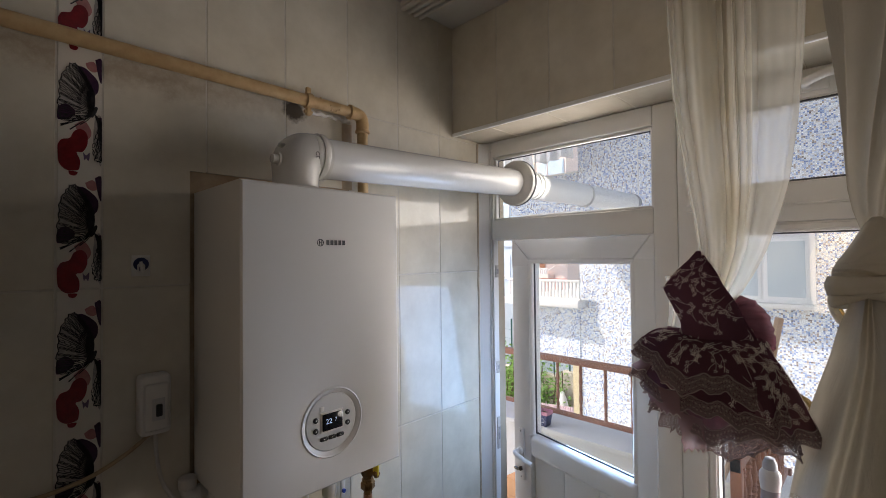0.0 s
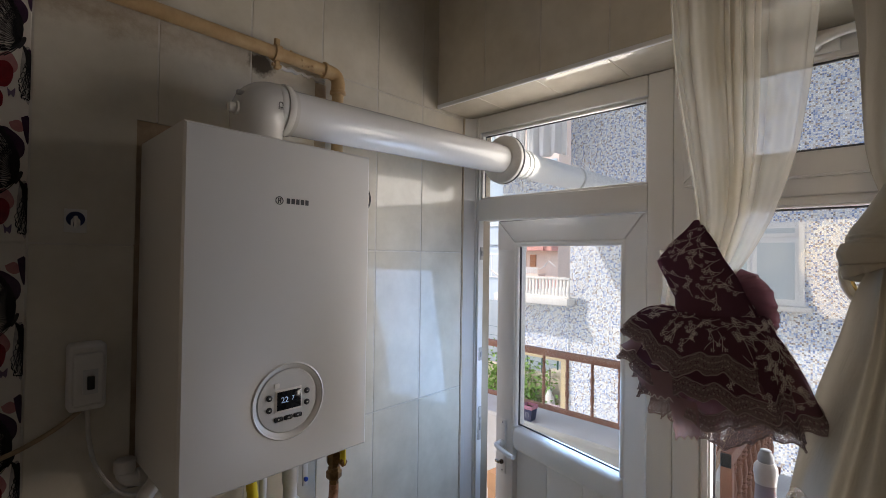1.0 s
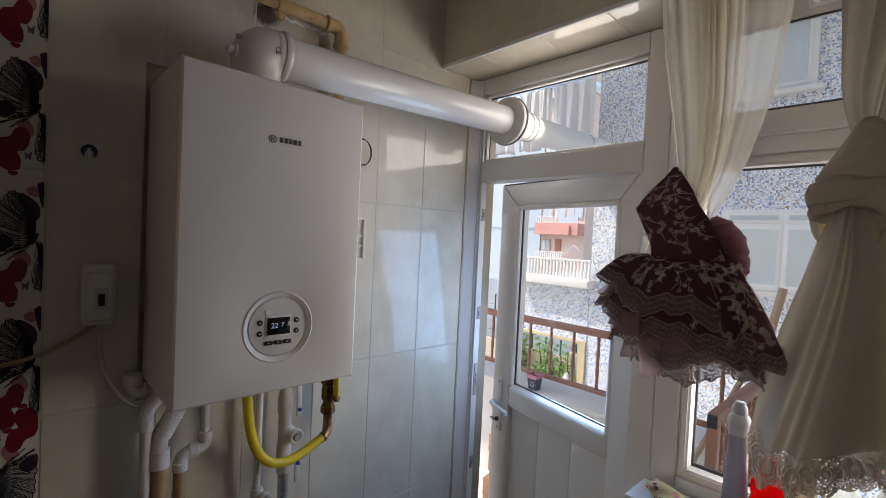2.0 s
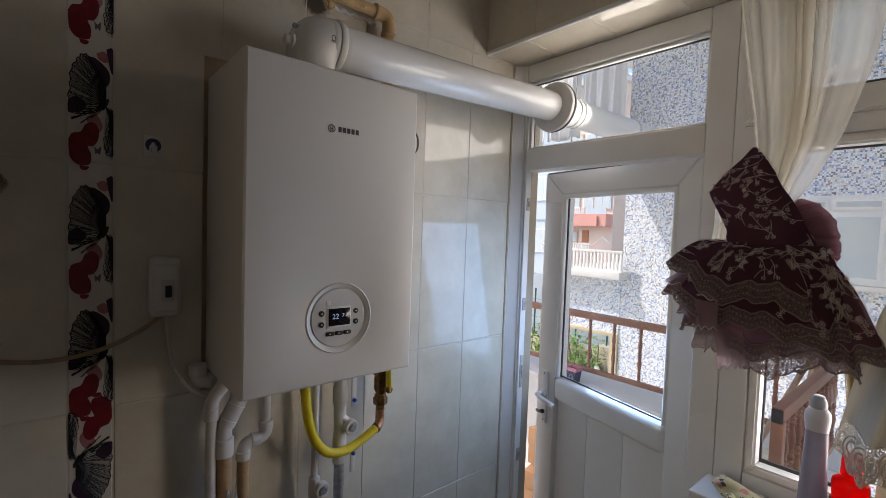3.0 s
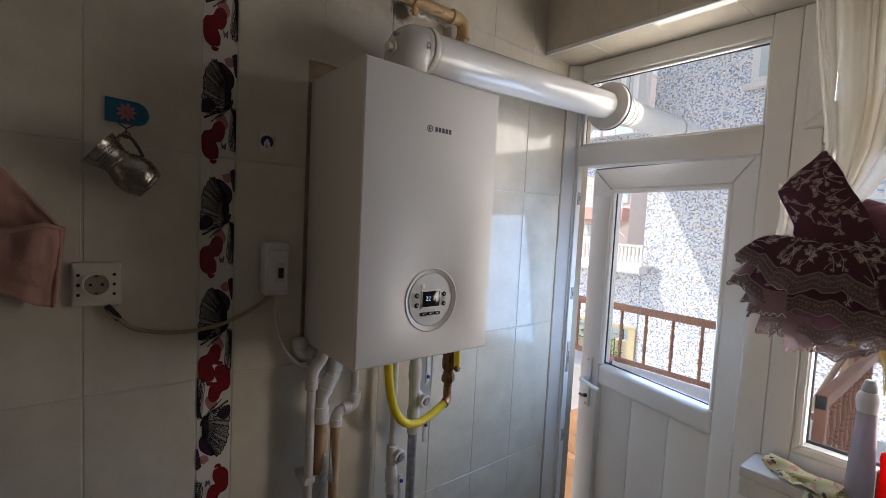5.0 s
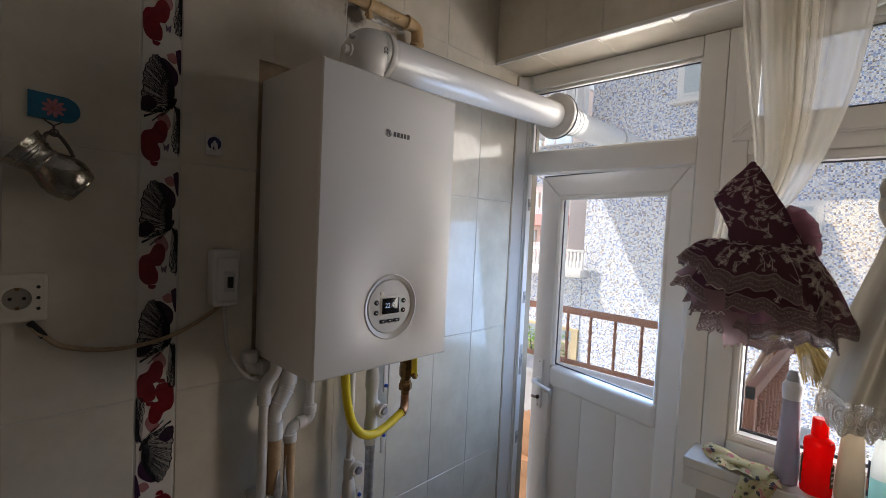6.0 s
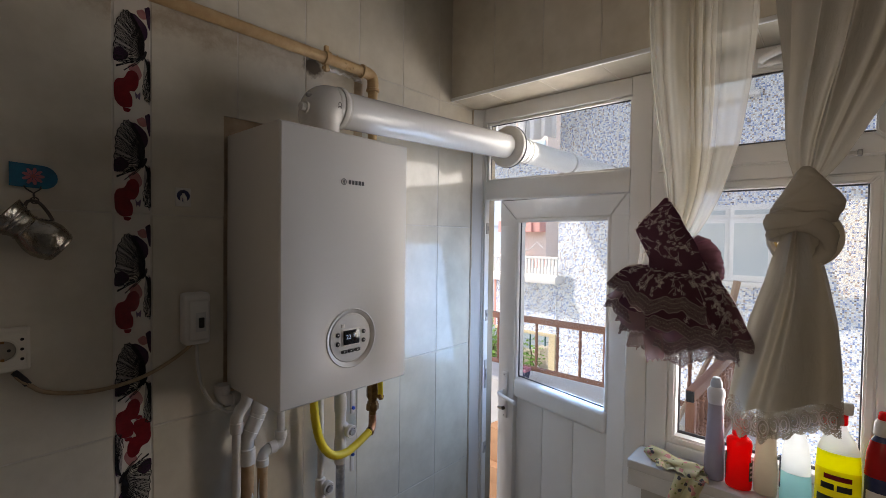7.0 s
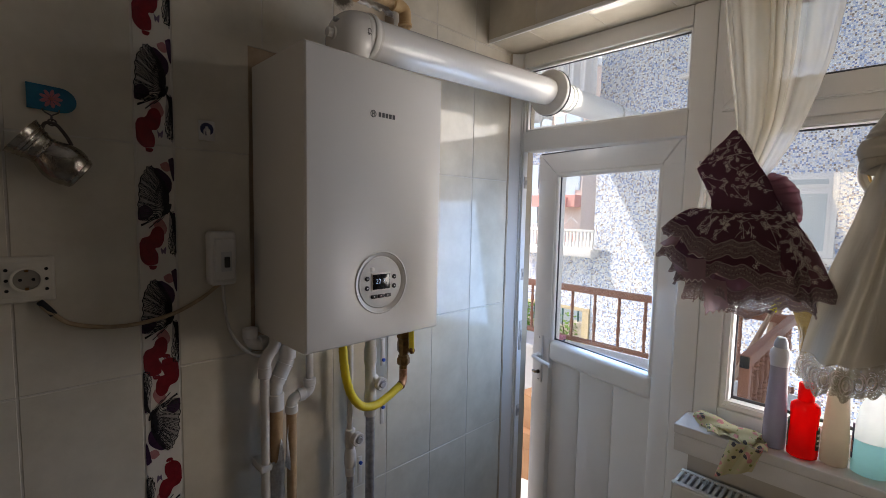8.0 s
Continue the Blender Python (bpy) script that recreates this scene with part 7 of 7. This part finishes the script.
part("side_cover", box(B(), 0.120, 0.1235, RF + 0.002, RB, 0.20, RZ - 0.004, 0.001), M_RADI, rad)
for y0, y1 in ((RF, RF + 0.016), (RB - 0.014, RB)):
    part("grille_edge", box(B(), 0.120, 1.15, y0, y1, RZ - 0.0055, RZ + 0.002, 0.002), M_RADI, rad)
me = mesh_of("grille_slat", box(B(), -0.0045, 0.0045, RF + 0.0165, RB - 0.0145, RZ - 0.006, RZ + 0.001, 0.001), M_RADI)
for i in range(62):
    part("grille_slat", me, None, rad).location = (0.128 + i * 0.0165, 0, 0)
for i in range(24):
    x = 0.15 + i * 0.041
    part("fin", box(B(), x, x + 0.002, RF + 0.0145, RB - 0.0145, 0.22, RZ - 0.03), M_RADI, rad)
for i in range(28):
    x = 0.142 + i * 0.0355
    part("rib", box(B(), x, x + 0.018, RF - 0.003, RF - 0.0003, 0.24, RZ - 0.06, 0.0028), M_RADI, rad)


def bottle(name, x, y, prof, m, label, sx=1.0, sy=1.0, turn=0.0):
    t = thing(name, (0, 0, 0), label, "bottle", "cleaning bottles on the sill", local=pose(x, y, SZ + 0.0005, 0, 0, turn))
    part("body", lathe(B(), prof, 36, sx=sx, sy=sy), m, t)
    return t


b1 = bottle("detergent_bottle", 0.345, 1.425, [(0.022, 0), (0.027, 0.003), (0.029, 0.02), (0.029, 0.05), (0.0275, 0.10), (0.024, 0.17), (0.022, 0.225), (0.024, 0.246), (0.0255, 0.258), (0.0245, 0.270), (0.018, 0.280)], M_GREYB,
            "tall grey plastic bottle with a pale shoulder and slate cap", 0.93, 0.78, 10)
part("cap", lathe(B(), [(0.0155, 0.2805), (0.0165, 0.283), (0.0160, 0.292), (0.0150, 0.298), (0.0118, 0.303), (0.0112, 0.308), (0.0085, 0.310)], 28, sy=0.9), mat("slate_grey_cap", (0.42, 0.46, 0.55), None, 20, 0.35), b1)
part("shoulder_band", lathe(B(), [(0.0226, 0.2300), (0.0246, 0.2455), (0.0262, 0.2575), (0.0252, 0.2700), (0.0186, 0.2802)], 36, sx=0.93, sy=0.80), mat("pale_lilac_plastic", (0.72, 0.73, 0.80), None, 20, 0.3), b1)
b2_ = bottle("cleaner_bottle", 0.408, 1.420, [(0.027, 0), (0.032, 0.003), (0.0335, 0.012), (0.032, 0.05), (0.0295, 0.085), (0.0305, 0.110), (0.0325, 0.128), (0.031, 0.142), (0.022, 0.150), (0.0165, 0.153)], M_REDB,
             "red plastic cleaner bottle with a red cap", 1.0, 0.75, 8)
part("cap", lathe(B(), [(0.0175, 0.1535), (0.0185, 0.155), (0.0175, 0.197), (0.016, 0.200)], 30), M_REDB, b2_)
part("label", sheet(B(), lambda u, v: Vector((0.0335 * math.cos(-0.72 + u * 1.1), 0.0335 * 0.77 * math.sin(-0.72 + u * 1.1), 0.030 + 0.055 * v)), 14, 4), M_LABELD, b2_, "dark plain label")
for i in range(3):
    part("label_bar", sheet(B(), lambda u, v, i=i: Vector((0.0339 * math.cos(-0.62 + u * 0.5), 0.0339 * 0.77 * math.sin(-0.62 + u * 0.5), 0.040 + i * 0.014 + 0.006 * v)), 8, 1), M_WPLAST, b2_)
part("back_label", sheet(B(), lambda u, v: Vector((0.0337 * math.cos(-2.75 - u * 1.0), 0.0337 * 0.77 * math.sin(-2.75 - u * 1.0), 0.022 + 0.075 * v)), 14, 4), M_LABELD, b2_, "dark plain label")
b3 = bottle("shampoo_bottle", 0.471, 1.430, [(0.022, 0), (0.027, 0.003), (0.0285, 0.015), (0.0275, 0.08), (0.024, 0.15), (0.020, 0.20), (0.0195, 0.215), (0.012, 0.22)], M_PEACHB, "pale peach translucent bottle", 1.0, 0.7, 5)
part("cap", lathe(B(), [(0.0125, 0.2205), (0.013, 0.222), (0.0125, 0.25), (0.011, 0.252)], 24), M_WPLAST, b3)
b4 = bottle("glass_cleaner_bottle", 0.538, 1.435, [(0.030, 0), (0.035, 0.003), (0.036, 0.02), (0.035, 0.06), (0.0335, 0.085)], M_AQUA, "clear bottle half full of pale blue cleaner", 1.0, 0.72)
part("upper_body", lathe(B(), [(0.0335, 0.0855), (0.0315, 0.13), (0.026, 0.17), (0.017, 0.195), (0.013, 0.215)], 36, sy=0.72), M_CLEARB, b4)
part("label", sheet(B(), lambda u, v: Vector((0.0365 * math.cos(-3.2 + u * 0.55), 0.0365 * 0.73 * math.sin(-3.2 + u * 0.55), 0.035 + 0.09 * v)), 12, 4), M_NAVY, b4, "dark blue label")
part("label_patch", sheet(B(), lambda u, v: Vector((0.0368 * math.cos(-3.1 + u * 0.36), 0.0368 * 0.73 * math.sin(-3.1 + u * 0.36), 0.05 + 0.03 * v)), 8, 2), M_CORAL, b4)
b5 = bottle("spray_bottle", 0.625, 1.435, [(0.040, 0), (0.046, 0.004), (0.047, 0.02), (0.046, 0.12), (0.0435, 0.172)], M_LEMON, "transparent bottle of bright yellow cleaner with a yellow label", 1.0, 0.6)
part("upper_body", lathe(B(), [(0.0435, 0.1725), (0.041, 0.184), (0.032, 0.206), (0.018, 0.228), (0.0135, 0.245)], 36, sy=0.6), M_CLEARB, b5)
part("spray_collar", lathe(B(), [(0.0155, 0.2455), (0.0165, 0.248), (0.0165, 0.27), (0.013, 0.272)], 24), M_REDB, b5)
part("spray_head", box(B(), -0.040, 0.026, -0.010, 0.010, 0.2725, 0.305, 0.006, 3), M_WPLAST, b5)
part("trigger", sweep(B(), curve_pts([(-0.020, 0, 0.272), (-0.028, 0, 0.255), (-0.026, 0, 0.235)], 5), 0.005, 8), M_REDB, b5)


def band_on(name, a0, a1, z0, z1, r, m, lab="", sy=0.6, n=16):
    return part(name, sheet(B(), lambda u, v: Vector((r * math.cos(a0 + (a1 - a0) * u), r * sy * math.sin(a0 + (a1 - a0) * u), z0 + (z1 - z0) * v)), n, 2), m, b5, lab)


band_on("label", -2.9, -0.25, 0.018, 0.128, 0.0476, M_LABELY, "yellow label with plain bars and a dark picture")
band_on("label_bar", -2.2, -0.95, 0.103, 0.116, 0.0479, M_RED)
for i in range(2):
    band_on("label_bar", -2.35 + i * 0.75, -1.72 + i * 0.78, 0.076, 0.092, 0.0479, M_BLACK)
band_on("label_picture", -2.6, -0.5, 0.026, 0.058, 0.0479, M_LABELD)
b6 = bottle("dish_soap_bottle", 0.706, 1.430, [(0.026, 0), (0.031, 0.003), (0.032, 0.02), (0.031, 0.14), (0.029, 0.19), (0.022, 0.225), (0.014, 0.24)], M_NAVY, "dark blue and red dish soap bottle with a white cap", 1.0, 0.7)
part("red_band", lathe(B(), [(0.0318, 0.135), (0.0315, 0.15), (0.0298, 0.19), (0.0228, 0.225)], 32, sy=0.71), M_REDB, b6)
part("label_bar", sheet(B(), lambda u, v: Vector((0.0325 * math.cos(-2.6 + u * 1.6), 0.0325 * 0.71 * math.sin(-2.6 + u * 1.6), 0.05 + 0.05 * v)), 12, 2), M_WPLAST, b6)
part("cap", lathe(B(), [(0.0165, 0.2405), (0.018, 0.243), (0.017, 0.272), (0.012, 0.28)], 26), M_WPLAST, b6)
part("nozzle", lathe(B(), [(0.010, 0.2805), (0.011, 0.284), (0.009, 0.297), (0.006, 0.300)], 20), M_REDB, b6)

rag = thing("cleaning_rag", (0.22, 1.38, SZ), "crumpled floral cotton rag hanging over the sill edge", "rag")


def rag_fn(u, v):
    """Lies on the sill from the back, then drops over its front edge."""
    x = 0.150 + 0.166 * u + 0.05 * v - 0.02 * v * u
    s = v * 0.104
    flat = 0.105
    h = 0.004 + 0.013 * abs(math.sin(u * 7 + v * 5)) + 0.008 * abs(math.sin(u * 15 - v * 3))
    if s < flat:
        y, z = 1.462 - s + 0.012 * math.sin(u * 6), SZ + h * (0.5 + 0.5 * math.sin(math.pi * s / flat)) + 0.002
    else:
        d = s - flat
        y, z = SF - 0.006 - 0.010 * abs(math.sin(u * 8 + 1)) - 0.004, SZ + 0.006 - d
    return Vector((x, y, z))


part("lower_layer", sheet(B(), rag_fn, 60, 60), M_FLORAL, rag, thick=0.0012)


def roll_fn(u, v):
    a = 2 * math.pi * u
    s = Vector((0.150, 1.440, SZ + 0.018)).lerp(Vector((0.318, 1.386, SZ + 0.016)), v)
    r = 0.015 + 0.004 * math.sin(v * 9) + 0.0032 * math.sin(3 * a + v * 12)
    return s + Vector((0.3 * r * math.cos(a), 1.7 * r * math.cos(a), r * math.sin(a)))


part("rolled_fold", sheet(B(), roll_fn, 30, 40, True), M_FLORAL, rag)


def drop_fn(u, v):
    x = 0.258 + 0.078 * u - 0.028 * v * (1 - u) - 0.02 * v * u
    return Vector((x, SF - 0.016 - 0.012 * abs(math.sin(u * 6 + v)) - 0.006 * v, SZ + 0.012 - (0.115 - 0.05 * u) * v))


part("hanging_corner", sheet(B(), drop_fn, 36, 30), M_FLORAL, rag, thick=0.0012)

# ---- wall tiles, last ----
J = 0.0017


def tile_box(parent, name, c, axis, m, cache):
    """One tile: its face rectangle in the wall's plane, its glazed face 9 mm proud of the bed."""
    (u0, u1), (v0, v1) = c
    key = (axis, name, round(u1 - u0, 4), round(v1 - v0, 4))
    if key not in cache:
        w, h = (u1 - u0) / 2 - J, (v1 - v0) / 2 - J
        bm = B()
        if axis == "x":
            box(bm, -0.0085, 0, -w, w, -h, h)
            es = [e for e in bm.edges if all(v.co.x > -1e-4 for v in e.verts)]
        elif axis == "y":
            box(bm, -w, w, 0, 0.0085, -h, h)
            es = [e for e in bm.edges if all(v.co.y < 1e-4 for v in e.verts)]
        else:
            box(bm, -w, w, -h, h, 0, 0.0085)
            es = [e for e in bm.edges if all(v.co.z < 1e-4 for v in e.verts)]
        bmesh.ops.bevel(bm, geom=es, offset=0.0012, segments=1, affect="EDGES")
        cache[key] = mesh_of(name, bm, m, 20)
    return part(name, cache[key], None, parent)


CACHE = {}
YS = [1.46, 1.4555, 1.2355, 1.0335, 0.829, 0.6225, 0.4155, 0.208, 0.132, -0.0755]
while YS[-1] > SY + 0.05:
    YS.append(YS[-1] - 0.2065)
YS[-1] = SY
YS = YS[1:]
ZS = [0.0, 0.223, 0.743, 1.263, 1.783, 2.303, CZ]
rg = random.Random(21)
for y1, y0 in zip(YS, YS[1:]):
    for z0, z1 in zip(ZS, ZS[1:]):
        decor = abs(y1 - 0.208) < 1e-6
        cells = [((y0, y1), (z0, z1))]
        n0, n1, m0, m1 = NICHE
        if y0 < n1 and y1 > n0 and z0 < m1 and z1 > m0:
            cells = []
            a, b2 = max(z0, m0), min(z1, m1)
            if z0 < m0:
                cells.append(((y0, y1), (z0, m0)))
            if z1 > m1:
                cells.append(((y0, y1), (m1, z1)))
            if y0 < n0 and z1 > m1:
                cells = []
                ell = [(y0 + J, z0 + J), (n0 - J, z0 + J), (n0 - J, m1 + J), (y1 - J, m1 + J), (y1 - J, z1 - J), (y0 + J, z1 - J)]
                part("cut_tile", prism(B(), ell, lambda u, v, d: Vector((WX - 0.0085 + d, u, v)), 0.0085), M_TILE, wall_west)
            elif y0 < n0:
                cells.append(((y0, n0), (a, b2)))
            if y1 > n1:
                cells.append(((n1, y1), (a, b2)))
        for c in cells:
            if c[0][1] - c[0][0] < 0.012 or c[1][1] - c[1][0] < 0.012:
                continue
            ob = tile_box(wall_west, "decor_tile" if decor else "tile", c, "x", M_DECOR if decor else M_TILE, CACHE)
            ob.location = (WX + rg.uniform(-0.0004, 0.0004) * (not decor), (c[0][0] + c[0][1]) / 2, (c[1][0] + c[1][1]) / 2)
            ob.rotation_euler = (0, rg.uniform(-0.0012, 0.0012) * (not decor), rg.uniform(-0.0015, 0.0015) * (not decor))
XS = [WX + 0.001, -0.417, -0.2035, 0.0105]
while XS[-1] < RX - 0.05:
    XS.append(XS[-1] + 0.2135)
XS[-1] = RX - 0.002
for x0, x1 in zip(XS, XS[1:]):
    ob = tile_box(wall_north, "tile", ((x0, x1), (LZ + 0.0085, CZ)), "y", M_TILE, CACHE)
    ob.location = ((x0 + x1) / 2, LY, (LZ + 0.0085 + CZ) / 2)
    ob.rotation_euler = (rg.uniform(-0.001, 0.001), 0, rg.uniform(-0.0015, 0.0015))
XS = [WX + 0.001, -0.455, -0.225, 0.003, 0.215]
while XS[-1] < RX - 0.05:
    XS.append(XS[-1] + 0.2135)
XS[-1] = RX - 0.002
for x0, x1 in zip(XS, XS[1:]):
    ob = tile_box(wall_north, "soffit_tile", ((x0, x1), (LY + 0.009, FY)), "z", M_TILE, CACHE)
    ob.location = ((x0 + x1) / 2, (LY + 0.009 + FY) / 2, LZ)

# printed butterflies on the decor tiles, two motifs to a tile
MOTIF = [
    ("red_wing", M_RED, 0.00036, [(.02, .30), (.10, .255), (.28, .235), (.38, .175), (.55, .155), (.67, .20), (.66, .28), (.56, .335), (.43, .345), (.50, .40), (.49, .47), (.40, .49), (.20, .49), (.05, .44), (.02, .36)]),
    ("rose_wing", M_ROSE, 0.00030, [(.38, .125), (.60, .085), (.76, .17), (.66, .23), (.46, .175)]),
    ("rose_wing", M_ROSE, 0.00030, [(.62, -.385), (.80, -.41), (.92, -.35), (.80, -.325), (.67, -.345)]),
    ("plum_wing", M_PLUM, 0.00034, [(.43, -.345), (.60, -.345), (.88, -.27), (.92, -.19), (.84, -.14), (.72, -.155), (.66, -.215), (.50, -.29)]),
    ("plum_edge", M_PLUM, 0.00034, [(.84, -.43), (.99, -.44), (.99, -.25), (.92, -.29)]),
    ("grey_wing", M_WING, 0.00026, [(.80, -.01), (.66, -.21), (.52, -.32), (.40, -.365), (.27, -.35), (.20, -.30), (.10, -.255), (.05, -.18), (.06, -.10), (.02, -.02), (.10, .03), (.45, .025)]),
    ("dark_wing", M_PLUM, 0.00032, [(.02, .0), (.20, -.03), (.40, .02), (.30, .075), (.02, .10)]),
    ("lower_wing", M_WING, 0.00024, [(.84, .03), (.99, .05), (.99, .42), (.88, .36), (.80, .22)]),
    ("wing_shade", M_PLUM, 0.00030, [(.88, .05), (.99, .04), (.99, .17), (.91, .15)]),
    ("small_wing", M_LILAC, 0.00030, [(.57, .335), (.64, .36), (.72, .335), (.70, .40), (.64, .385), (.60, .40)]),
    ("small_wing", M_RED, 0.00030, [(.25, .335 + .16), (.45, .50), (.40, .53), (.28, .525)]),
    ("body", M_INK, 0.0006, [(.74, .03), (.78, -.01), (.85, -.045), (.90, -.04), (.88, -.005), (.82, .03), (.77, .05)]),
]
SWID, SPER = 0.074, 0.262


def motif(tile_z, flip, parent):
    """One butterfly motif with its body at that height."""
    def place(u, v, d):
        if flip:
            u, v = 1 - u, -v
        return Vector((WX + 0.00055 + d, 0.133 + SWID * u, tile_z - SPER * v))
    for name, m, d, pts in MOTIF:
        ring_ = [(p.x, p.y) for p in curve_pts([(*p, 0) for p in pts + pts[:1]], 4)[:-1]]
        ring_ = [(min(0.995, max(0.005, u)), v) for u, v in ring_]
        part(name, prism(B(), ring_, lambda u, v, e: place(u, v, e - 0.0004), d + 0.0004), m, parent)
    bm = B()
    rr = random.Random(3)
    def along(rows, t):
        return lerp_table([(i / (len(rows) - 1), *p) for i, p in enumerate(rows)], t)
    upper = [(.64, -.22), (.52, -.325), (.40, -.365), (.27, -.35), (.20, -.30), (.10, -.255), (.05, -.18), (.06, -.10), (.02, -.02), (.03, .06), (.12, .105)]
    lower = [(.78, .30), (.86, .40), (.98, .40), (.99, .28), (.99, .16), (.99, .08)]

    def clip(u):
        return min(.99, max(.01, u))
    for rows, count, start in ((upper, 30, (.80, -.005)), (lower, 12, (.84, .02))):
        for k in range(count):
            eu, ev = along(rows, k / (count - 1))
            end = (0.985 if k % 3 else 0.62) + rr.uniform(-.02, .02)
            bow = 0.10 * (k / (count - 1) - 0.45)

            def vein(t):
                return clip(start[0] + (eu - start[0]) * t + 0.10 * math.sin(math.pi * t)), start[1] + (ev - start[1]) * t + bow * math.sin(math.pi * t) * 0.5
            pts = [place(*vein(t * end), 0.0005) for t in [i / 7 for i in range(8)]]
            sweep(bm, pts, [0.0013, 0.0011, 0.0009, 0.0008, 0.0008, 0.0008, 0.0007, 0.0006], 4)
            if k % 2 == 0:
                for f, r in ((0.56, 0.020), (0.68, 0.026), (0.80, 0.030), (0.92, 0.026)):
                    cu, cv = vein(f)
                    du, dv = vein(f + 0.02)[0] - cu, vein(f + 0.02)[1] - cv
                    du, dv = du * SWID, dv * SPER
                    ln = math.hypot(du, dv) or 1.0
                    du, dv = du / ln * r * 0.21, dv / ln * r * 0.21
                    pts = [place(clip(cu + (du * math.cos(t) - 0.42 * dv * math.sin(t)) / SWID), cv + (dv * math.cos(t) + 0.42 * du * math.sin(t)) / SPER, 0.0005) for t in [2 * math.pi * i / 9 for i in range(10)]]
                    sweep(bm, pts, 0.0006, 4)
        rim = [along(rows, i / 48) for i in range(49)]
        sweep(bm, [place(clip(u + 0.02 * math.sin(i * 1.3)), v + 0.007 * math.sin(i * 1.7), 0.0005) for i, (u, v) in enumerate(rim)], 0.0009, 4)
    for tip in ((.28, .17), (.08, .15), (.50, .12)):
        mid_u = (tip[0] + .80) / 2
        sweep(bm, [place(.80, .02, 0.0005), place(mid_u, .045 + tip[1] * 0.3, 0.0005), place(*tip, 0.0005)], [0.0006, 0.0007, 0.0013], 4)
    pts = [place(*p, 0.0005) for p in ((.78, .02), (.50, .05), (.22, .12), (.08, .140))]
    sweep(bm, pts, [0.0007, 0.0007, 0.0009, 0.0016], 4)
    part("wing_lines", bm, M_INK, parent)


for z, flip in ((2.680, False), (2.420, False), (2.158, False), (1.905, False), (1.640, False), (1.382, False), (1.160, True), (0.905, True)):
    pr = thing("butterfly_print", (WX, 0.17, z), "black, plum and dark red butterfly print on the decor tile", "tile print", "butterfly prints", "structure")
    motif(z, flip, pr)
